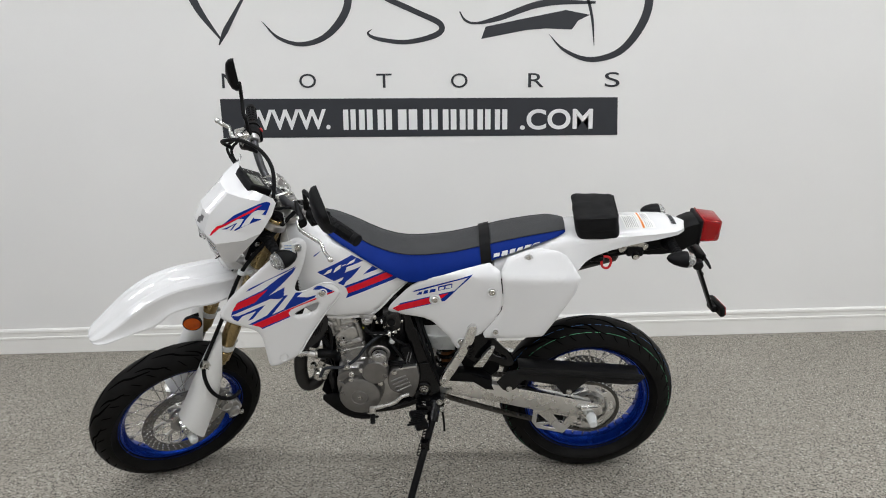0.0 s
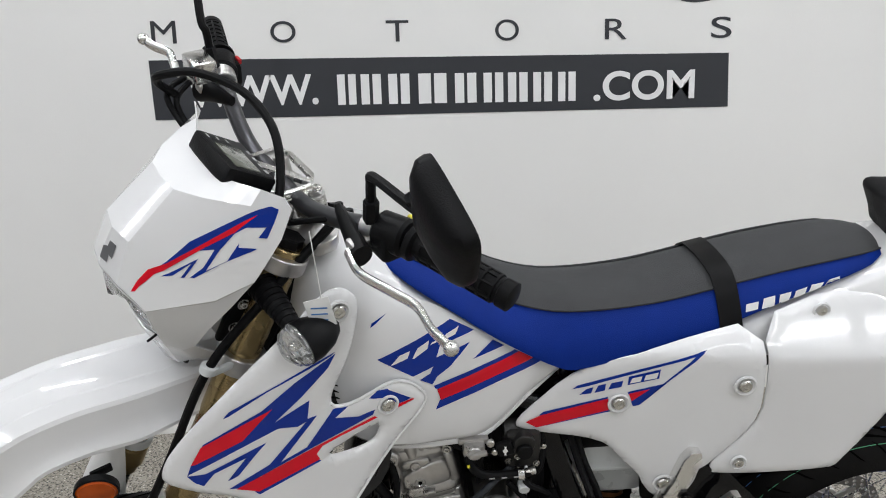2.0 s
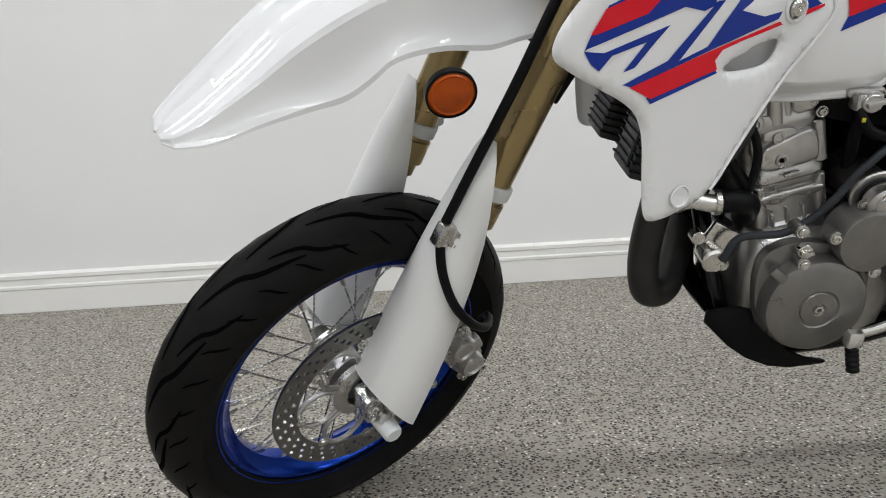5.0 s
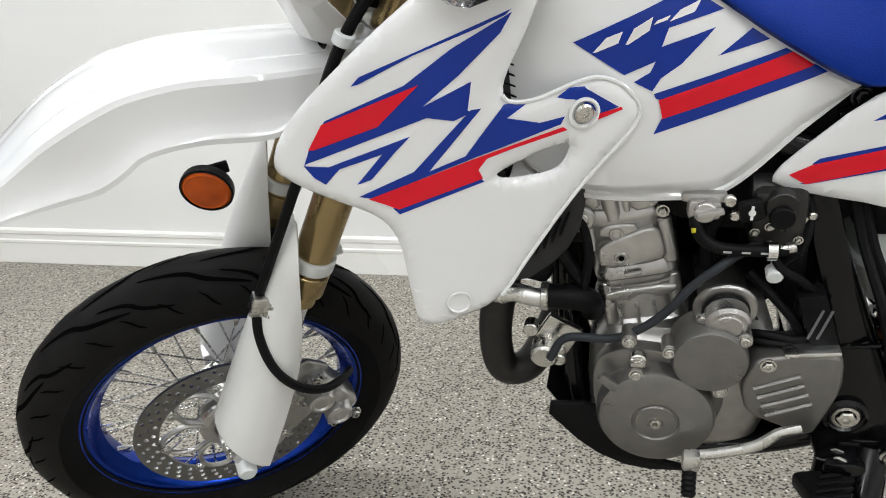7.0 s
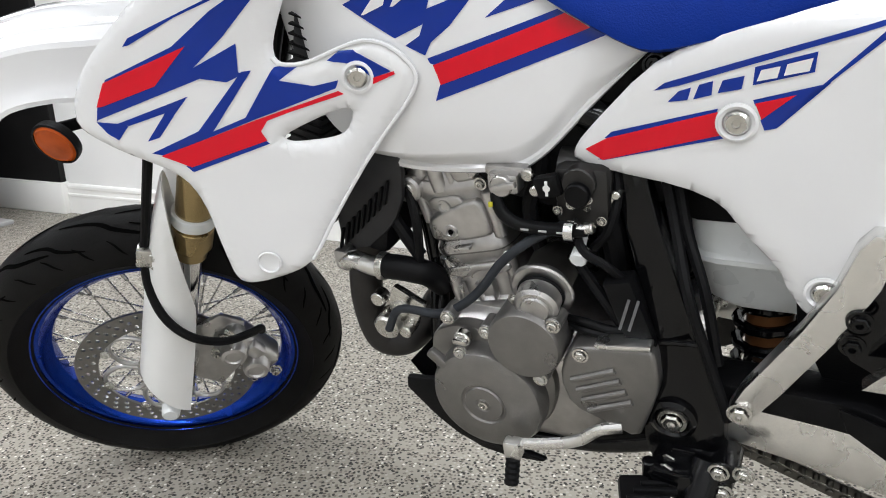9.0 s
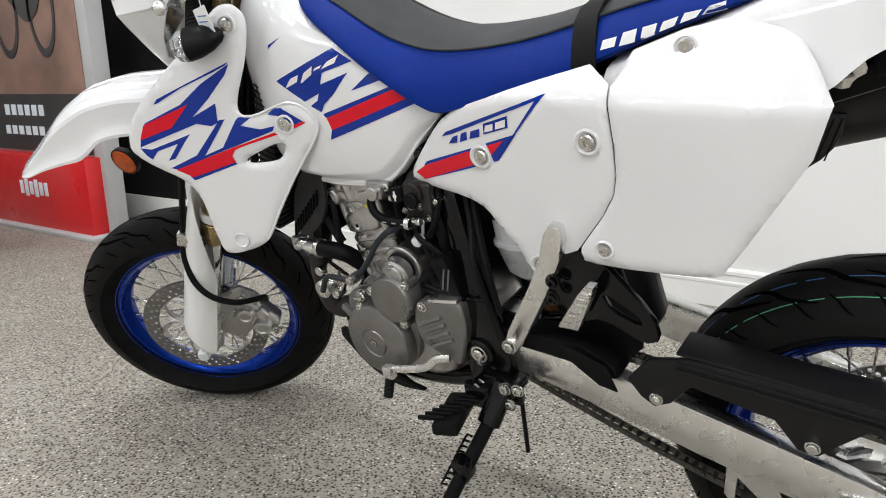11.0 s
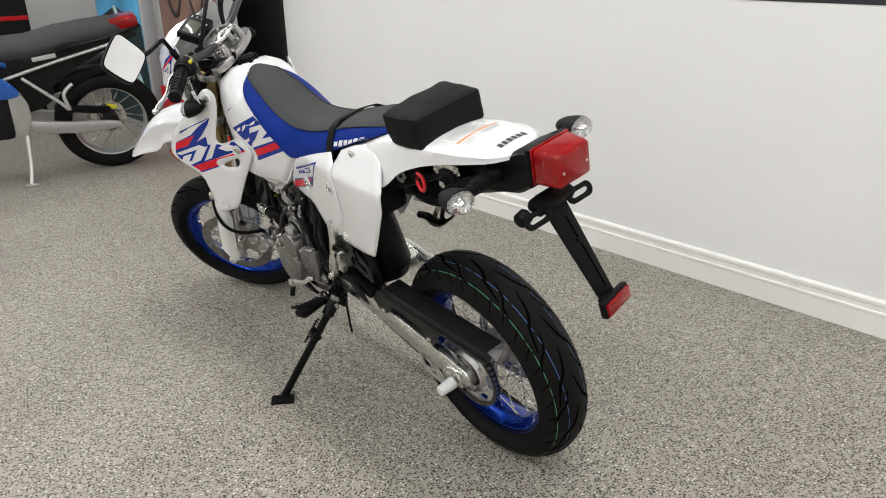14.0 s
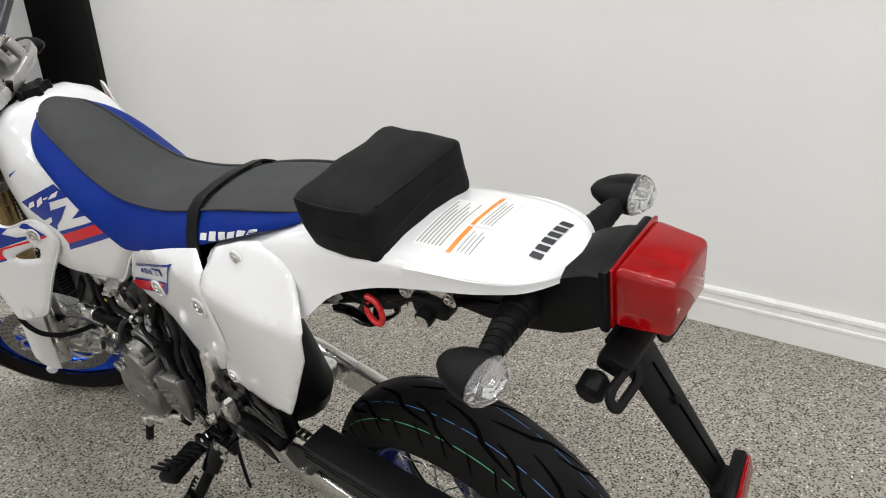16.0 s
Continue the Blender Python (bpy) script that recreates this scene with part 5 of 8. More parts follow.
part("bulb_cover", rod((-1.262, 0, 1.045), (-1.20, 0, 1.045), 0.012), STEEL, fairing)
part("lens_shadow_gap", loft([inset(0.90, 0.003), inset(0.88, 0.008)], False, True), BLACKP, fairing)
# grille slot under the lamp, sprung posts to the fender
for s in (-1, 1):
    part("chin_vent", lathe([(0.016, 0.0), (0.013, 0.003), (0.011, -0.001), (0, -0.002)], 24, Matrix.Translation((-1.233, s * 0.034, 0.916)) @ Matrix.Rotation(radians(-60), 4, "Y") @ Matrix.Diagonal((0.55, 1.0, 1.0, 1))), BLACKP, fairing)
for y in (-0.05, 0.05):
    part("beam_clip", rod((-1.254, y, 1.002), (-1.284, y * 1.1, 0.994), 0.002, n=6), BLACKP, fairing)

# bars, grips, levers, mirrors
BARL = [(-0.959, 0.412, 1.204), (-0.998, 0.290, 1.210), (-1.020, 0.235, 1.208), (-1.038, 0.150, 1.176), (-1.045, 0.080, 1.155)]
BAR = [(x, -y, z) for x, y, z in BARL] + [(-1.045, 0.0, 1.152)] + BARL[::-1]


def barp(s, y):
    f = [wave(*[(b[1], b[k]) for b in BAR]) for k in (0, 2)]
    return Vector((f[0](s * y), s * y, f[1](s * y)))


bp("handlebar", tube(BAR, 0.0125, 14, 6), mat("bar_grey", (0.07, 0.07, 0.075), 0.35, metal=0.7), "dark grey tapered handlebar", True)
for s in (-1, 1):
    g0, g1 = barp(s, 0.278), barp(s, 0.408)
    m, L_ = aim(g0, g1)
    grip = bp("grip", lathe([(0.014, -0.004), (0.0245, -0.004), (0.0245, 0.004), (0.0165, 0.006), (0.0165, L_ - 0.012), (0.0185, L_ - 0.01), (0.0185, L_ + 0.004), (0.012, L_ + 0.007), (0, L_ + 0.007)], 24, m), SOFTBLK, "black waffle rubber handlebar grip", True)
    waf = []
    for k in range(7):
        h = 0.016 + k * (L_ - 0.034) / 6
        waf.append(lathe([(0.0160, h - 0.0022), (0.0186, h - 0.0016), (0.0186, h + 0.0016), (0.0160, h + 0.0022)], 24, m))
    for k in range(8):
        th = math.pi * k / 4
        waf.append(box((0, 0, 0), (0.003, 0.003, L_ - 0.03), 0.0008, m @ Matrix.Translation((0.0172 * math.cos(th), 0.0172 * math.sin(th), L_ * 0.5 - 0.002))))
    part("waffle_ribs", join(*waf), SOFTBLK, grip)
    sw = barp(s, 0.247)
    swb = bp("switch_housing", join(rod(barp(s, 0.229), barp(s, 0.270), 0.025, n=24, bevel=0.004), box(sw + Vector((0.004, 0, -0.012)), (0.052, 0.038, 0.042), 0.008)), BLACKP, "black handlebar switch housing", True)
    part("switch_button", box(sw + Vector((0.031, 0, 0.006)), (0.006, 0.016, 0.010), 0.002), REDWIRE if s > 0 else YELLOW, swb)
    pv = barp(s, 0.228)
    per = bp("lever_perch", join(rod(barp(s, 0.212), barp(s, 0.238), 0.0205, n=20), box(pv + Vector((-0.028, 0, -0.012)), (0.032, 0.020, 0.014), 0.004)), CAST, "cast lever perch", True)
    part("lever_boot", tube([pv + Vector((-0.016, -s * 0.070, -0.008)), pv + Vector((-0.022, -s * 0.045, -0.010)), pv + Vector((-0.028, -s * 0.012, -0.016)), pv + Vector((-0.034, s * 0.014, -0.022))], 0.02, 12, 5, 0.7, (0.008, 0.021)), SOFTBLK, per)
    e = pv + (Vector((-0.045, 0, 0.004)) if s > 0 else Vector((-0.045, 0, -0.020)))
    ball = Vector((-1.108, 0.319, 1.248)) if s > 0 else Vector((-1.049, -0.417, 1.176))
    lv = tube([e.lerp(ball, f) + Vector((-0.010 * math.sin(2.4 * math.pi * f) if f < 0.85 else 0, 0, 0)) for f in (0, 0.2, 0.42, 0.62, 0.82, 0.97)], 0.0075, 12, 6, 0.62)
    lever = bp("clutch_lever" if s < 0 else "brake_lever", lv, ALU, "polished aluminium lever with a ball end", True)
    bm = bmesh.new()
    bmesh.ops.create_uvsphere(bm, u_segments=16, v_segments=10, radius=0.0095)
    bm.transform(Matrix.Translation(ball))
    part("ball_end", bm, ALU, lever)
    # mirror
    base = pv + Vector((-0.012, 0, 0.016))
    hc = Vector((-1.048, -0.393, 1.337)) if s < 0 else Vector((-1.024, 0.310, 1.402))
    st = tube([base, base + Vector((-0.002, s * 0.002, 0.03)), base + Vector((-0.004, s * 0.004, 0.060)), base + Vector((-0.006, s * 0.014, 0.074)), base.lerp(hc, 0.6) + Vector((0, 0, 0.016)), hc - Vector((0.012, s * 0.055, 0.0))], 0.0065, 10, 6)
    mir = bp("mirror", st, BLACKP, "black diamond-shaped rear-view mirror", True)
    part("stem_boot", rod(base, base + Vector((-0.003, s * 0.004, 0.035)), 0.010, n=6), BLACKP, mir)
    face = Vector((0.957, -0.199, 0.213) if s < 0 else (1.0, -0.30, 0.10)).normalized()
    yy = Vector((0, s, 0.0)) - face * Vector((0, s, 0)).dot(face)
    yy.normalize()
    zz = face.cross(yy) * (1 if face.cross(yy).z > 0 else -1)
    mo = [(-0.046, 0.068), (-0.066, -0.036), (0.041, -0.064), (0.070, 0.034)] if s < 0 else [(-0.034, 0.082), (-0.062, -0.022), (0.030, -0.080), (0.062, 0.024)]
    mo = round_outline([tuple(u + (v - u) * f for u, v in zip(p, q)) for p, q in zip(mo, mo[1:] + mo[:1]) for f in (0.12, 0.88)], 2)
    rr = []
    for sc, dp in ((0.90, 0.001), (0.985, 0.002), (1.0, -0.004), (0.97, -0.014), (0.80, -0.024), (0.45, -0.031), (0.12, -0.034)):
        rr.append([hc + yy * a * sc + zz * b * sc + face * dp for a, b in mo])
    part("mirror_shell", loft(rr), BLACKP, mir)
    bm = bmesh.new()
    bm.faces.new([bm.verts.new(hc + yy * a * 0.93 + zz * b * 0.93 + face * 0.0032) for a, b in mo])
    part("mirror_glass", bm, MIRROR, mir, smooth=False)

# instrument, clamp plate, ignition
dash = bp("instrument", box((-1.112, 0, 1.200), (0.078, 0.112, 0.030), 0.006, Matrix.Rotation(radians(34), 4, "Y")), BLACKP, "black digital instrument with a grey display", True)
part("display", box((-1.1085, -0.012, 1.2135), (0.042, 0.066, 0.006), 0.002, Matrix.Rotation(radians(34), 4, "Y")), LCD, dash)
for k_ in range(4):
    part("button", box((-1.1275 + 0.013 * k_, 0.040, 1.2250 - 0.0088 * k_), (0.007, 0.014, 0.006), 0.002, Matrix.Rotation(radians(34), 4, "Y")), GREYP, dash)
    part("warning_lamp", box((-1.0800, -0.036 + 0.018 * k_, 1.1945), (0.006, 0.010, 0.005), 0.0015, Matrix.Rotation(radians(34), 4, "Y")), GREYP, dash)


def lying(outline, z0, z1, holes=None, bevel=0.002):
    """A plate of the outline in x and y between two heights."""
    bm = prism(outline, -z1, -z0, bevel, 2, hole=holes)
    bm.transform(Matrix.Rotation(radians(-90), 4, "X"))
    for v in bm.verts:
        v.co.y = -v.co.y
    bmesh.ops.reverse_faces(bm, faces=bm.faces[:])
    return bm


xo = round_outline([(-1.082, -0.058), (-1.082, 0.058), (-1.004, 0.058), (-1.004, -0.058)], 1)
xh = [[(-1.074, -0.040), (-1.074, 0.040), (-1.049, 0.0)], [(-1.012, -0.040), (-1.012, 0.040), (-1.037, 0.0)], [(-1.066, -0.050), (-1.020, -0.050), (-1.043, -0.010)], [(-1.066, 0.050), (-1.020, 0.050), (-1.043, 0.010)]]
brace = brace = bp("bar_clamp_brace", lying(xo, 1.158, 1.166, xh, 0.0015), ALU, "polished aluminium bar clamp with an x-shaped brace", True)
part("clamp_plate", lying(round_outline([(-1.060, -0.120), (-1.010, -0.120), (-0.985, -0.050), (-0.985, 0.050), (-1.010, 0.120), (-1.060, 0.120), (-1.075, 0.05), (-1.075, -0.05)], 2), 1.090, 1.112), CAST, brace)
part("lock_tongue", lying(round_outline([(-1.110, -0.078), (-1.085, -0.098), (-1.052, -0.066), (-1.050, -0.040), (-1.080, -0.040), (-1.108, -0.055)], 2), 1.146, 1.156), ALU, brace)
for x, y in ((-1.06, -0.055), (-1.06, 0.055), (-1.014, -0.055), (-1.014, 0.055)):
    bp("clamp_bolt", bolt_head((x, y, 1.157), (0, 0, 1), 0.006, 0.006), STEEL, "", True)
    bp("bar_riser", rod((x + 0.01, y, 1.10), (x, y, 1.150), 0.012), CAST, "", True)
bp("ignition_lock", rod((-1.085, -0.072, 1.15), (-1.083, -0.072, 1.166), 0.017), BLACKP, "black ignition lock", True)
bp("fuse_cap", rod((-1.025, -0.06, 1.12), (-1.022, -0.06, 1.145), 0.02), STEEL, "", True)

signal("front_turn_signal", (-1.130, -0.105, 1.066), (-1.128, -0.188, 1.051), (-1, -0.12, 0.0), "black front turn signal with a clear lens", True)
signal("front_turn_signal", (-1.130, 0.105, 1.066), (-1.128, 0.188, 1.051), (-1, 0.12, 0.0), "black front turn signal with a clear lens", True)
am = Vector((-1.405, -0.112, 0.820))
rfl = bp("side_reflector", lathe([(0, 0.0), (0.029, 0.0), (0.030, 0.004), (0.030, 0.011), (0.0275, 0.012)], 32, Matrix.Translation(am) @ Matrix.Rotation(radians(-22), 4, "Z") @ ALONGY), BLACKP, "round amber side reflector in a black cup", True)
part("amber_lens", lathe([(0.0278, 0.010), (0.024, 0.0135), (0.0225, 0.0125), (0.008, 0.0145), (0, 0.0145)], 32, Matrix.Translation(am) @ Matrix.Rotation(radians(-22), 4, "Z") @ ALONGY), AMBER, rfl)
part("reflector_stay", box(am + Vector((0.012, 0.016, 0.006)), (0.03, 0.005, 0.016), 0.002), BLACKP, rfl)

# brake hose with its clip, clutch cable, wiring loop
g = lambda s, f, y=-0.125: fork_at(s, y, f)
bp("brake_hose", tube([g(0.95, -0.05, -0.105), g(0.84, 0.02, -0.122), g(0.70, 0.062, -0.112), g(0.52, 0.062, -0.108), g(0.36, 0.063, -0.104), g(0.307, 0.063, -0.106), g(0.262, 0.054, -0.126), g(0.222, 0.028, -0.150), g(0.196, -0.012, -0.162), g(0.178, -0.060, -0.152), g(0.168, -0.100, -0.124), g(0.160, -0.118, -0.104), g(0.145, -0.122, -0.096)], 0.0068, 10, 8), SOFTBLK, "black brake hose down the fork", True)
bp("hose_clip", join(box(g(0.307, 0.062, -0.108), (0.024, 0.020, 0.034), 0.004, Matrix.Rotation(RAKE, 4, "Y")), box(g(0.307, 0.042, -0.116), (0.028, 0.010, 0.026), 0.003, Matrix.Rotation(RAKE, 4, "Y")), bolt_head(g(0.314, 0.046, -0.121), (0, -1, 0), 0.005, 0.004), bolt_head(g(0.298, 0.046, -0.121), (0, -1, 0), 0.005, 0.004)), STEEL, "zinc hose clip", True)
bp("hose_guide", join(rod(g(0.70, 0.062, -0.112) - AXIS * 0.007, g(0.70, 0.062, -0.112) + AXIS * 0.007, 0.012), box(g(0.70, 0.035, -0.112), (0.045, 0.008, 0.012), 0.003)), NATURAL, "white plastic hose guide", True)
bp("clutch_cable", tube([(-1.045, -0.150, 1.178), (-1.075, -0.10, 1.150), (-1.075, -0.05, 1.11), (-1.05, -0.05, 1.05), (-1.02, -0.06, 0.98)], 0.0045, 8), SOFTBLK, "black clutch cable", True)
bp("front_brake_hose", tube([(-1.105, 0.215, 1.20), (-1.132, 0.205, 1.232), (-1.133, 0.18, 1.255), (-1.094, 0.14, 1.268), (-1.057, 0.07, 1.262), (-1.048, 0.0, 1.237), (-1.065, -0.05, 1.189), (-1.095, -0.08, 1.14), (-1.12, -0.095, 1.06)], 0.0064, 10, 8), SOFTBLK, "looped black brake hose", True)
bp("throttle_cable", join(tube([(-1.06, 0.24, 1.21), (-1.11, 0.20, 1.19), (-1.09, 0.11, 1.13), (-1.04, 0.06, 1.06)], 0.005, 8), tube([(-1.07, 0.24, 1.215), (-1.12, 0.21, 1.20), (-1.10, 0.12, 1.14), (-1.05, 0.07, 1.06)], 0.005, 8)), SOFTBLK, "twin black throttle cables", True)
bp("brake_reservoir", box((-1.068, 0.195, 1.246), (0.036, 0.052, 0.034), 0.005), ALU, "silver brake fluid reservoir", True)

# dark cables and brackets between the fork and the tank
for f_, r_ in ((-0.045, 0.008), (-0.062, 0.009), (-0.080, 0.007)):
    bp("cable", tube([fork_at(0.95, -0.05, f_), fork_at(0.84, -0.082, f_), fork_at(0.66, -0.078, f_), fork_at(0.50, -0.05, f_ - 0.01)], r_, 8, 6), SOFTBLK, "black cable behind the fork", True)
bp("headlight_bracket", box(fork_at(0.80, -0.085, 0.035), (0.03, 0.012, 0.14), 0.004, Matrix.Rotation(RAKE, 4, "Y")), BLACKP, "black headlight bracket", True)
for k in range(3):
    bp("bracket_bolt", bolt_head(fork_at(0.76 + 0.04 * k, -0.094, 0.035), (0, -1, 0), 0.006, 0.006), STEEL, "", True)


# ---- engine and frame ----
def ep(name, bm, material, label="", parent=None, **kw):
    if parent is not None:
        return part(name, bm, material, parent, label, **kw)
    return bp(name, bm, material, label, m=OLD, **kw)




def block(levels, n=28, power=4.0):
    """A cast body of rounded-square sections: rows of (x, z, half length, half width)."""
    rings = []
    for x, z, a, b in levels:
        ring = []
        for k in range(n):
            th = 2 * math.pi * k / n
            c, s = math.cos(th), math.sin(th)
            ring.append((x + a * math.copysign(abs(c) ** (2 / power), c), 0.02 + b * math.copysign(abs(s) ** (2 / power), s), z))
        rings.append(ring)
    return loft(rings)


CYL = Matrix.Translation((-0.824, 0, 0.518)) @ Matrix.Rotation(radians(-13), 4, "Y")


def cy(bm):
    bm.transform(CYL)
    return bm


def face_plate(outline, y, up, bevel=0.004):
    """A raised pad on the left face of the barrel or head, outline in its own upright axes."""
    return cy(prism(round_outline(outline, 1), y - up, y + 0.012, bevel, 3))


cyl = ep("cylinder", cy(block([(0, -0.02, 0.052, 0.092), (0, 0.0, 0.054, 0.094), (0, 0.006, 0.054, 0.094), (0, 0.010, 0.049, 0.089), (0, 0.030, 0.046, 0.086), (0, 0.055, 0.046, 0.086), (0, 0.062, 0.051, 0.092), (0, 0.068, 0.053, 0.094), (0, 0.0735, 0.053, 0.094), (0, 0.0745, 0.051, 0.092)], 36, 6.0)), CAST, "cast aluminium cylinder with casting ridges", angle=40)
head = ep("cylinder_head", cy(block([(0, 0.0755, 0.051, 0.092), (0, 0.0765, 0.0545, 0.0955), (0, 0.084, 0.0545, 0.0955), (0, 0.090, 0.051, 0.092), (0, 0.100, 0.050, 0.088), (-0.001, 0.130, 0.051, 0.088), (-0.002, 0.150, 0.053, 0.090), (-0.003, 0.156, 0.056, 0.094), (-0.003, 0.162, 0.056, 0.094), (-0.004, 0.168, 0.052, 0.090), (-0.006, 0.196, 0.050, 0.088), (-0.007, 0.206, 0.044, 0.080)], 36, 6.0)), CAST, "cast aluminium cylinder head", angle=40)
ep("gasket_band", cy(block([(0, 0.0742, 0.0535, 0.0948), (0, 0.0768, 0.0535, 0.0948)], 36, 6.0)), COVER, "", cyl)
for u_ in (-0.030, -0.008, 0.014):
    ep("cast_web", cy(box((u_, -0.072, 0.020), (0.0045, 0.012, 0.026), 0.002)), CAST, "", cyl)
for u_, w_ in ((-0.042, 0.014), (0.043, 0.012)):
    ep("corner_column", cy(rod((u_, -0.062, 0.006), (u_, -0.062, 0.070), w_ * 0.72, n=16)), CAST, "", cyl)
ep("scalloped_band", face_plate([(-0.047, 0.058), (0.047, 0.058), (0.046, 0.045), (0.020, 0.040), (0.004, 0.050), (-0.018, 0.038), (-0.046, 0.046)], -0.070, 0.004), CAST, "", cyl)
ep("head_pad", face_plate([(-0.042, 0.094), (0.036, 0.094), (0.042, 0.108), (0.040, 0.136), (0.030, 0.146), (-0.012, 0.136), (-0.036, 0.130), (-0.042, 0.118)], -0.071, 0.008, 0.005), CAST, "", head)
ep("pocket_ledge", face_plate([(-0.036, 0.137), (0.018, 0.137), (0.010, 0.152), (-0.030, 0.154)], -0.071, 0.004, 0.003), CAST, "", head)
ep("cast_tab", cy(box((-0.002, -0.083, 0.0875), (0.022, 0.010, 0.005), 0.0015)), CAST, "", head)
for v_, r_, dark_ in ((0.109, 0.0075, True), (0.1405, 0.0075, False)):
    ep("cast_plug", cy(lathe([(r_ * 1.25, 0), (r_ * 1.1, 0.003), (r_ * 0.8, 0.0035), (r_ * 0.6, 0.001), (0, 0.0005)], 20, Matrix.Translation((-0.012, -0.0785 if dark_ else -0.0745, v_)) @ ALONGY)), CAST, "", head)
ep("plug_socket", cy(lathe([(0.0036, 0.0024), (0, 0.0024)], 12, Matrix.Translation((-0.012, -0.0785, 0.109)) @ ALONGY)), GROOVE, "", head)
for u_, v0_, v1_, w_ in ((-0.012, 0.158, 0.198, 0.010), (0.006, 0.160, 0.196, 0.005), (-0.044, 0.120, 0.176, 0.006), (0.046, 0.090, 0.150, 0.008)):
    ep("cast_column", cy(rod((u_, -0.066, v0_), (u_, -0.066, v1_), w_ * 1.1, n=14)), CAST, "", head)
ep("cam_box_step", face_plate([(0.010, 0.166), (0.046, 0.168), (0.048, 0.196), (0.036, 0.203), (0.012, 0.200)], -0.066, 0.009), CAST, "", head)
ep("cam_box_step", face_plate([(-0.052, 0.178), (-0.024, 0.176), (-0.024, 0.200), (-0.046, 0.198)], -0.066, 0.007), CAST, "", head)
for u_, v_ in ((0.047, 0.163), (0.000, 0.204)):
    ep("head_bolt", cy(bolt_head((u_, -0.076, v_), (0, -1, 0), 0.0055, 0.006)), STEEL, "", head)
boss_ = ep("engine_mount_boss", join(rod((-0.910, -0.084, 0.674), (-0.910, -0.02, 0.674), 0.0175, n=24, bevel=0.003), box((-0.888, -0.052, 0.672), (0.05, 0.045, 0.024), 0.008)), CAST, "", head)
ep("mount_socket", lathe([(0.010, 0.0006), (0.0085, 0.0016), (0.007, -0.004), (0, -0.004)], 20, Matrix.Translation((-0.910, -0.084, 0.674)) @ ALONGY), STEEL, "", head)
case = ep("crankcase", block([(-0.785, 0.335, 0.09, 0.11), (-0.78, 0.36, 0.115, 0.125), (-0.775, 0.42, 0.125, 0.13), (-0.775, 0.47, 0.122, 0.13), (-0.785, 0.50, 0.105, 0.12), (-0.80, 0.515, 0.075, 0.10)], power=5), CAST, "cast aluminium crankcase", angle=40)
SC = Vector((-0.810, 0, 0.424))
stator = ep("stator_cover", lathe([(0.074, -0.012), (0.074, 0.028), (0.070, 0.036), (0.060, 0.041), (0.030, 0.043), (0.028, 0.041), (0.026, 0.041), (0.0245, 0.0435), (0.010, 0.0445), (0.008, 0.043), (0, 0.043)], 56, Matrix.Translation(SC + Vector((0, -0.11, 0))) @ ALONGY), COVER, "grey painted round generator cover")
ep("cover_rim", prism(round_outline([(-0.885, 0.50), (-0.845, 0.518), (-0.795, 0.512), (-0.76, 0.50), (-0.728, 0.47), (-0.725, 0.43), (-0.74, 0.385), (-0.79, 0.35), (-0.84, 0.355), (-0.885, 0.40), (-0.892, 0.46)], 2), -0.122, -0.10, 0.005), COVER, "", stator)
ep("cover_hex", lathe([(0.0065, 0.0425), (0.0065, 0.046), (0.004, 0.0465), (0.003, 0.043), (0, 0.043)], 6, Matrix.Translation(SC + Vector((0, -0.11, 0))) @ ALONGY), STEEL, "", stator)
ep("cover_spoke", box(SC + Vector((-0.052, -0.142, 0.045)), (0.05, 0.012, 0.014), 0.004, Matrix.Rotation(radians(42), 4, "Y")), COVER, "", stator)
GC = Vector((-0.752, 0, 0.521))
gear = ep("starter_gear_cover", lathe([(0.045, -0.03), (0.045, 0.016), (0.042, 0.021), (0.036, 0.022), (0, 0.0225)], 48, Matrix.Translation(GC + Vector((0, -0.128, 0))) @ ALONGY), COVER, "grey painted round starter gear cover")
for dx, dz in ((-0.047, 0.008), (0.036, 0.032), (0.016, -0.047), (-0.085, -0.03), (-0.095, 0.02)):
    ep("lug", rod(GC + Vector((dx, -0.115, dz)), GC + Vector((dx, -0.143, dz)), 0.0095), COVER, "", gear)
    ep("cover_bolt", bolt_head(GC + Vector((dx, -0.143, dz)), (0, -1, 0), 0.006, 0.005, False), STEEL, "", gear)
ep("dipstick", join(rod((-0.835, -0.128, 0.508), (-0.835, -0.14, 0.508), 0.011, n=12), box((-0.835, -0.143, 0.508), (0.018, 0.006, 0.006), 0.001)), STEEL, "small oil filler plug")
S0, S1, S2, S3 = Vector((-0.736, -0.140, 0.571)), Vector((-0.737, -0.114, 0.576)), Vector((-0.737, -0.107, 0.577)), Vector((-0.740, -0.010, 0.586))
st1 = ep("starter_motor", rod(S2, S3, 0.0290, n=40, bevel=0.004), mat("dark_can", (0.27, 0.262, 0.24), 0.28, metal=0.95), "dark round starter motor")
ep("starter_flange", join(rod(S1, S2, 0.0370, n=40, bevel=0.002), rod(S2, S2.lerp(S3, 0.06), 0.0315, n=40)), CAST, "", st1)
ep("seal_band", rod(S1.lerp(S0, 0.02), S1.lerp(S0, 0.22), 0.0275, n=36), SOFTBLK, "", st1)
ep("starter_nose", join(rod(S0, S1, 0.0255, n=36, bevel=0.004), rod(S0 + Vector((0, -0.003, -0.001)), S0 + Vector((0, 0.004, 0)), 0.017, n=28)), CAST, "", st1)
ep("flange_bolt", bolt_head(S1 + Vector((-0.027, -0.014, -0.004)), S0 - S1, 0.0055, 0.005), STEEL, "", st1)
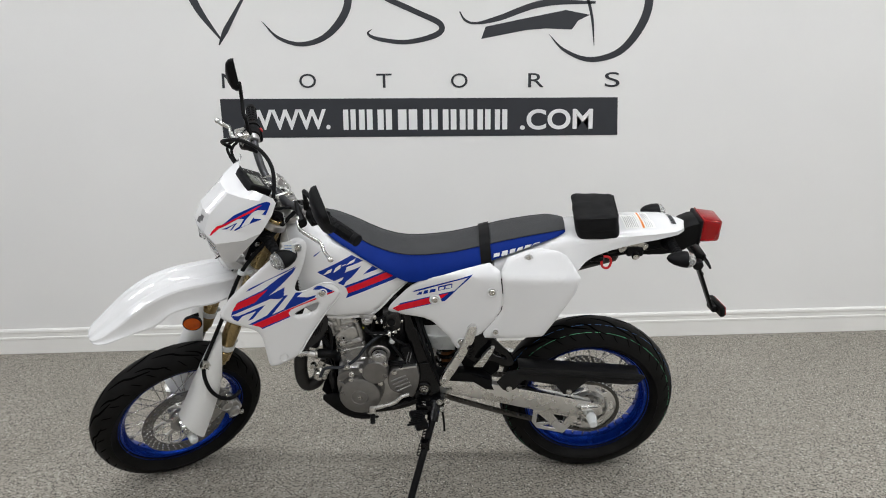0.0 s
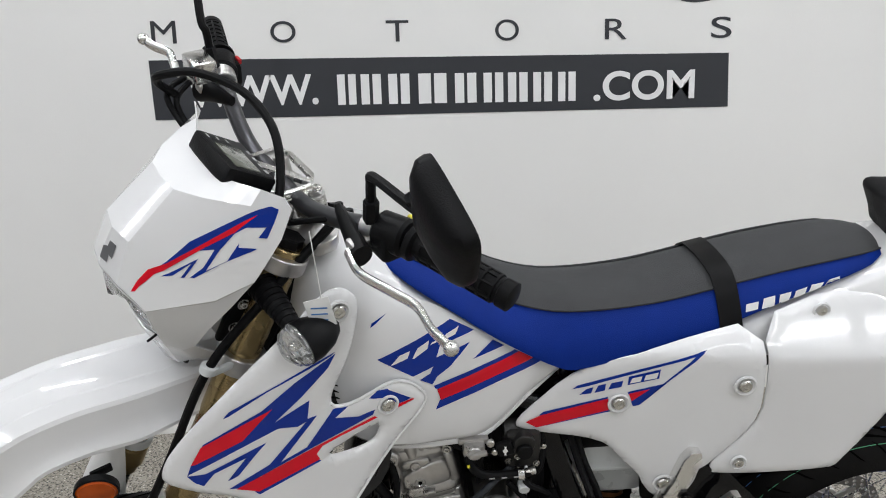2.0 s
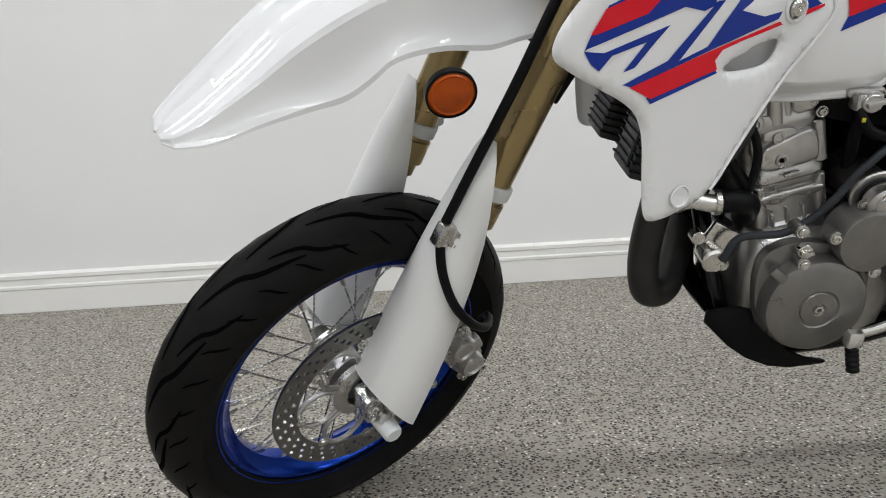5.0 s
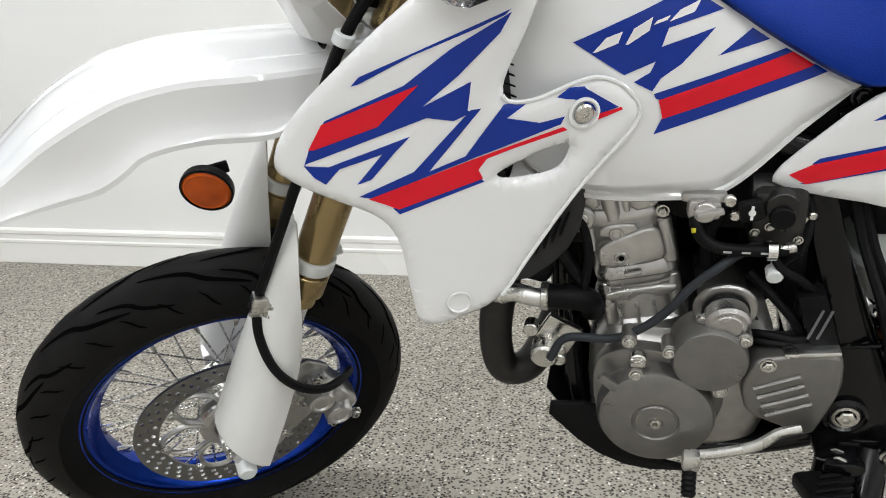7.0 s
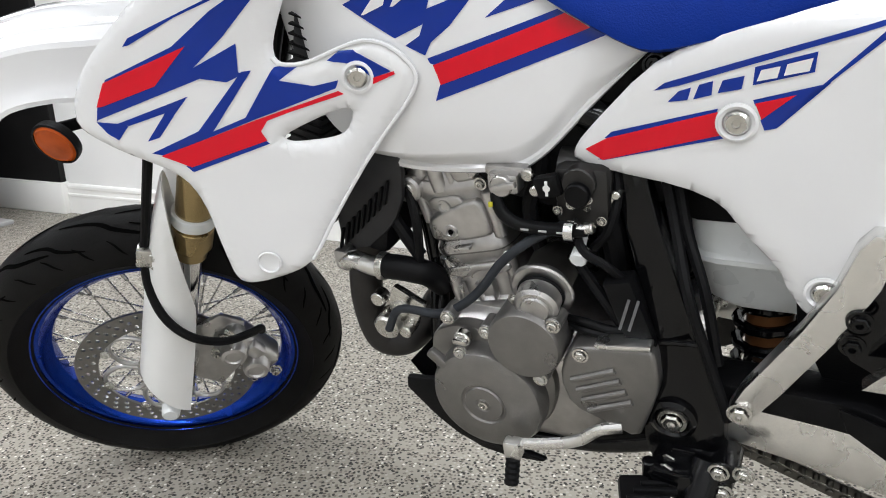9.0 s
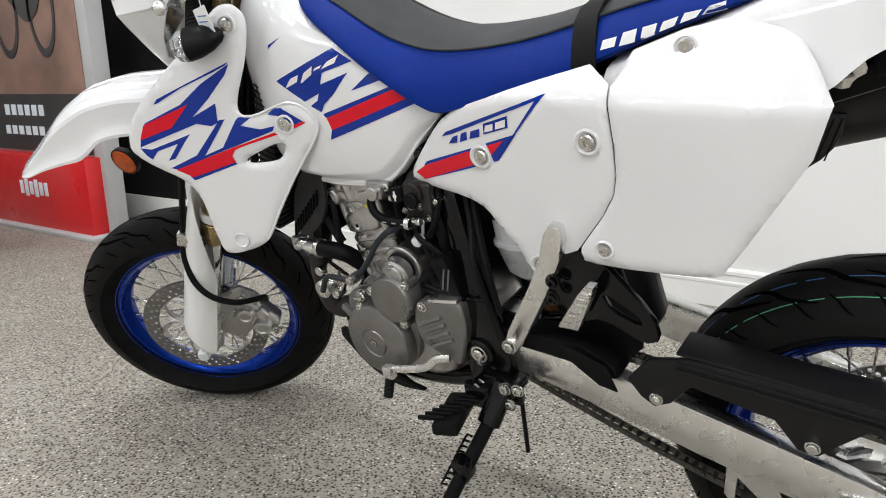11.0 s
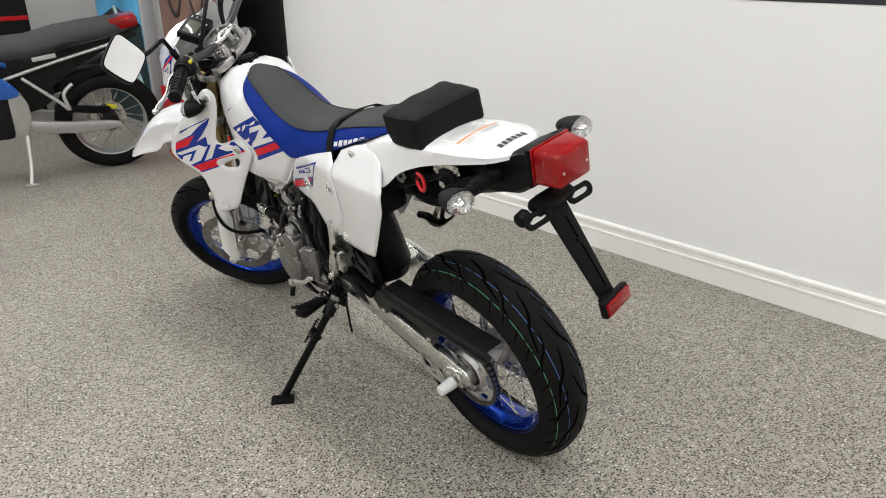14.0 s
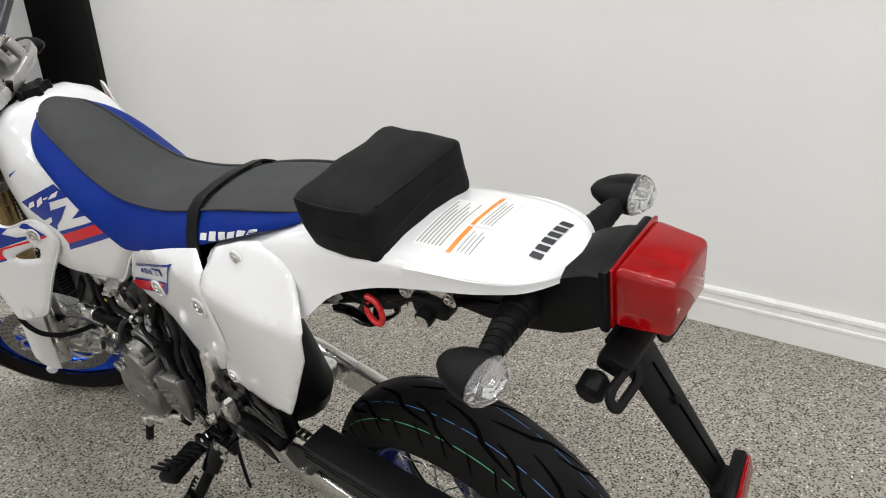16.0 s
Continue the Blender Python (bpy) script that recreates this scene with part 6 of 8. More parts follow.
SPC = round_outline([(-0.714, 0.480), (-0.704, 0.518), (-0.690, 0.529), (-0.613, 0.541), (-0.604, 0.530), (-0.600, 0.490), (-0.612, 0.446), (-0.624, 0.410), (-0.660, 0.424), (-0.702, 0.440)], 1)
spc = ep("sprocket_cover", prism(SPC, -0.142, -0.085, 0.006, 3), COVER, "grey ribbed front sprocket cover")
for k in range(4):
    ep("rib", tube([(-0.698 + 0.006 * k, -0.1425, 0.482 - 0.0135 * k), (-0.648 + 0.006 * k, -0.1425, 0.506 - 0.0135 * k)], 0.0042, 8, 3), COVER, "", spc)
ep("top_ledge", box((-0.640, -0.128, 0.5375), (0.062, 0.030, 0.007), 0.0025, Matrix.Rotation(radians(-8), 4, "Y")), ALU, "", spc)
ep("cover_bolt", bolt_head((-0.686, -0.142, 0.519), (0, -1, 0), 0.0065, 0.006), STEEL, "", spc)

# black steel frame
SPAR = [(-0.674, 0.775), (-0.642, 0.770), (-0.630, 0.720), (-0.608, 0.649), (-0.571, 0.562), (-0.548, 0.501), (-0.533, 0.450), (-0.532, 0.409), (-0.545, 0.372), (-0.575, 0.356), (-0.608, 0.362), (-0.621, 0.396), (-0.622, 0.430), (-0.609, 0.466), (-0.599, 0.492), (-0.607, 0.520), (-0.626, 0.581), (-0.654, 0.674)]
for s, nm in ((-1, ""), (1, "")):
    y0 = -0.128 if s < 0 else 0.148
    sb2 = prism(round_outline(SPAR, 1), y0, y0 + 0.03 * (1 if s < 0 else -1), 0.006)
    for v in sb2.verts:
        v.co.y -= s * 0.24 * max(v.co.z - 0.50, 0)
    fr_ = ep("frame_spar", sb2, BLACKG, "gloss black steel frame spar", angle=40)
ep("pivot_boss", lathe([(0.026, 0), (0.026, 0.006), (0.021, 0.009), (0.018, 0.006), (0, 0.006)], 28, Matrix.Translation((-0.588, -0.128, 0.443)) @ ALONGY), BLACKG, "black swingarm pivot boss")
ep("pivot_bolt", bolt_head((-0.588, -0.134, 0.443), (0, -1, 0), 0.011, 0.008), STEEL, "zinc swingarm pivot bolt")
ep("weld_bead", tube([(-0.606 + 0.006 * k, -0.1205, 0.536 + 0.0012 * (k % 2) + 0.0008 * k) for k in range(8)], 0.003, 6, 2), BLACKG)
ep("frame_downtube", tube([(-1.00, 0.02, 0.98), (-0.975, 0.02, 0.80), (-0.94, 0.02, 0.60), (-0.935, 0.02, 0.52)], 0.022, 14), BLACKG, "gloss black frame downtube")
for s in (-1, 1):
    ep("frame_cradle", tube([(-0.935, 0.02, 0.54), (-0.925, 0.02 + s * 0.05, 0.45), (-0.905, 0.02 + s * 0.085, 0.36), (-0.84, 0.02 + s * 0.095, 0.318), (-0.70, 0.02 + s * 0.10, 0.330), (-0.60, 0.02 + s * 0.11, 0.375), (-0.585, 0.02 + s * 0.115, 0.41)], 0.0145, 12), BLACKG, "gloss black lower frame rail")
    ep("frame_top_rail", tube([(-1.03, 0.02 + s * 0.02, 0.98), (-0.90, 0.02 + s * 0.06, 0.86), (-0.75, 0.02 + s * 0.07, 0.79), (-0.65, 0.02 + s * 0.09, 0.76)], 0.018, 12), BLACKG, "black frame top rail")
    ep("subframe_rail", tube([(-0.64, 0.02 + s * 0.085, 0.80), (-0.40, 0.02 + s * 0.085, 0.865), (-0.15, 0.02 + s * 0.075, 0.915), (0.12, 0.02 + s * 0.06, 0.945)], 0.011, 10), BLACKG, "black subframe rail")
ep("skid_plate", loft([[(x, 0.02 + y, z + 0.012 * abs(y) / 0.09) for y in (-0.10, -0.08, -0.04, 0.04, 0.08, 0.10)] for x, z in ((-0.955, 0.392), (-0.94, 0.37), (-0.89, 0.322), (-0.83, 0.296), (-0.74, 0.292))], False, False), BLACKP, "black plastic skid plate")
ep("skid_plate_wing", prism(round_outline([(-0.965, 0.398), (-0.885, 0.408), (-0.872, 0.37), (-0.80, 0.312), (-0.74, 0.30), (-0.83, 0.292), (-0.895, 0.322)], 1), -0.108, -0.098, 0.003), BLACKP, "black plastic skid plate side")
# black block stands in for the shade below the crankcase
cap_ = ep("under_engine_shade", box((-0.68, 0.02, 0.345), (0.16, 0.17, 0.03), 0.01), BLACKG, "black block added as shade under the engine")

# exhaust header, muffler
HEAD_M = mat("black_exhaust", (0.035, 0.033, 0.032), 0.5, metal=0.5, var=0.15)
ep("exhaust_header", tube([(-0.905, -0.005, 0.628), (-0.955, -0.02, 0.628), (-1.000, -0.035, 0.596), (-1.022, -0.045, 0.53), (-1.030, -0.045, 0.46), (-1.020, -0.040, 0.405), (-0.985, -0.02, 0.40), (-0.955, 0.03, 0.44), (-0.93, 0.08, 0.50), (-0.88, 0.14, 0.53), (-0.76, 0.17, 0.53), (-0.58, 0.175, 0.58), (-0.45, 0.17, 0.66)], 0.0235, 20, 8), HEAD_M, "black exhaust header pipe")
ep("muffler", join(rod((-0.45, 0.165, 0.66), (-0.36, 0.165, 0.715), 0.03, 0.055, n=28), rod((-0.36, 0.165, 0.715), (0.10, 0.165, 0.845), 0.058, n=32, bevel=0.012)), HEAD_M, "black exhaust muffler")
hm = ep("heat_mesh", prism(round_outline([(-0.330, 0.690), (-0.265, 0.676), (-0.187, 0.687), (-0.138, 0.714), (-0.108, 0.748), (-0.100, 0.800), (-0.330, 0.760)], 1), 0.100, 0.110, 0.003), CORE, "black mesh heat shield")
for k in range(20):
    ep("mesh_wire", rod((-0.325 + 0.0105 * k, 0.099, 0.700 + 0.0012 * k), (-0.305 + 0.0105 * k, 0.099, 0.760 + 0.0012 * k), 0.0011, n=5, bevel=0), BLACKP, "", hm)

# radiators, pipes and hoses
for s in (-1, 1):
    r_ = ep("radiator", box((-1.015, 0.02 + s * 0.09, 0.755), (0.045, 0.09, 0.30), 0.006, Matrix.Rotation(radians(18), 4, "Y")), CORE, "black radiator with fine fins")
    for k in range(26):
        ep("fin", box((-1.015 + (k - 12.5) * 0.0034, 0.02 + s * 0.09, 0.755 + (k - 12.5) * 0.0105), (0.050, 0.095, 0.002), 0, Matrix.Rotation(radians(18), 4, "Y")), BLACKP, "", r_)
ep("radiator_end_tank", box((-1.025, -0.100, 0.745), (0.04, 0.014, 0.26), 0.006, Matrix.Rotation(radians(18), 4, "Y")), BLACKP, "black radiator side tank")
ep("radiator_mesh", prism(round_outline([(-1.02, 0.61), (-0.985, 0.70), (-0.905, 0.77), (-0.905, 0.68), (-0.93, 0.63), (-0.985, 0.585)], 1), -0.096, -0.086, 0.003), CORE, "black radiator guard mesh")
for k in range(9):
    ep("guard_slat", box((-1.008 + 0.010 * k, -0.100, 0.606 + 0.009 * k), (0.003, 0.006, 0.034), 0.001, Matrix.Rotation(radians(18), 4, "Y")), BLACKP)
wp = ep("water_pipe", tube([(-1.010, -0.100, 0.572), (-0.99, -0.105, 0.580), (-0.965, -0.105, 0.574), (-0.945, -0.10, 0.572)], 0.0125, 16, 6), ALU, "aluminium coolant pipe")
ep("pipe_flange", box((-1.012, -0.095, 0.578), (0.02, 0.03, 0.03), 0.006), CAST, "", wp)
ep("radiator_hose", tube([(-0.955, -0.10, 0.573), (-0.925, -0.098, 0.572), (-0.90, -0.085, 0.56), (-0.895, -0.06, 0.53)], 0.0165, 14, 6), SOFTBLK, "black radiator hose")
ep("hose_clamp", rod((-0.958, -0.1, 0.573), (-0.948, -0.1, 0.573), 0.0185, n=20), STEEL, "steel hose clamp")
ep("upper_hose", tube([(-0.985, -0.06, 0.67), (-0.955, -0.075, 0.66), (-0.93, -0.08, 0.62), (-0.905, -0.085, 0.585)], 0.009, 10), SOFTBLK, "thin black coolant hose")
av = ep("air_valve", rod((-0.953, -0.085, 0.495), (-0.953, -0.125, 0.492), 0.018, n=24, bevel=0.003), STEEL, "zinc plated air valve")
ep("valve_bracket", join(box((-0.938, -0.092, 0.508), (0.05, 0.012, 0.05), 0.004, Matrix.Rotation(radians(30), 4, "Y")), rod((-0.972, -0.085, 0.52), (-0.972, -0.105, 0.52), 0.01), rod((-0.935, -0.085, 0.478), (-0.935, -0.11, 0.478), 0.009)), STEEL, "", av)
ep("vacuum_hose", tube([(-0.945, -0.128, 0.495), (-0.924, -0.125, 0.528), (-0.869, -0.128, 0.533), (-0.834, -0.128, 0.551), (-0.804, -0.128, 0.58), (-0.78, -0.126, 0.613), (-0.753, -0.122, 0.638), (-0.733, -0.11, 0.648), (-0.70, -0.09, 0.66)], 0.0055, 12, 6), mat("grey_rubber", (0.026, 0.029, 0.034), 0.5, spec=0.2), "grey rubber vacuum hose")
ep("fuel_hose", tube([(-0.781, -0.105, 0.700), (-0.779, -0.113, 0.686), (-0.769, -0.117, 0.671), (-0.745, -0.118, 0.662), (-0.698, -0.118, 0.662), (-0.680, -0.118, 0.664)], 0.0072, 12, 6), SOFTBLK, "black fuel hose with printed marks")
for k in range(3):
    ep("hose_print", box((-0.745 + 0.02 * k, -0.1265, 0.6625), (0.009, 0.001, 0.002), 0), GREYP)
ep("hose_end", rod((-0.690, -0.118, 0.663), (-0.672, -0.118, 0.668), 0.0065), STEEL, "zinc hose fitting")
ep("spring_clip", lathe([(0.010, -0.005), (0.0115, -0.005), (0.0115, 0.005), (0.010, 0.005)], 16, Matrix.Translation((-0.697, -0.118, 0.662)) @ Matrix.Rotation(radians(90), 4, "Y")), CHROME)
pet = ep("fuel_tap", join(box((-0.772, -0.100, 0.706), (0.036, 0.024, 0.024), 0.005), box((-0.772, -0.092, 0.716), (0.050, 0.016, 0.012), 0.004), rod((-0.772, -0.108, 0.706), (-0.772, -0.118, 0.706), 0.0125, n=24), box((-0.767, -0.121, 0.708), (0.030, 0.008, 0.007), 0.002, Matrix.Rotation(radians(-14), 4, "Y"))), CAST, "cast fuel tap with a lever")
ep("yellow_mark", box((-0.783, -0.1225, 0.687), (0.005, 0.003, 0.006), 0.001), YELLOW, "", pet)
carb = ep("carburettor", join(rod((-0.72, -0.06, 0.70), (-0.66, -0.06, 0.70), 0.034), box((-0.69, -0.075, 0.69), (0.06, 0.05, 0.07), 0.01), rod((-0.69, -0.09, 0.71), (-0.69, -0.108, 0.71), 0.018)), mat("black_cast_metal", (0.035, 0.034, 0.033), 0.4, metal=0.6, var=0.2), "dark cast carburettor among hoses")
ep("carb_cap", lathe([(0, 0.010), (0.012, 0.010), (0.0135, 0.008), (0.0135, 0.0)], 24, Matrix.Translation((-0.690, -0.106, 0.700)) @ ALONGY), BLACKP, "", carb)
sen = ep("throttle_sensor", box((-0.722, -0.106, 0.706), (0.028, 0.014, 0.026), 0.005, Matrix.Rotation(radians(-15), 4, "Y")), BLACKP, "", carb)
ep("sensor_mark", join(rod((-0.722, -0.1132, 0.706), (-0.722, -0.1138, 0.706), 0.004, n=14), box((-0.722, -0.1135, 0.706), (0.003, 0.001, 0.017), 0)), PAPER, "", carb)
ep("sensor_ear", join(rod((-0.745, -0.100, 0.716), (-0.745, -0.108, 0.716), 0.007, n=16), rod((-0.738, -0.100, 0.698), (-0.738, -0.108, 0.698), 0.006, n=16)), STEEL, "", carb)
for x, z in ((-0.728, 0.706), (-0.700, 0.684), (-0.682, 0.692), (-0.715, 0.676), (-0.668, 0.668)):
    ep("screw", bolt_head((x, -0.102, z), (0, -1, 0), 0.0038, 0.005), STEEL, "", carb)
ep("idle_knob", join(rod((-0.690, -0.105, 0.632), (-0.690, -0.122, 0.628), 0.0095, n=10), rod((-0.690, -0.10, 0.634), (-0.684, -0.10, 0.66), 0.003, n=8)), NATURAL, "pale plastic idle adjuster knob")
for pts, r, lb in (([(-0.672, -0.06, 0.75), (-0.656, -0.080, 0.70), (-0.660, -0.098, 0.66), (-0.680, -0.096, 0.63)], 0.0055, "black wiring loom"), ([(-0.71, -0.08, 0.61), (-0.68, -0.10, 0.585), (-0.66, -0.11, 0.565), (-0.645, -0.11, 0.54)], 0.006, "black wire"), ([(-0.715, -0.10, 0.535), (-0.69, -0.115, 0.545), (-0.655, -0.118, 0.542), (-0.62, -0.115, 0.548)], 0.005, "black wire"), ([(-0.715, -0.10, 0.53), (-0.69, -0.118, 0.536), (-0.65, -0.12, 0.534), (-0.615, -0.118, 0.538)], 0.005, "black wire"), ([(-0.618, -0.060, 0.74), (-0.596, -0.088, 0.66), (-0.575, -0.125, 0.60), (-0.55, -0.13, 0.52), (-0.53, -0.135, 0.46)], 0.006, "black cable behind the frame spar"), ([(-0.605, -0.055, 0.74), (-0.586, -0.084, 0.66), (-0.562, -0.11, 0.60), (-0.545, -0.12, 0.52)], 0.006, "black cable behind the frame spar"), ([(-0.74, -0.06, 0.76), (-0.745, -0.07, 0.70), (-0.76, -0.07, 0.66), (-0.755, -0.06, 0.60)], 0.009, "black hose"), ([(-0.93, -0.05, 0.74), (-0.92, -0.07, 0.70), (-0.90, -0.09, 0.64), (-0.905, -0.09, 0.58)], 0.006, "black spark plug lead")):
    ep("cable", tube(pts, r, 8, 6), SOFTBLK, lb)
cdi = ep("electronics_box", prism([(-0.664, 0.606), (-0.634, 0.613), (-0.606, 0.534), (-0.636, 0.527)], -0.128, -0.10, 0.003), BLACKP, "black electronics box with faint print")
for k in range(2):
    ep("print_bar", box((-0.640 + 0.010 * k, -0.1286, 0.572), (0.003, 0.0008, 0.042), 0, Matrix.Rotation(radians(15), 4, "Y")), GREYINK, "", cdi)

# dark things between the cylinder and the frame
ep("intake_boot", tube([(-0.80, 0.03, 0.69), (-0.73, 0.03, 0.70), (-0.66, 0.03, 0.71), (-0.58, 0.03, 0.73)], 0.042, 16, 4), SOFTBLK, "black rubber intake boot")
ep("ignition_coil", box((-0.80, 0.04, 0.765), (0.20, 0.10, 0.05), 0.012), BLACKP, "black ignition coil under the tank")
ep("fan_shroud", box((-0.945, 0.01, 0.70), (0.05, 0.21, 0.23), 0.012, Matrix.Rotation(radians(14), 4, "Y")), BLACKP, "black plastic radiator fan shroud")
for lx, ly in ((-0.66, -0.05), (-0.64, -0.03)):
    ep("wiring_loom", tube([(lx, ly, 0.76), (lx - 0.02, ly - 0.02, 0.70), (lx - 0.003, ly - 0.03, 0.64), (lx, ly - 0.012, 0.555)], 0.0135, 10), SOFTBLK, "taped black wiring loom")
ep("battery_case", box((-0.655, 0.07, 0.63), (0.12, 0.10, 0.20), 0.012), BLACKP, "black plastic inner case")
ep("starter_cable", tube([(-0.70, -0.10, 0.665), (-0.685, -0.118, 0.64), (-0.66, -0.12, 0.625), (-0.64, -0.11, 0.60)], 0.005, 8), SOFTBLK, "black starter cable")
ep("carb_linkage", join(box((-0.672, -0.088, 0.690), (0.03, 0.006, 0.014), 0.002, Matrix.Rotation(radians(25), 4, "Y")), rod((-0.684, -0.085, 0.680), (-0.684, -0.100, 0.680), 0.006), rod((-0.655, -0.08, 0.694), (-0.655, -0.096, 0.694), 0.005)), STEEL, "zinc throttle linkage")

# added plate, keeps the view past the cylinder dark
ep("far_side_backing", prism(round_outline([(-0.965, 0.50), (-0.945, 0.76), (-0.80, 0.80), (-0.60, 0.78), (-0.585, 0.50), (-0.70, 0.36), (-0.88, 0.36)], 1), 0.128, 0.142, 0.004), BLACKP, "black backing plate added to darken the space behind the engine")

# airbox, coolant bottle, shock, mud flap
ep("airbox", box((-0.48, 0.02, 0.735), (0.24, 0.17, 0.17), 0.02), BLACKP, "black plastic airbox")
ep("mud_flap", loft([[(x - 0.05 * (abs(y + 0.022) / 0.066) ** 2.2, 0.02 + y, z) for y in (-0.088, -0.078, -0.064, -0.046, -0.022, 0.002, 0.02, 0.034, 0.044)] for x, z in ((-0.43, 0.80), (-0.385, 0.72), (-0.35, 0.64), (-0.332, 0.57), (-0.318, 0.50), (-0.34, 0.46))], False, False), BLACKP, "black plastic inner mud flap")
ep("mud_flap_side", prism(round_outline([(-0.50, 0.78), (-0.39, 0.74), (-0.345, 0.60), (-0.315, 0.49), (-0.36, 0.45), (-0.47, 0.50)], 1), -0.080, -0.072, 0.002), BLACKP, "black inner fender side")
ep("coolant_bottle", block([(-0.505, 0.548, 0.05, 0.07), (-0.51, 0.56, 0.062, 0.078), (-0.515, 0.605, 0.074, 0.082), (-0.515, 0.608, 0.077, 0.085), (-0.515, 0.614, 0.077, 0.085), (-0.515, 0.618, 0.073, 0.081), (-0.525, 0.66, 0.07, 0.075)], power=5), NATURAL, "translucent white coolant bottle", angle=40)
ep("shock_spring", tube([(-0.505 + 0.02 * 0.0 + 0.036 * math.cos(2 * math.pi * k / 12), 0.0 + 0.036 * math.sin(2 * math.pi * k / 12), 0.40 + 0.0024 * k) for k in range(72)], 0.0065, 8, 1), BLACKG, "black shock spring coils")
ep("shock_body", rod((-0.505, 0.0, 0.39), (-0.505, 0.0, 0.58), 0.026), COPPER, "brown shock absorber body")
ep("chain_slider", prism(round_outline([(-0.60, 0.49), (-0.42, 0.497), (-0.36, 0.47), (-0.345, 0.44), (-0.40, 0.455), (-0.60, 0.47)], 1), -0.118, -0.07, 0.004), BLACKP, "black chain slider on the swingarm")
ep("swingarm_sticker", prism([(-0.43, 0.498), (-0.36, 0.474), (-0.345, 0.432), (-0.375, 0.437), (-0.42, 0.470)], -0.131, -0.128, 0.001), BLACKP, "black chafe guard on the swingarm")

# aluminium strut, passenger pegs, rider peg, shifter, side stand
ep("subframe_strut", prism(round_outline([(-0.536, 0.478), (-0.520, 0.464), (-0.502, 0.474), (-0.415, 0.63), (-0.40, 0.70), (-0.43, 0.70), (-0.452, 0.625)], 1), -0.142, -0.118, 0.004), ALU, "brushed aluminium subframe strut")
ep("strut_bolt", bolt_head((-0.519, -0.142, 0.479), (0, -1, 0), 0.009, 0.008), STEEL, "zinc strut bolt")
pp = ep("passenger_peg", loft([[Vector((-0.400, -0.150, 0.548)).lerp(Vector((-0.352, -0.165, 0.632)), q) + Vector((a * w, b * 0.008, 0)) for a, b in ((-1, -1), (1, -1), (1, 1), (-1, 1))] for q, w in ((0, 0.016), (0.15, 0.015), (0.8, 0.010), (1, 0.006))]), ALU, "folded polished passenger footpeg")
for k in range(6):
    ep("peg_groove", box(Vector((-0.393, -0.159, 0.562)).lerp(Vector((-0.36, -0.173, 0.615)), k / 5), (0.016, 0.004, 0.004), 0.001), STEEL, "", pp)
brk = ep("peg_bracket", prism(round_outline([(-0.445, 0.62), (-0.40, 0.66), (-0.36, 0.655), (-0.285, 0.575), (-0.275, 0.535), (-0.30, 0.525), (-0.36, 0.555), (-0.40, 0.54), (-0.435, 0.56)], 1), -0.128, -0.116, 0.003, hole=[round_outline([(-0.36, 0.60), (-0.305, 0.57), (-0.30, 0.553), (-0.345, 0.57)], 1)]), BLACKG, "black passenger peg bracket")
for x, z in ((-0.425, 0.612), (-0.428, 0.585)):
    ep("bracket_bolt", bolt_head((x, -0.142, z), (0, -1, 0), 0.008, 0.008), BLACKG, "", brk)
ep("peg_bracket", prism(round_outline([(-0.420, 0.588), (-0.381, 0.594), (-0.356, 0.594), (-0.339, 0.584), (-0.309, 0.589), (-0.297, 0.602), (-0.282, 0.643), (-0.262, 0.660), (-0.215, 0.647), (-0.223, 0.622), (-0.307, 0.560), (-0.357, 0.551), (-0.381, 0.570), (-0.425, 0.562)], 1), 0.153, 0.164, 0.003, hole=[round_outline([(-0.263, 0.639), (-0.232, 0.638), (-0.231, 0.625), (-0.280, 0.594), (-0.289, 0.600)], 1)]), BLACKG, "black passenger peg bracket with an open loop")
rpg = ep("passenger_peg", loft([[Vector((-0.350, 0.178, 0.578)).lerp(Vector((-0.305, 0.180, 0.646)), q) + Vector((a * w, b * 0.009, 0)) for a, b in ((-1, -1), (1, -1), (1, 1), (-1, 1))] for q, w in ((0, 0.011), (0.85, 0.010), (1, 0.007))]), ALU, "folded polished passenger footpeg")
for k in range(9):
    q = 0.08 + 0.095 * k
    ep("tread", box(Vector((-0.350, 0.168, 0.578)).lerp(Vector((-0.305, 0.170, 0.646)), q), (0.019, 0.003, 0.0025), 0.0006, Matrix.Rotation(radians(-30), 4, "Y")), ALU, "", rpg)
peg = ep("rider_peg", box((-0.606, -0.205, 0.366), (0.045, 0.105, 0.022), 0.006, Matrix.Rotation(radians(18), 4, "Z") @ Matrix.Rotation(radians(-6), 4, "X")), SOFTBLK, "black rubber rider footpeg")
for k in range(7):
    ep("peg_rib", box((-0.606 + 0.0045 * (k - 3), -0.205 + 0.0135 * (k - 3), 0.378 - 0.0014 * (k - 3)), (0.047, 0.006, 0.008), 0.002, Matrix.Rotation(radians(18), 4, "Z")), SOFTBLK, "", peg)
ep("peg_bracket_steel", join(box((-0.585, -0.145, 0.372), (0.05, 0.04, 0.04), 0.008), rod((-0.61, -0.15, 0.352), (-0.61, -0.15, 0.392), 0.008)), BLACKG, "", peg)
ep("peg_spring", tube([(-0.59 + 0.009 * math.cos(k * 0.9), -0.158 + 0.002 * k, 0.385 + 0.009 * math.sin(k * 0.9)) for k in range(16)], 0.0022, 6, 1), STEEL, "", peg)
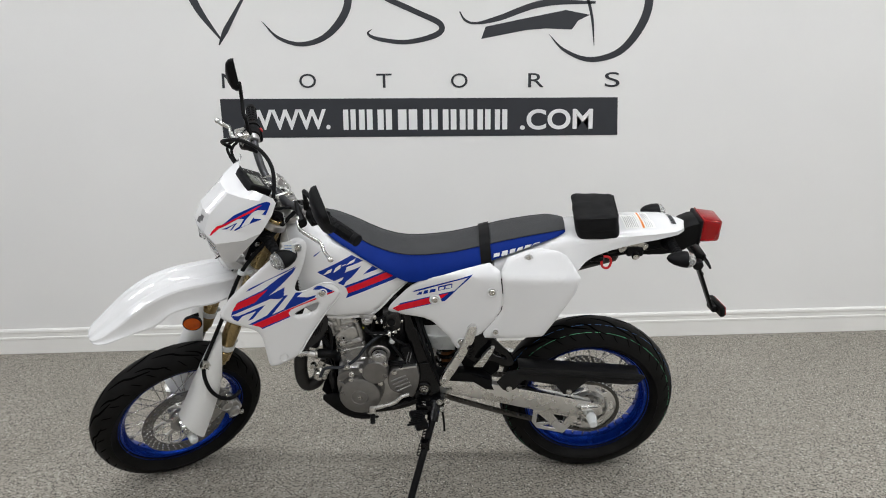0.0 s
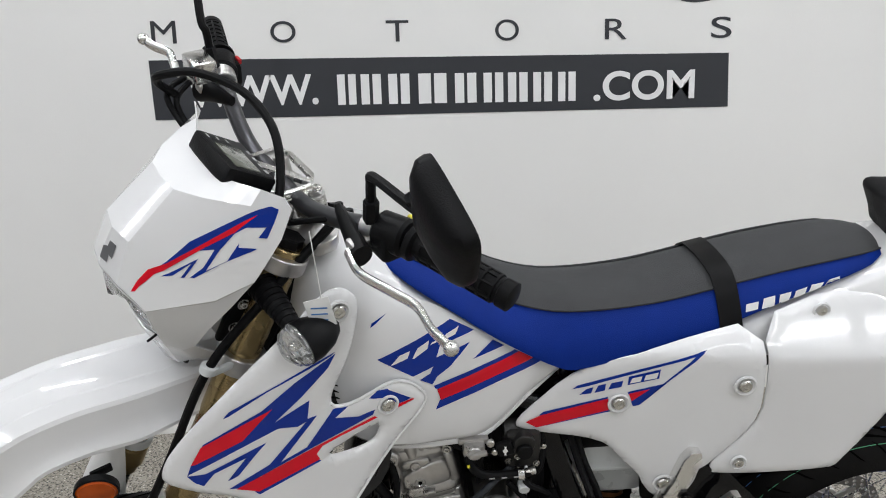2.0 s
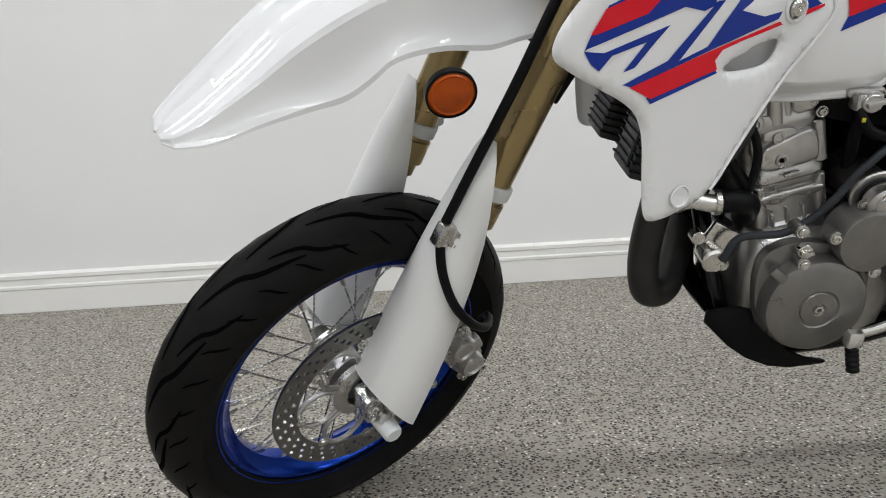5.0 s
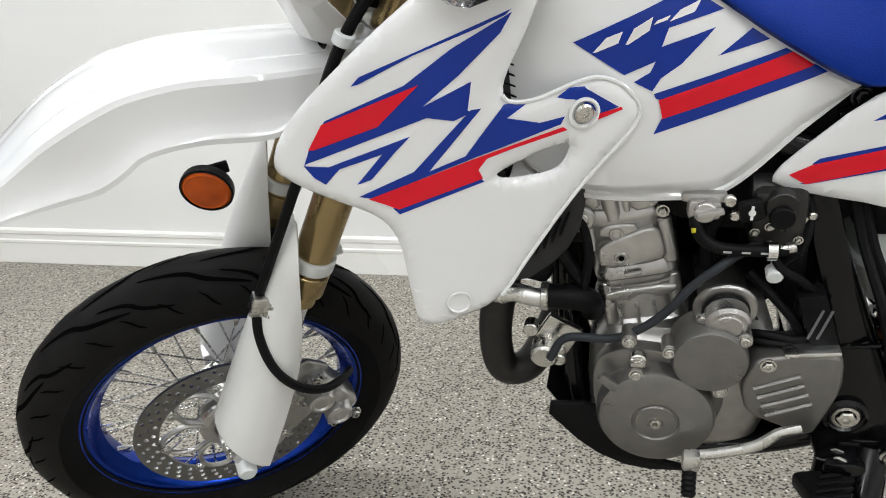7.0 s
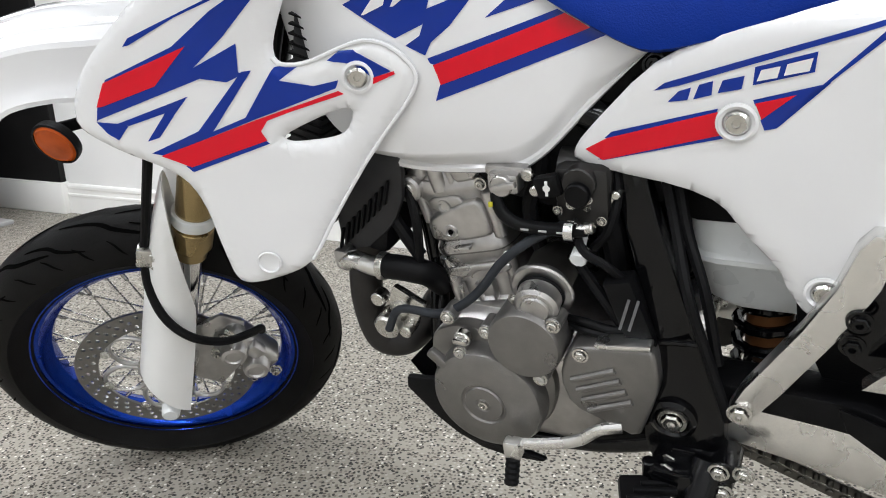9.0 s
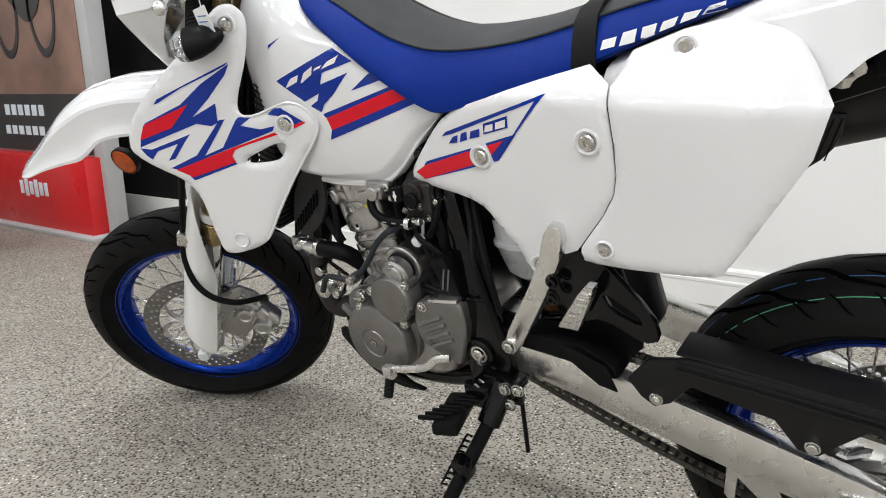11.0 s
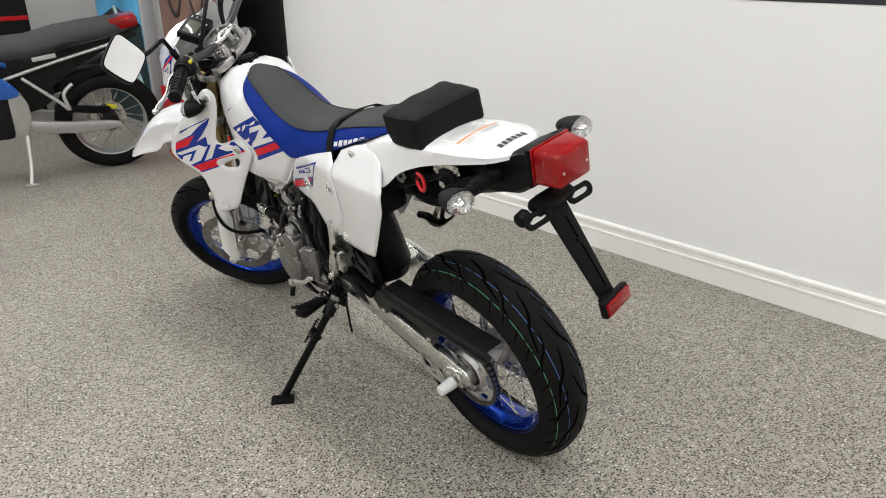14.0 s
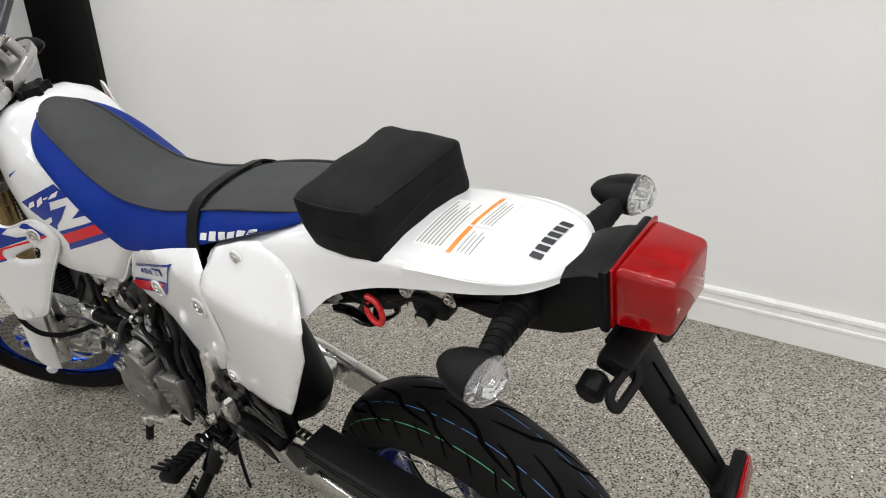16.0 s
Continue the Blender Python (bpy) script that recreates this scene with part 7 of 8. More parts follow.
sh_ = ep("shift_lever", tube([(-0.640, -0.150, 0.432), (-0.665, -0.158, 0.428), (-0.690, -0.162, 0.408), (-0.730, -0.168, 0.397), (-0.762, -0.172, 0.392)], 0.0075, 10, 6, 0.7), ALU, "aluminium shift lever with a rubber toe")
ep("toe_block", box((-0.765, -0.176, 0.388), (0.022, 0.018, 0.026), 0.004), ALU, "", sh_)
ep("toe_rubber", lathe([(0, 0.0)] + [(0.0095 - 0.0012 * (k % 2), 0.0035 * k) for k in range(12)] + [(0, 0.042)], 16, Matrix.Translation((-0.766, -0.176, 0.378)) @ Matrix.Rotation(radians(155), 4, "X")), SOFTBLK, "", sh_)
ep("lower_clutter_plate", join(box((-0.555, -0.125, 0.378), (0.07, 0.02, 0.05), 0.006), rod((-0.53, -0.11, 0.395), (-0.53, -0.15, 0.395), 0.016)), BLACKG, "black side stand bracket")
for x, z in ((-0.535, 0.398), (-0.510, 0.402), (-0.53, 0.368)):
    ep("stand_bolt", bolt_head((x, -0.15, z), (0, -1, 0), 0.008, 0.008), STEEL, "zinc stand bolt")
top_, foot = Vector((-0.548, -0.150, 0.372)), Vector((-0.655, -0.383, 0.086))
stand = ep("side_stand", tube([top_, top_.lerp(foot, 0.3), top_.lerp(foot, 0.7), foot], 0.0125, 12, 4), BLACKP, "black steel side stand, folded down")
ep("stand_bracket", join(rod(top_ + Vector((0, 0.02, 0.02)), top_.lerp(foot, 0.12), 0.02), box(top_.lerp(foot, 0.35) + Vector((0.0, 0.0, 0.008)), (0.03, 0.03, 0.04), 0.006)), BLACKG, "", stand)
sd = (foot - top_).normalized()
ep("stand_spring", tube([top_.lerp(foot, 0.18 + 0.011 * k / 1.0 * 0.8) + Vector((-0.018 + 0.007 * math.cos(k * 2.1), -0.012 + 0.007 * math.sin(k * 2.1), 0.006)) for k in range(28)], 0.0024, 6, 1), BLACKP, "", stand)
ftb = box((0, 0, 0), (0.050, 0.075, 0.008), 0.003)
ftb.transform(OLD.inverted() @ bike.matrix_world.inverted() @ pose(-0.632, -1.845, 0.0055, 0, 0, -35))
ep("stand_foot", ftb, BLACKP, "", stand)
ep("breather_tube", tube([(-0.53, -0.10, 0.42), (-0.528, -0.118, 0.36), (-0.522, -0.13, 0.30), (-0.520, -0.135, 0.26)], 0.004, 8), SOFTBLK, "thin black breather tube")

# under-tail: lock, plug, wires
lo_ = part("helmet_lock", join(box((0.112, -0.078, 0.930), (0.054, 0.030, 0.030), 0.006), rod((0.112, -0.088, 0.925), (0.112, -0.106, 0.921), 0.0125, n=24)), BLACKP, bike, "black helmet lock", TOFF)
part("lock_face", lathe([(0.009, 0.0), (0.009, 0.0016), (0.006, 0.002), (0.0035, 0.0008), (0, 0.0008)], 20, Matrix.Translation((0.112, -0.106, 0.921)) @ ALONGY), STEEL, lo_)
part("lock_bracket", prism(round_outline([(0.060, 0.935), (0.066, 0.956), (0.090, 0.958), (0.150, 0.962), (0.152, 0.938), (0.140, 0.934), (0.138, 0.946), (0.090, 0.944), (0.078, 0.930), (0.066, 0.926)], 1), -0.084, -0.080, 0.001), STEEL, lo_)
for bx_, bz_ in ((0.072, 0.941), (0.145, 0.950)):
    part("bracket_bolt", bolt_head((bx_, -0.084, bz_), (0, -1, 0), 0.006, 0.006), STEEL, lo_)
part("wiring_bracket", prism(round_outline([(-0.098, 0.878), (-0.090, 0.902), (-0.060, 0.912), (-0.052, 0.892), (-0.066, 0.884), (-0.072, 0.872)], 1), -0.092, -0.088, 0.001, hole=[[(-0.084, 0.886), (-0.080, 0.896), (-0.070, 0.898), (-0.068, 0.890)]]), STEEL, bike, "small zinc wiring bracket", TOFF)
rp_ = part("red_plug", tube([(0.010, -0.098, 0.922), (0.028, -0.100, 0.918), (0.034, -0.101, 0.900), (0.026, -0.101, 0.882), (0.012, -0.100, 0.882), (0.004, -0.099, 0.896), (0.008, -0.098, 0.914)], 0.0042, 10, 6), REDWIRE, bike, "red starter relay plug loop", TOFF)
part("plug_body", rod((-0.030, -0.080, 0.905), (0.012, -0.094, 0.912), 0.011, n=20), BLACKP, rp_)
part("relay", box((-0.02, -0.06, 0.905), (0.06, 0.05, 0.04), 0.006), BLACKP, bike, "black starter relay", TOFF)
part("loom", tube([(-0.18, -0.07, 0.85), (-0.10, -0.07, 0.885), (-0.02, -0.075, 0.90), (0.06, -0.07, 0.915), (0.2, -0.05, 0.93)], 0.006, 8), SOFTBLK, bike, "black wiring loom", TOFF)
part("under_seat_tray", box((-0.10, 0, 0.87), (0.28, 0.13, 0.05), 0.01, Matrix.Rotation(radians(-20), 4, "Y")), BLACKP, bike, "black plastic under-seat tray", TOFF)

# price tag on a string
tag = bp("price_tag", box((-0.987, -0.201, 1.017), (0.034, 0.001, 0.044), 0.0004, Matrix.Rotation(radians(-12), 4, "Y")), PAPER, "small white paper tag with illegible handwriting")
for k in range(3):
    part("ink_line", box((-0.988, -0.2018, 1.025 - 0.009 * k), (0.022, 0.0006, 0.0018), 0), BLUELINE, tag)
part("string", tube([(-0.984, -0.201, 1.038), (-0.988, -0.198, 1.09), (-0.992, -0.193, 1.133)], 0.0008, 6, 4), PAPER, tag)


# ---- graphics laid on the painted panels ----
from mathutils.bvhtree import BVHTree

TREES = {}


def decal(name, target, material, lift, label, outline, step=0.010, way=(0, 1, 0), frame3=None):
    """A vinyl shape that follows a panel: cut fine, then dropped on the panel from outside along way."""
    if target.name not in TREES:
        b = bmesh.new()
        b.from_mesh(target.data)
        TREES[target.name] = BVHTree.FromBMesh(b)
        b.free()
    tree = TREES[target.name]
    bm = sheet([outline], lambda x, z: 0.0, step=step, thick=0)
    for v in bm.verts:
        start = Vector((v.co.x, -0.6, v.co.z)) if frame3 is None else frame3 @ Vector((v.co.x, v.co.z, 0.5))
        d_ = Vector(way)
        place_, n_, i_, far_ = tree.ray_cast(start, d_)
        if place_ is None:
            near_ = [tree.find_nearest(start + d_ * (0.3 + 0.01 * k)) for k in range(40)]
            best_ = min((r_ for r_ in near_ if r_[0] is not None), key=lambda r_: r_[3])
            place_ = best_[0]
        v.co = place_ - d_ * lift
    return part(name, bm, material, target, label)


decal("decal", shroud, BLUE, 0.001, "blue stripe decal", [(-1.122, 0.894), (-1.114, 0.902), (-0.988, 0.943), (-0.973, 0.948), (-0.979, 0.943), (-1.004, 0.934), (-1.064, 0.916), (-1.115, 0.895)])
decal("decal", shroud, BLUE, 0.001, "blue stripe decal", [(-1.169, 0.834), (-1.150, 0.863), (-1.075, 0.888), (-1.029, 0.918), (-0.973, 0.945), (-0.984, 0.927), (-1.024, 0.891), (-1.060, 0.864), (-1.013, 0.883), (-1.018, 0.854), (-1.014, 0.851), (-1.032, 0.845), (-1.057, 0.852), (-1.173, 0.821), (-1.176, 0.818)])
decal("decal", shroud, RED, 0.0016, "red stripe decal", [(-1.169, 0.835), (-1.153, 0.860), (-1.061, 0.887), (-1.075, 0.875), (-1.103, 0.850), (-1.163, 0.835)])
decal("decal", shroud, BLUE, 0.001, "blue stripe decal", [(-1.176, 0.819), (-1.154, 0.815), (-1.143, 0.811), (-1.158, 0.796), (-1.168, 0.805)])
decal("decal", shroud, BLUE, 0.001, "blue stripe decal", [(-1.156, 0.814), (-1.074, 0.835), (-1.090, 0.820), (-1.115, 0.794), (-1.129, 0.791), (-1.102, 0.820), (-1.142, 0.811)])
decal("decal", shroud, BLUE, 0.001, "blue stripe decal", [(-1.129, 0.777), (-1.074, 0.796), (-1.015, 0.854), (-1.005, 0.854), (-1.059, 0.794), (-1.023, 0.805), (-0.984, 0.854), (-0.958, 0.854), (-0.981, 0.840), (-0.949, 0.830), (-0.924, 0.833), (-0.928, 0.825), (-0.998, 0.806), (-1.010, 0.803), (-1.117, 0.773)])
decal("decal", shroud, RED, 0.0016, "red stripe decal", [(-1.120, 0.773), (-1.014, 0.801), (-0.926, 0.822), (-0.921, 0.818), (-0.976, 0.806), (-1.002, 0.799), (-1.011, 0.788), (-1.007, 0.777), (-1.092, 0.756), (-1.103, 0.763)])
decal("decal", shroud, BLUE, 0.001, "blue stripe decal", [(-1.098, 0.758), (-1.009, 0.777), (-1.006, 0.773), (-1.092, 0.750)])
decal("decal", shroud, BLUE, 0.001, "blue stripe decal", [(-0.932, 0.854), (-0.920, 0.862), (-0.905, 0.862), (-0.902, 0.859), (-0.870, 0.837), (-0.891, 0.831), (-0.899, 0.842), (-0.915, 0.850), (-0.925, 0.852)])
decal("decal", shroud, RED, 0.0016, "red stripe decal", [(-0.893, 0.831), (-0.867, 0.837), (-0.866, 0.834), (-0.891, 0.825)])
decal("decal", tank, BLUE, 0.001, "blue stripe decal", [(-0.918, 0.903), (-0.807, 0.946), (-0.771, 0.924), (-0.824, 0.911), (-0.830, 0.893), (-0.778, 0.908), (-0.809, 0.875), (-0.829, 0.861), (-0.837, 0.848), (-0.856, 0.859), (-0.840, 0.868), (-0.835, 0.879), (-0.866, 0.867)])
decal("decal", tank, BLUE, 0.001, "blue stripe decal", [(-0.774, 0.880), (-0.742, 0.904), (-0.724, 0.892)])
decal("decal", tank, BLUE, 0.001, "blue stripe decal", [(-0.925, 0.954), (-0.923, 0.961), (-0.901, 0.971)])
decal("decal", tank, BLUE, 0.001, "blue stripe decal", [(-0.835, 0.845), (-0.707, 0.882), (-0.699, 0.877), (-0.826, 0.837), (-0.833, 0.840)])
decal("decal", tank, RED, 0.0016, "red stripe decal", [(-0.830, 0.838), (-0.700, 0.878), (-0.677, 0.863), (-0.825, 0.817), (-0.827, 0.827)])
decal("decal", tank, BLUE, 0.001, "blue stripe decal", [(-0.826, 0.817), (-0.677, 0.864), (-0.663, 0.855), (-0.833, 0.800)])
decal("decal", cover, BLUE, 0.001, "blue stripe decal", [(-0.665, 0.756), (-0.658, 0.763), (-0.558, 0.794), (-0.559, 0.789), (-0.658, 0.754)])
decal("decal", cover, RED, 0.0016, "red stripe decal", [(-0.686, 0.742), (-0.663, 0.756), (-0.558, 0.791), (-0.555, 0.769), (-0.668, 0.732)])
decal("decal", cover, BLUE, 0.001, "blue stripe decal", [(-0.674, 0.732), (-0.555, 0.771), (-0.552, 0.766), (-0.666, 0.732)])
decal("decal", cover, BLUE, 0.001, "blue stripe decal", [(-0.616, 0.807), (-0.606, 0.815), (-0.422, 0.879), (-0.415, 0.881), (-0.470, 0.824), (-0.509, 0.780), (-0.519, 0.777), (-0.476, 0.821), (-0.432, 0.871), (-0.593, 0.813)])
decal("decal", cover, BLUE, 0.001, "blue stripe decal", [(-0.529, 0.804), (-0.476, 0.821), (-0.470, 0.823), (-0.508, 0.780), (-0.518, 0.777), (-0.522, 0.786), (-0.497, 0.810), (-0.527, 0.799)])
decal("decal", cover, RED, 0.0016, "red stripe decal", [(-0.527, 0.801), (-0.495, 0.811), (-0.521, 0.787)])
decal("decal", fairing, BLUE, 0.001, "blue stripe decal", [(-1.279, 1.114), (-1.213, 1.166), (-1.117, 1.211), (-1.110, 1.207), (-1.130, 1.170), (-1.139, 1.171), (-1.128, 1.185), (-1.148, 1.183), (-1.163, 1.175), (-1.184, 1.155), (-1.205, 1.129), (-1.146, 1.155), (-1.143, 1.157), (-1.163, 1.158), (-1.161, 1.164), (-1.179, 1.141), (-1.220, 1.120), (-1.224, 1.121), (-1.207, 1.133), (-1.189, 1.156), (-1.206, 1.155), (-1.263, 1.124)])
decal("decal", fairing, RED, 0.0016, "red stripe decal", [(-1.290, 1.099), (-1.278, 1.115), (-1.265, 1.129), (-1.133, 1.199), (-1.138, 1.195), (-1.162, 1.177), (-1.201, 1.158), (-1.260, 1.125), (-1.286, 1.100)])
decal("decal", fairing, BLUE, 0.001, "blue stripe decal", [(-1.255, 1.123), (-1.239, 1.130), (-1.209, 1.145), (-1.230, 1.121), (-1.234, 1.121), (-1.218, 1.139), (-1.242, 1.124)])
decal("letter_bar", tank, WHITE, 0.0022, "white letter shape", [(-0.898, 0.892), (-0.885, 0.906), (-0.869, 0.911), (-0.873, 0.900), (-0.895, 0.892)])
decal("letter_bar", tank, WHITE, 0.0022, "white letter shape", [(-0.866, 0.898), (-0.858, 0.913), (-0.840, 0.923), (-0.843, 0.910), (-0.863, 0.898)])
decal("letter_bar", tank, WHITE, 0.0022, "white letter shape", [(-0.839, 0.915), (-0.836, 0.919), (-0.823, 0.923), (-0.826, 0.919)])
decal("letter_bar", tank, WHITE, 0.0022, "white letter shape", [(-0.824, 0.917), (-0.814, 0.927), (-0.794, 0.935), (-0.800, 0.924)])
decal("letter_bar", cover, BLUE, 0.001, "blue letter shape", [(-0.603, 0.797), (-0.593, 0.808), (-0.582, 0.812), (-0.585, 0.800)])
decal("letter_bar", cover, BLUE, 0.001, "blue letter shape", [(-0.580, 0.801), (-0.575, 0.815), (-0.563, 0.819), (-0.564, 0.806)])
decal("letter_bar", cover, BLUE, 0.001, "blue letter shape", [(-0.559, 0.808), (-0.555, 0.820), (-0.537, 0.825), (-0.539, 0.813)])
decal("letter_bar", cover, BLUE, 0.001, "blue letter shape", [(-0.530, 0.817), (-0.529, 0.833), (-0.482, 0.848), (-0.483, 0.831)])
decal("letter_bar", cover, WHITE, 0.0022, "white letter shape", [(-0.527, 0.821), (-0.524, 0.831), (-0.509, 0.835), (-0.511, 0.825)])
decal("letter_bar", cover, WHITE, 0.0022, "white letter shape", [(-0.506, 0.827), (-0.504, 0.837), (-0.485, 0.843), (-0.487, 0.832)])
decal("letter_bar", seat, INKW, 0.0012, "white letter shape", [(-0.348, 0.927), (-0.346, 0.938), (-0.327, 0.942), (-0.329, 0.931)])
decal("letter_bar", seat, INKW, 0.0012, "white letter shape", [(-0.323, 0.931), (-0.319, 0.946), (-0.301, 0.950), (-0.303, 0.935)])
decal("letter_bar", seat, INKW, 0.0012, "white letter shape", [(-0.296, 0.936), (-0.294, 0.951), (-0.276, 0.955), (-0.279, 0.942)])
decal("letter_bar", seat, INKW, 0.0012, "white letter shape", [(-0.273, 0.945), (-0.269, 0.956), (-0.251, 0.961), (-0.255, 0.951)])
decal("letter_bar", seat, INKW, 0.0012, "white letter shape", [(-0.249, 0.953), (-0.244, 0.964), (-0.224, 0.967), (-0.230, 0.959)])
decal("letter_bar", seat, INKW, 0.0012, "white letter shape", [(-0.224, 0.961), (-0.216, 0.970), (-0.198, 0.974), (-0.199, 0.962)])

LOGO = [(-0.020, 0.000), (-0.020, 0.022), (-0.008, 0.026), (-0.008, 0.036), (0.012, 0.036), (0.012, 0.012), (0.002, 0.014), (0.002, 0.000)]
LOGO = [(0.75 * a, 0.75 * b) for a, b in LOGO]
NOSE = Matrix.Translation((-1.30, -0.014, 1.118)) @ Matrix(((0, 0, -1, 0), (-1, 0, 0, 0), (0, 1, 0, 0), (0, 0, 0, 1)))
decal("emblem", fairing, GREYINK, 0.001, "small grey emblem shape", LOGO, 0.02, (1, 0, 0), NOSE)

# warning labels and letter shapes on the tail
TOPV = Matrix(((1, 0, 0, 0), (0, 1, 0, 0), (0, 0, 1, 1.0), (0, 0, 0, 1)))
def top_label(name, material, lift, label, pts):
    return decal(name, tail, material, lift, label, pts, 0.02, (0, 0, -1), TOPV)


top_label("label", PAPER, 0.0008, "pale printed warning label", [(0.082, -0.062), (0.128, -0.062), (0.128, 0.040), (0.082, 0.040)])
top_label("label", PAPER, 0.0008, "white warning label with an orange band", [(0.134, -0.064), (0.178, -0.064), (0.178, -0.014), (0.134, -0.014)])
top_label("label", PAPER, 0.0008, "white warning label with an orange band", [(0.134, -0.010), (0.172, -0.010), (0.172, 0.060), (0.134, 0.060)])
top_label("label_band", ORANGE, 0.0014, "orange label band", [(0.137, -0.064), (0.144, -0.064), (0.144, -0.014), (0.137, -0.014)])
top_label("label_band", ORANGE, 0.0014, "orange label band", [(0.137, -0.010), (0.143, -0.010), (0.143, 0.060), (0.137, 0.060)])
for k in range(7):
    top_label("print_line", LABELINK, 0.0014, "", [(0.086 + 0.006 * k, -0.058), (0.0885 + 0.006 * k, -0.058), (0.0885 + 0.006 * k, 0.034 - 0.01 * (k % 3)), (0.086 + 0.006 * k, 0.034 - 0.01 * (k % 3))])
for k in range(4):
    top_label("print_line", LABELINK, 0.0014, "", [(0.150 + 0.006 * k, -0.060), (0.152 + 0.006 * k, -0.060), (0.152 + 0.006 * k, -0.020 - 0.006 * (k % 2)), (0.150 + 0.006 * k, -0.020 - 0.006 * (k % 2))])
    top_label("print_line", LABELINK, 0.0014, "", [(0.149 + 0.005 * k, -0.006), (0.151 + 0.005 * k, -0.006), (0.151 + 0.005 * k, 0.052 - 0.008 * (k % 2)), (0.149 + 0.005 * k, 0.052 - 0.008 * (k % 2))])
for k in range(6):
    y = -0.036 + 0.0135 * k
    top_label("letter_bar", INK, 0.0014, "black letter shape", [(0.236, y), (0.252, y), (0.252, y + 0.0095), (0.236, y + 0.0095)])


# ---- beyond the wall's end: poster stands and another motorcycle ----
SKY = mat("sky_print", (0.10, 0.42, 0.72), 0.4, var=0.35, scale=3.0)
CLOUD = mat("cloud_print", (0.72, 0.78, 0.82), 0.4)
BROWN = mat("earth_print", (0.23, 0.135, 0.10), 0.4, var=0.35, scale=4.0)
DKPRINT = mat("dark_print", (0.03, 0.028, 0.028), 0.4, var=0.3, scale=5)
TEAL = mat("dark_teal_print", (0.012, 0.035, 0.04), 0.4, var=0.3, scale=4)
CYAN = mat("pale_cyan_print", (0.50, 0.72, 0.72), 0.4)
REDBOX = mat("red_panel", (0.58, 0.012, 0.015), 0.35, var=0.05)
SILVER = mat("silver_paint", (0.52, 0.52, 0.51), 0.38, metal=0.7)


def on_board(outline, y, lift=0.003):
    return prism(outline, y - lift, y, 0)


def ring(cx, cz, r0, r1, n=28, squash=0.8):
    return [(cx + squash * r1 * math.cos(2 * math.pi * k / n), cz + r1 * math.sin(2 * math.pi * k / n)) for k in range(n)], [(cx + squash * r0 * math.cos(2 * math.pi * k / n), cz + r0 * math.sin(2 * math.pi * k / n)) for k in range(n)]


ya = -0.42
sa = new("poster_stand")
sa.matrix_world = pose(0, 0, 0)
tagged(sa, "tall poster stand with a brown off-road print and a red base", "poster stand")
part("frame", box((-4.28, ya + 0.06, 1.1), (1.16, 0.10, 2.2), 0.008), GREYP, sa)
part("poster", on_board([(-4.78, 0.46), (-3.78, 0.46), (-3.78, 2.16), (-4.78, 2.16)], ya + 0.008), BROWN, sa, smooth=False)
part("dark_foot_band", on_board([(-4.78, 0.44), (-3.78, 0.44), (-3.78, 0.76), (-4.78, 0.76)], ya + 0.004), DKPRINT, sa, smooth=False)
for cx in (-4.48, -4.10):
    o_, i_ = ring(cx, 1.22, 0.22, 0.265, squash=0.5)
    part("printed_wheel", prism(o_, ya + 0.0, ya + 0.004, 0, hole=[i_]), DKPRINT, sa, smooth=False)
part("printed_body", on_board(round_outline([(-4.52, 1.35), (-4.40, 1.25), (-4.25, 1.12), (-4.10, 1.22), (-4.05, 1.45), (-4.20, 1.62), (-4.42, 1.60)], 2), ya + 0.003), DKPRINT, sa, smooth=False)
for k in range(6):
    part("print_bar", on_board([(-4.64 + 0.075 * k, 0.64), (-4.59 + 0.075 * k, 0.64), (-4.59 + 0.075 * k, 0.70), (-4.64 + 0.075 * k, 0.70)], ya + 0.001), CLOUD, sa, smooth=False)
    part("print_bar", on_board([(-4.66 + 0.075 * k, 0.53), (-4.61 + 0.075 * k, 0.53), (-4.61 + 0.075 * k, 0.58), (-4.66 + 0.075 * k, 0.58)], ya + 0.001), CLOUD, sa, smooth=False)
part("red_base", box((-4.27, ya - 0.03, 0.215), (1.06, 0.10, 0.43), 0.006), REDBOX, sa)
for k in range(6):
    part("base_letter_bar", box((-4.42 + 0.052 * k, ya - 0.0815, 0.24), (0.036, 0.004, 0.10 if k in (1, 3) else 0.075), 0.002), CLOUD, sa)
part("foot", box((-4.27, ya + 0.02, 0.01), (1.2, 0.3, 0.02), 0.004), GREYP, sa)

yb = -0.50
sb_ = new("poster_stand")
sb_.matrix_world = pose(0, 0, 0)
tagged(sb_, "tall poster stand with a blue sky print over dark teal", "poster stand")
part("frame", box((-5.52, yb + 0.06, 1.1), (1.10, 0.10, 2.2), 0.008), GREYP, sb_)
part("poster", on_board([(-6.02, 0.06), (-5.02, 0.06), (-5.02, 2.16), (-6.02, 2.16)], yb + 0.008), SKY, sb_, smooth=False)
part("printed_ground", on_board([(-6.02, 0.06), (-5.02, 0.06), (-5.02, 0.88), (-5.55, 1.02), (-6.02, 0.9)], yb + 0.004), TEAL, sb_, smooth=False)
part("printed_stripe", on_board([(-5.60, 1.02), (-5.53, 1.02), (-5.08, 0.30), (-5.15, 0.28)], yb + 0.002), CYAN, sb_, smooth=False)
o_, i_ = ring(-5.28, 0.52, 0.06, 0.095, squash=0.62)
part("printed_ring", prism(o_, yb - 0.002, yb + 0.002, 0, hole=[i_]), CYAN, sb_, smooth=False)
part("printed_patch", on_board([(-5.70, 0.66), (-5.52, 0.66), (-5.52, 0.72), (-5.70, 0.72)], yb + 0.002), YELLOW, sb_, smooth=False)
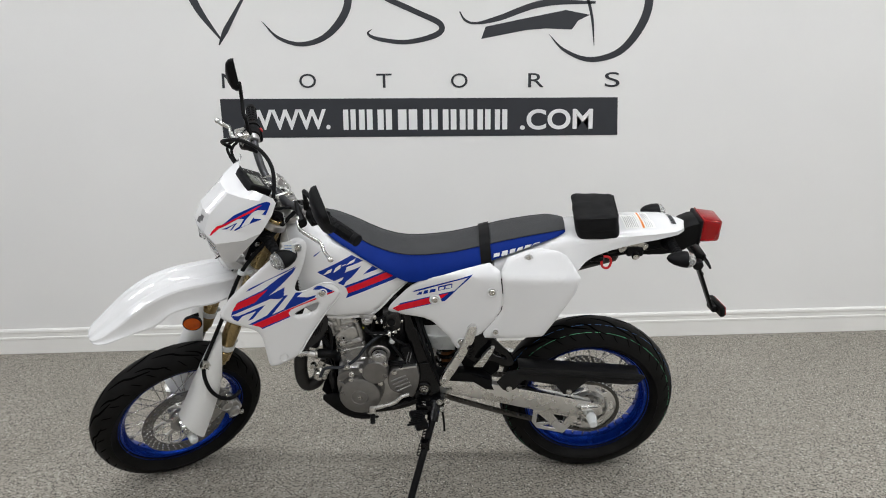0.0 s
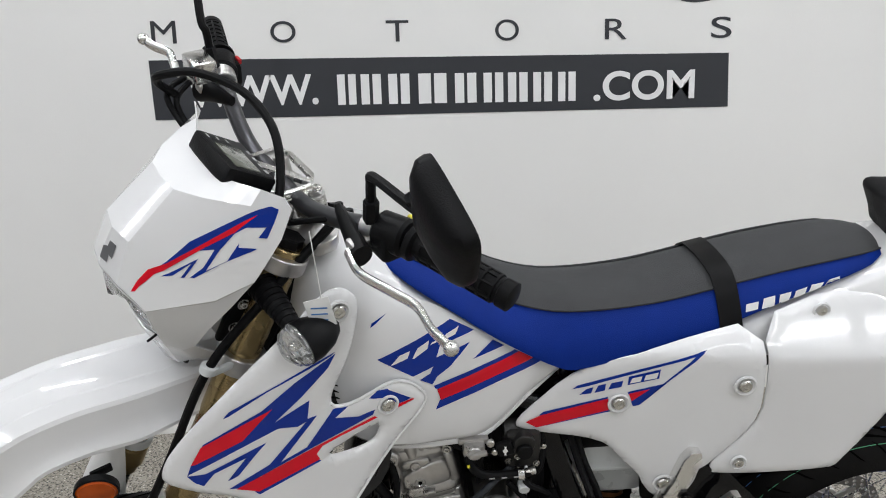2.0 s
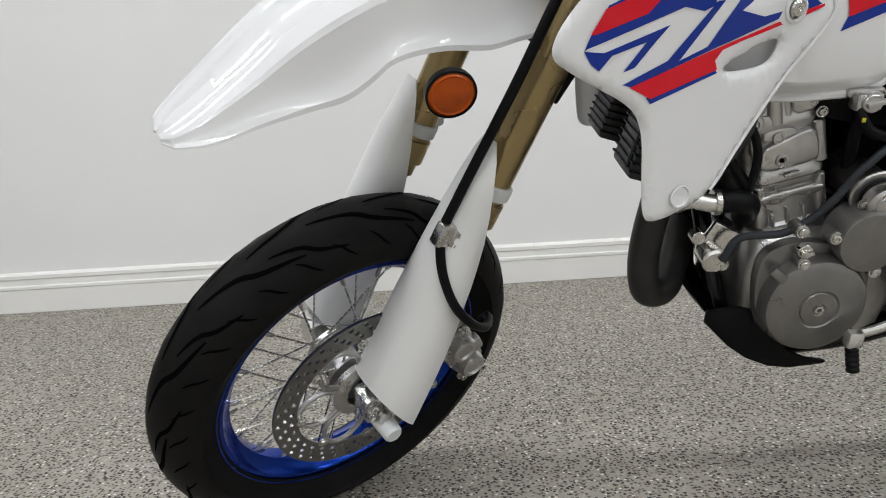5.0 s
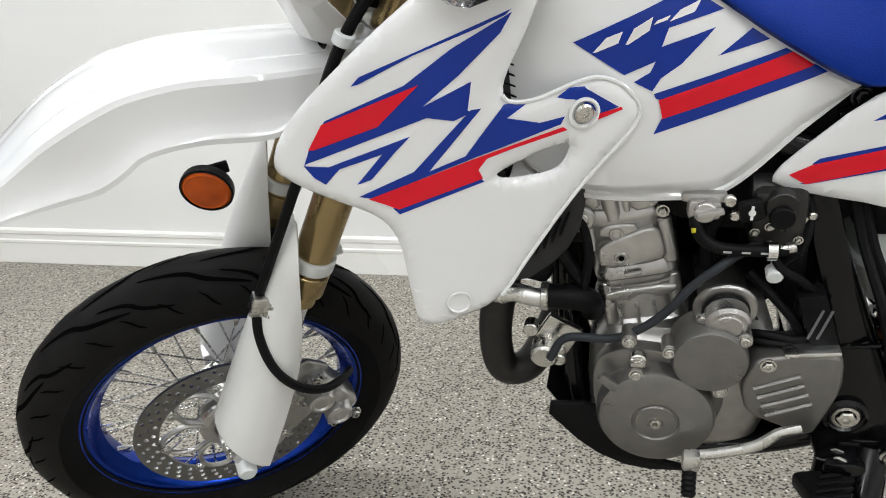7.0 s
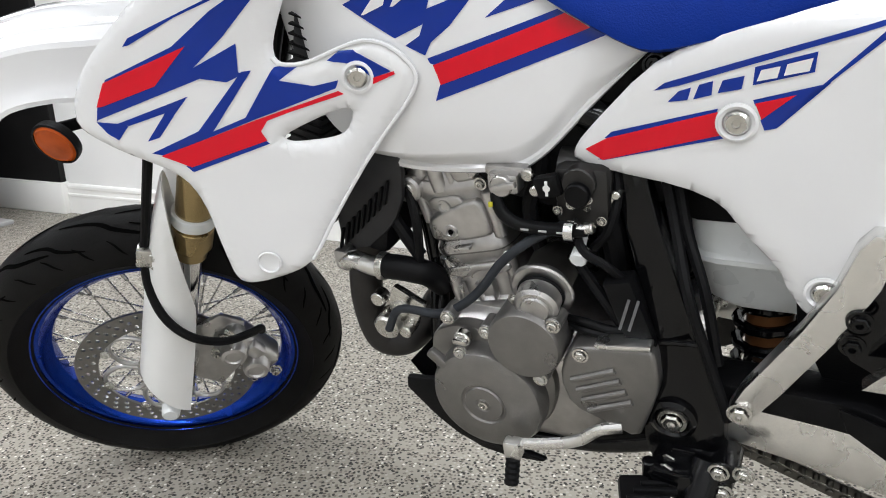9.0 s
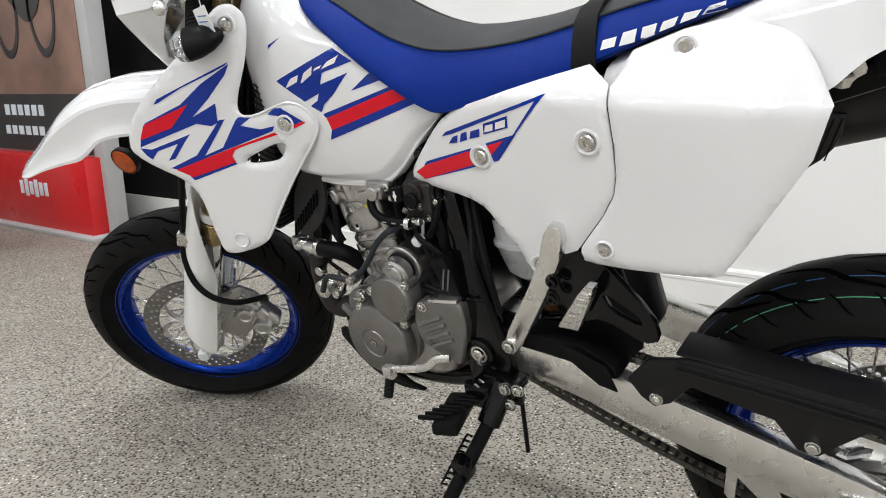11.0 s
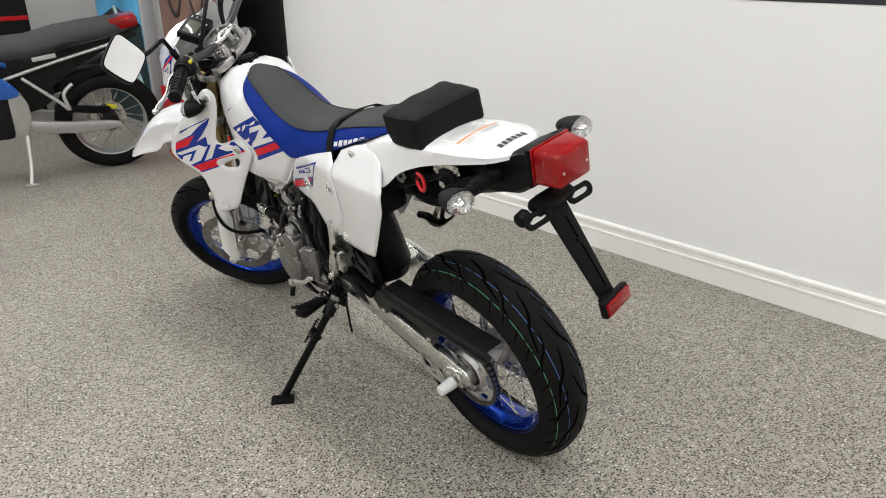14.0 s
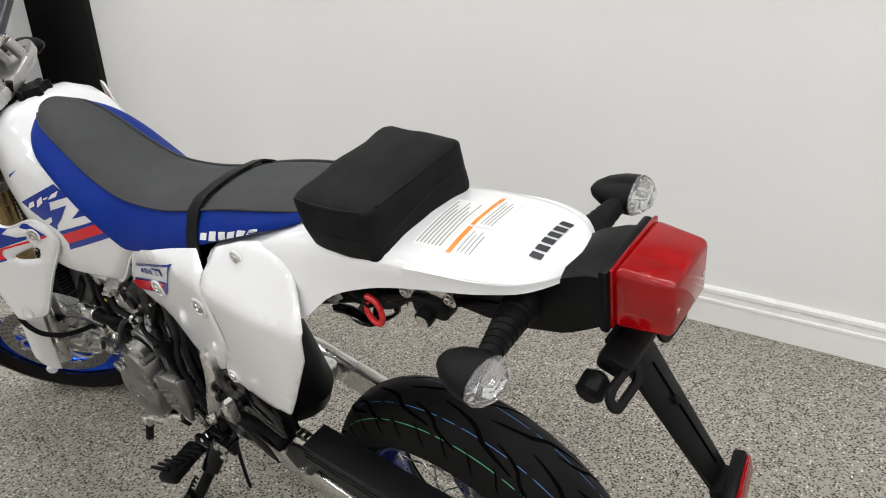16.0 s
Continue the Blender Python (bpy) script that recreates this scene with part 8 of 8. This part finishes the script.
for cx, cz, w in ((-5.75, 1.72, 0.14), (-5.35, 1.95, 0.18), (-5.2, 1.5, 0.1), (-5.6, 1.3, 0.1)):
    part("printed_cloud", on_board(round_outline([(cx - w, cz), (cx - w * 0.4, cz + w * 0.35), (cx + w * 0.3, cz + w * 0.25), (cx + w, cz), (cx + w * 0.2, cz - w * 0.2), (cx - w * 0.6, cz - w * 0.18)], 2), yb + 0.003), CLOUD, sb_, smooth=False)

# the other motorcycle: a tall black and blue touring machine on its side stand
ob2 = new("touring_motorcycle")
ob2.matrix_world = pose(-4.21, -1.12, 0.0, 0, 0, 76) @ pose(0, 0, 0, 10.0)
tagged(ob2, "black and blue adventure motorcycle with silver swingarm on its side stand", "motorcycle")


def op(name, bm, material, label="", **kw):
    return part(name, bm, material, ob2, label, **kw)


for cx, rr in ((0.0, 0.345), (-1.52, 0.35)):
    at = Matrix.Translation((cx, 0, rr)) @ Matrix.Rotation(radians(90), 4, "X")
    prof2 = [(rr - 0.105, -0.055), (rr - 0.075, -0.072)] + [(rr - 0.07 + 0.07 * math.cos(a), 0.075 * math.sin(a)) for a in [radians(-70 + 14 * k) for k in range(11)]] + [(rr - 0.075, 0.072), (rr - 0.105, 0.055)]
    w2 = op("rear_wheel" if cx == 0 else "front_wheel", lathe([(rr - 0.098, -0.05), (rr - 0.110, -0.046), (rr - 0.122, -0.02), (rr - 0.122, 0.02), (rr - 0.110, 0.046), (rr - 0.098, 0.05), (rr - 0.105, 0.0), (rr - 0.098, -0.05)], 64, at), SILVER, "silver spoked wheel")
    part("tyre", lathe(prof2, 64, at), RUBBER, w2, "black block tyre")
    part("hub", lathe([(0.02, -0.06), (0.06, -0.05), (0.045, 0), (0.06, 0.05), (0.02, 0.06)], 24, at), DARK, w2)
    part("brake_disc", lathe([(0.08, -0.062), (0.115, -0.062), (0.115, -0.057), (0.08, -0.057), (0.08, -0.062)], 40, at), STEEL, w2)
    for k in range(16):
        th = 2 * math.pi * k / 16
        part("spoke", rod((cx + 0.05 * math.cos(th + 0.7), (-1) ** k * 0.04, rr + 0.05 * math.sin(th + 0.7)), (cx + (rr - 0.112) * math.cos(th), 0, rr + (rr - 0.112) * math.sin(th)), 0.003, n=5), STEEL, w2)
    part("label_patch", box((cx + 0.02, -0.067, rr + 0.115), (0.07, 0.003, 0.03), 0.001, Matrix.Rotation(radians(15), 4, "Y")), YELLOW, w2)
op("swingarm", join(prism(round_outline([(-0.62, 0.46), (-0.3, 0.40), (0.06, 0.375), (0.07, 0.32), (-0.25, 0.31), (-0.62, 0.38)], 1), -0.13, -0.095, 0.01)), SILVER, "silver cast swingarm")
op("swingarm", join(prism(round_outline([(-0.62, 0.46), (-0.3, 0.40), (0.06, 0.375), (0.07, 0.32), (-0.25, 0.31), (-0.62, 0.38)], 1), 0.095, 0.13, 0.01)), SILVER, "silver cast swingarm")
op("chain_guard", box((-0.16, -0.10, 0.47), (0.34, 0.03, 0.05), 0.01, Matrix.Rotation(radians(8), 4, "Y")), BLACKP, "black chain guard")
seat2 = []
for x, z, w in ((-0.78, 0.95, 0.09), (-0.62, 0.93, 0.12), (-0.42, 0.94, 0.15), (-0.25, 0.985, 0.14), (-0.10, 1.01, 0.13), (0.08, 1.03, 0.12), (0.16, 1.03, 0.08)):
    seat2.append([(x, w * math.cos(a), z - 0.065 + 0.085 * math.sin(a)) for a in [2 * math.pi * k / 16 for k in range(16)]])
op("seat", loft(seat2), SEATTOP, "black two-piece seat")
tk2 = []
for x, z, w, h in ((-1.12, 0.98, 0.10, 0.10), (-1.0, 1.0, 0.17, 0.14), (-0.85, 0.95, 0.18, 0.16), (-0.70, 0.87, 0.13, 0.10), (-0.55, 0.80, 0.10, 0.05)):
    tk2.append([(x, w * math.cos(a), z + h * math.sin(a)) for a in [2 * math.pi * k / 18 for k in range(18)]])
op("fuel_tank", loft(tk2), mat("azure_paint", (0.01, 0.10, 0.42), 0.2, coat=0.5), "bright blue fuel tank")
for s in (-1, 1):
    op("tail_side", prism(round_outline([(-0.55, 0.83), (-0.2, 0.87), (0.22, 0.97), (0.26, 0.94), (0.05, 0.87), (-0.3, 0.78), (-0.5, 0.74)], 1), s * 0.10 - 0.012, s * 0.10 + 0.012, 0.006), DARK, "black tail panel")
    op("grab_rail", tube([(-0.25, s * 0.135, 0.88), (0.0, s * 0.145, 0.93), (0.2, s * 0.12, 0.98), (0.27, s * 0.05, 0.99)], 0.011, 10), BLACKP, "black grab rail")
    op("subframe_tube", tube([(-0.62, s * 0.12, 0.70), (-0.3, s * 0.13, 0.80), (0.08, s * 0.125, 0.90)], 0.011, 10), SILVER, "silver subframe tube")
    op("peg_hanger", tube([(-0.48, s * 0.14, 0.72), (-0.30, s * 0.16, 0.56), (-0.24, s * 0.17, 0.50), (-0.26, s * 0.165, 0.60), (-0.20, s * 0.14, 0.66)], 0.012, 10, 4), SILVER, "silver passenger peg hanger")
op("side_body", prism(round_outline([(-0.80, 0.90), (-0.40, 0.84), (0.12, 0.95), (0.10, 0.88), (-0.12, 0.76), (-0.30, 0.66), (-0.34, 0.50), (-0.62, 0.44), (-0.85, 0.55)], 1), -0.085, 0.085, 0.015), DARK, "black body and airbox cover")
for s in (-1, 1):
    op("frame_plate", prism(round_outline([(-0.66, 0.62), (-0.52, 0.66), (-0.46, 0.52), (-0.50, 0.34), (-0.60, 0.32), (-0.68, 0.44)], 1), s * 0.13 - 0.015, s * 0.13 + 0.015, 0.008), SILVER, "silver cast frame plate")
op("label_bar", box((-0.33, -0.152, 0.845), (0.14, 0.003, 0.028), 0.001, Matrix.Rotation(radians(-8), 4, "Y")), GREYP, "grey letter shapes")
op("tail_light", box((0.17, 0, 1.01), (0.19, 0.17, 0.075), 0.02, Matrix.Rotation(radians(-8), 4, "Y")), REDLENS, "red tail light")
op("engine", box((-0.78, 0, 0.52), (0.42, 0.34, 0.40), 0.05), DARK, "dark engine block")
op("fork", join(rod((-1.50, -0.11, 0.36), (-1.17, -0.11, 1.02), 0.028), rod((-1.50, 0.11, 0.36), (-1.17, 0.11, 1.02), 0.028)), DARK, "dark front fork")
op("side_fairing", prism(round_outline([(-1.25, 0.95), (-0.95, 1.0), (-0.70, 0.85), (-0.47, 0.63), (-0.62, 0.60), (-0.95, 0.66), (-1.22, 0.82)], 2), -0.20, -0.17, 0.01), mat("azure_panel", (0.01, 0.10, 0.42), 0.2, coat=0.5), "bright blue side panel")
op("rear_hugger", prism(round_outline([(-0.30, 0.60), (-0.20, 0.70), (-0.02, 0.73), (0.05, 0.70), (-0.10, 0.66), (-0.22, 0.57)], 1), -0.06, 0.06, 0.008), BLACKP, "black rear hugger")
op("muffler", rod((-0.35, 0.19, 0.55), (0.18, 0.20, 0.74), 0.062, n=24, bevel=0.01), DARK, "dark muffler")
sst = op("side_stand", tube([(-0.52, -0.13, 0.34), (-0.53, -0.22, 0.18), (-0.55, -0.295, 0.062)], 0.014, 10), SILVER, "silver side stand")
part("stand_foot", box((-0.55, -0.298, 0.061), (0.07, 0.04, 0.012), 0.003, Matrix.Rotation(radians(-10), 4, "X")), SILVER, sst)

# dark display cabinet and a red machine far behind
cab = new("display_cabinet")
cab.matrix_world = pose(0, 0, 0)
tagged(cab, "tall black display cabinet against the far wall", "cabinet")
part("body", box((-7.05, -1.35, 0.62), (0.5, 0.95, 1.24), 0.01), DARK, cab)
part("shelf_edge", box((-6.795, -1.35, 0.55), (0.01, 0.93, 0.03), 0.003), GREYP, cab)
part("red_trim", box((-6.795, -1.35, 0.90), (0.01, 0.93, 0.04), 0.003), REDBOX, cab)
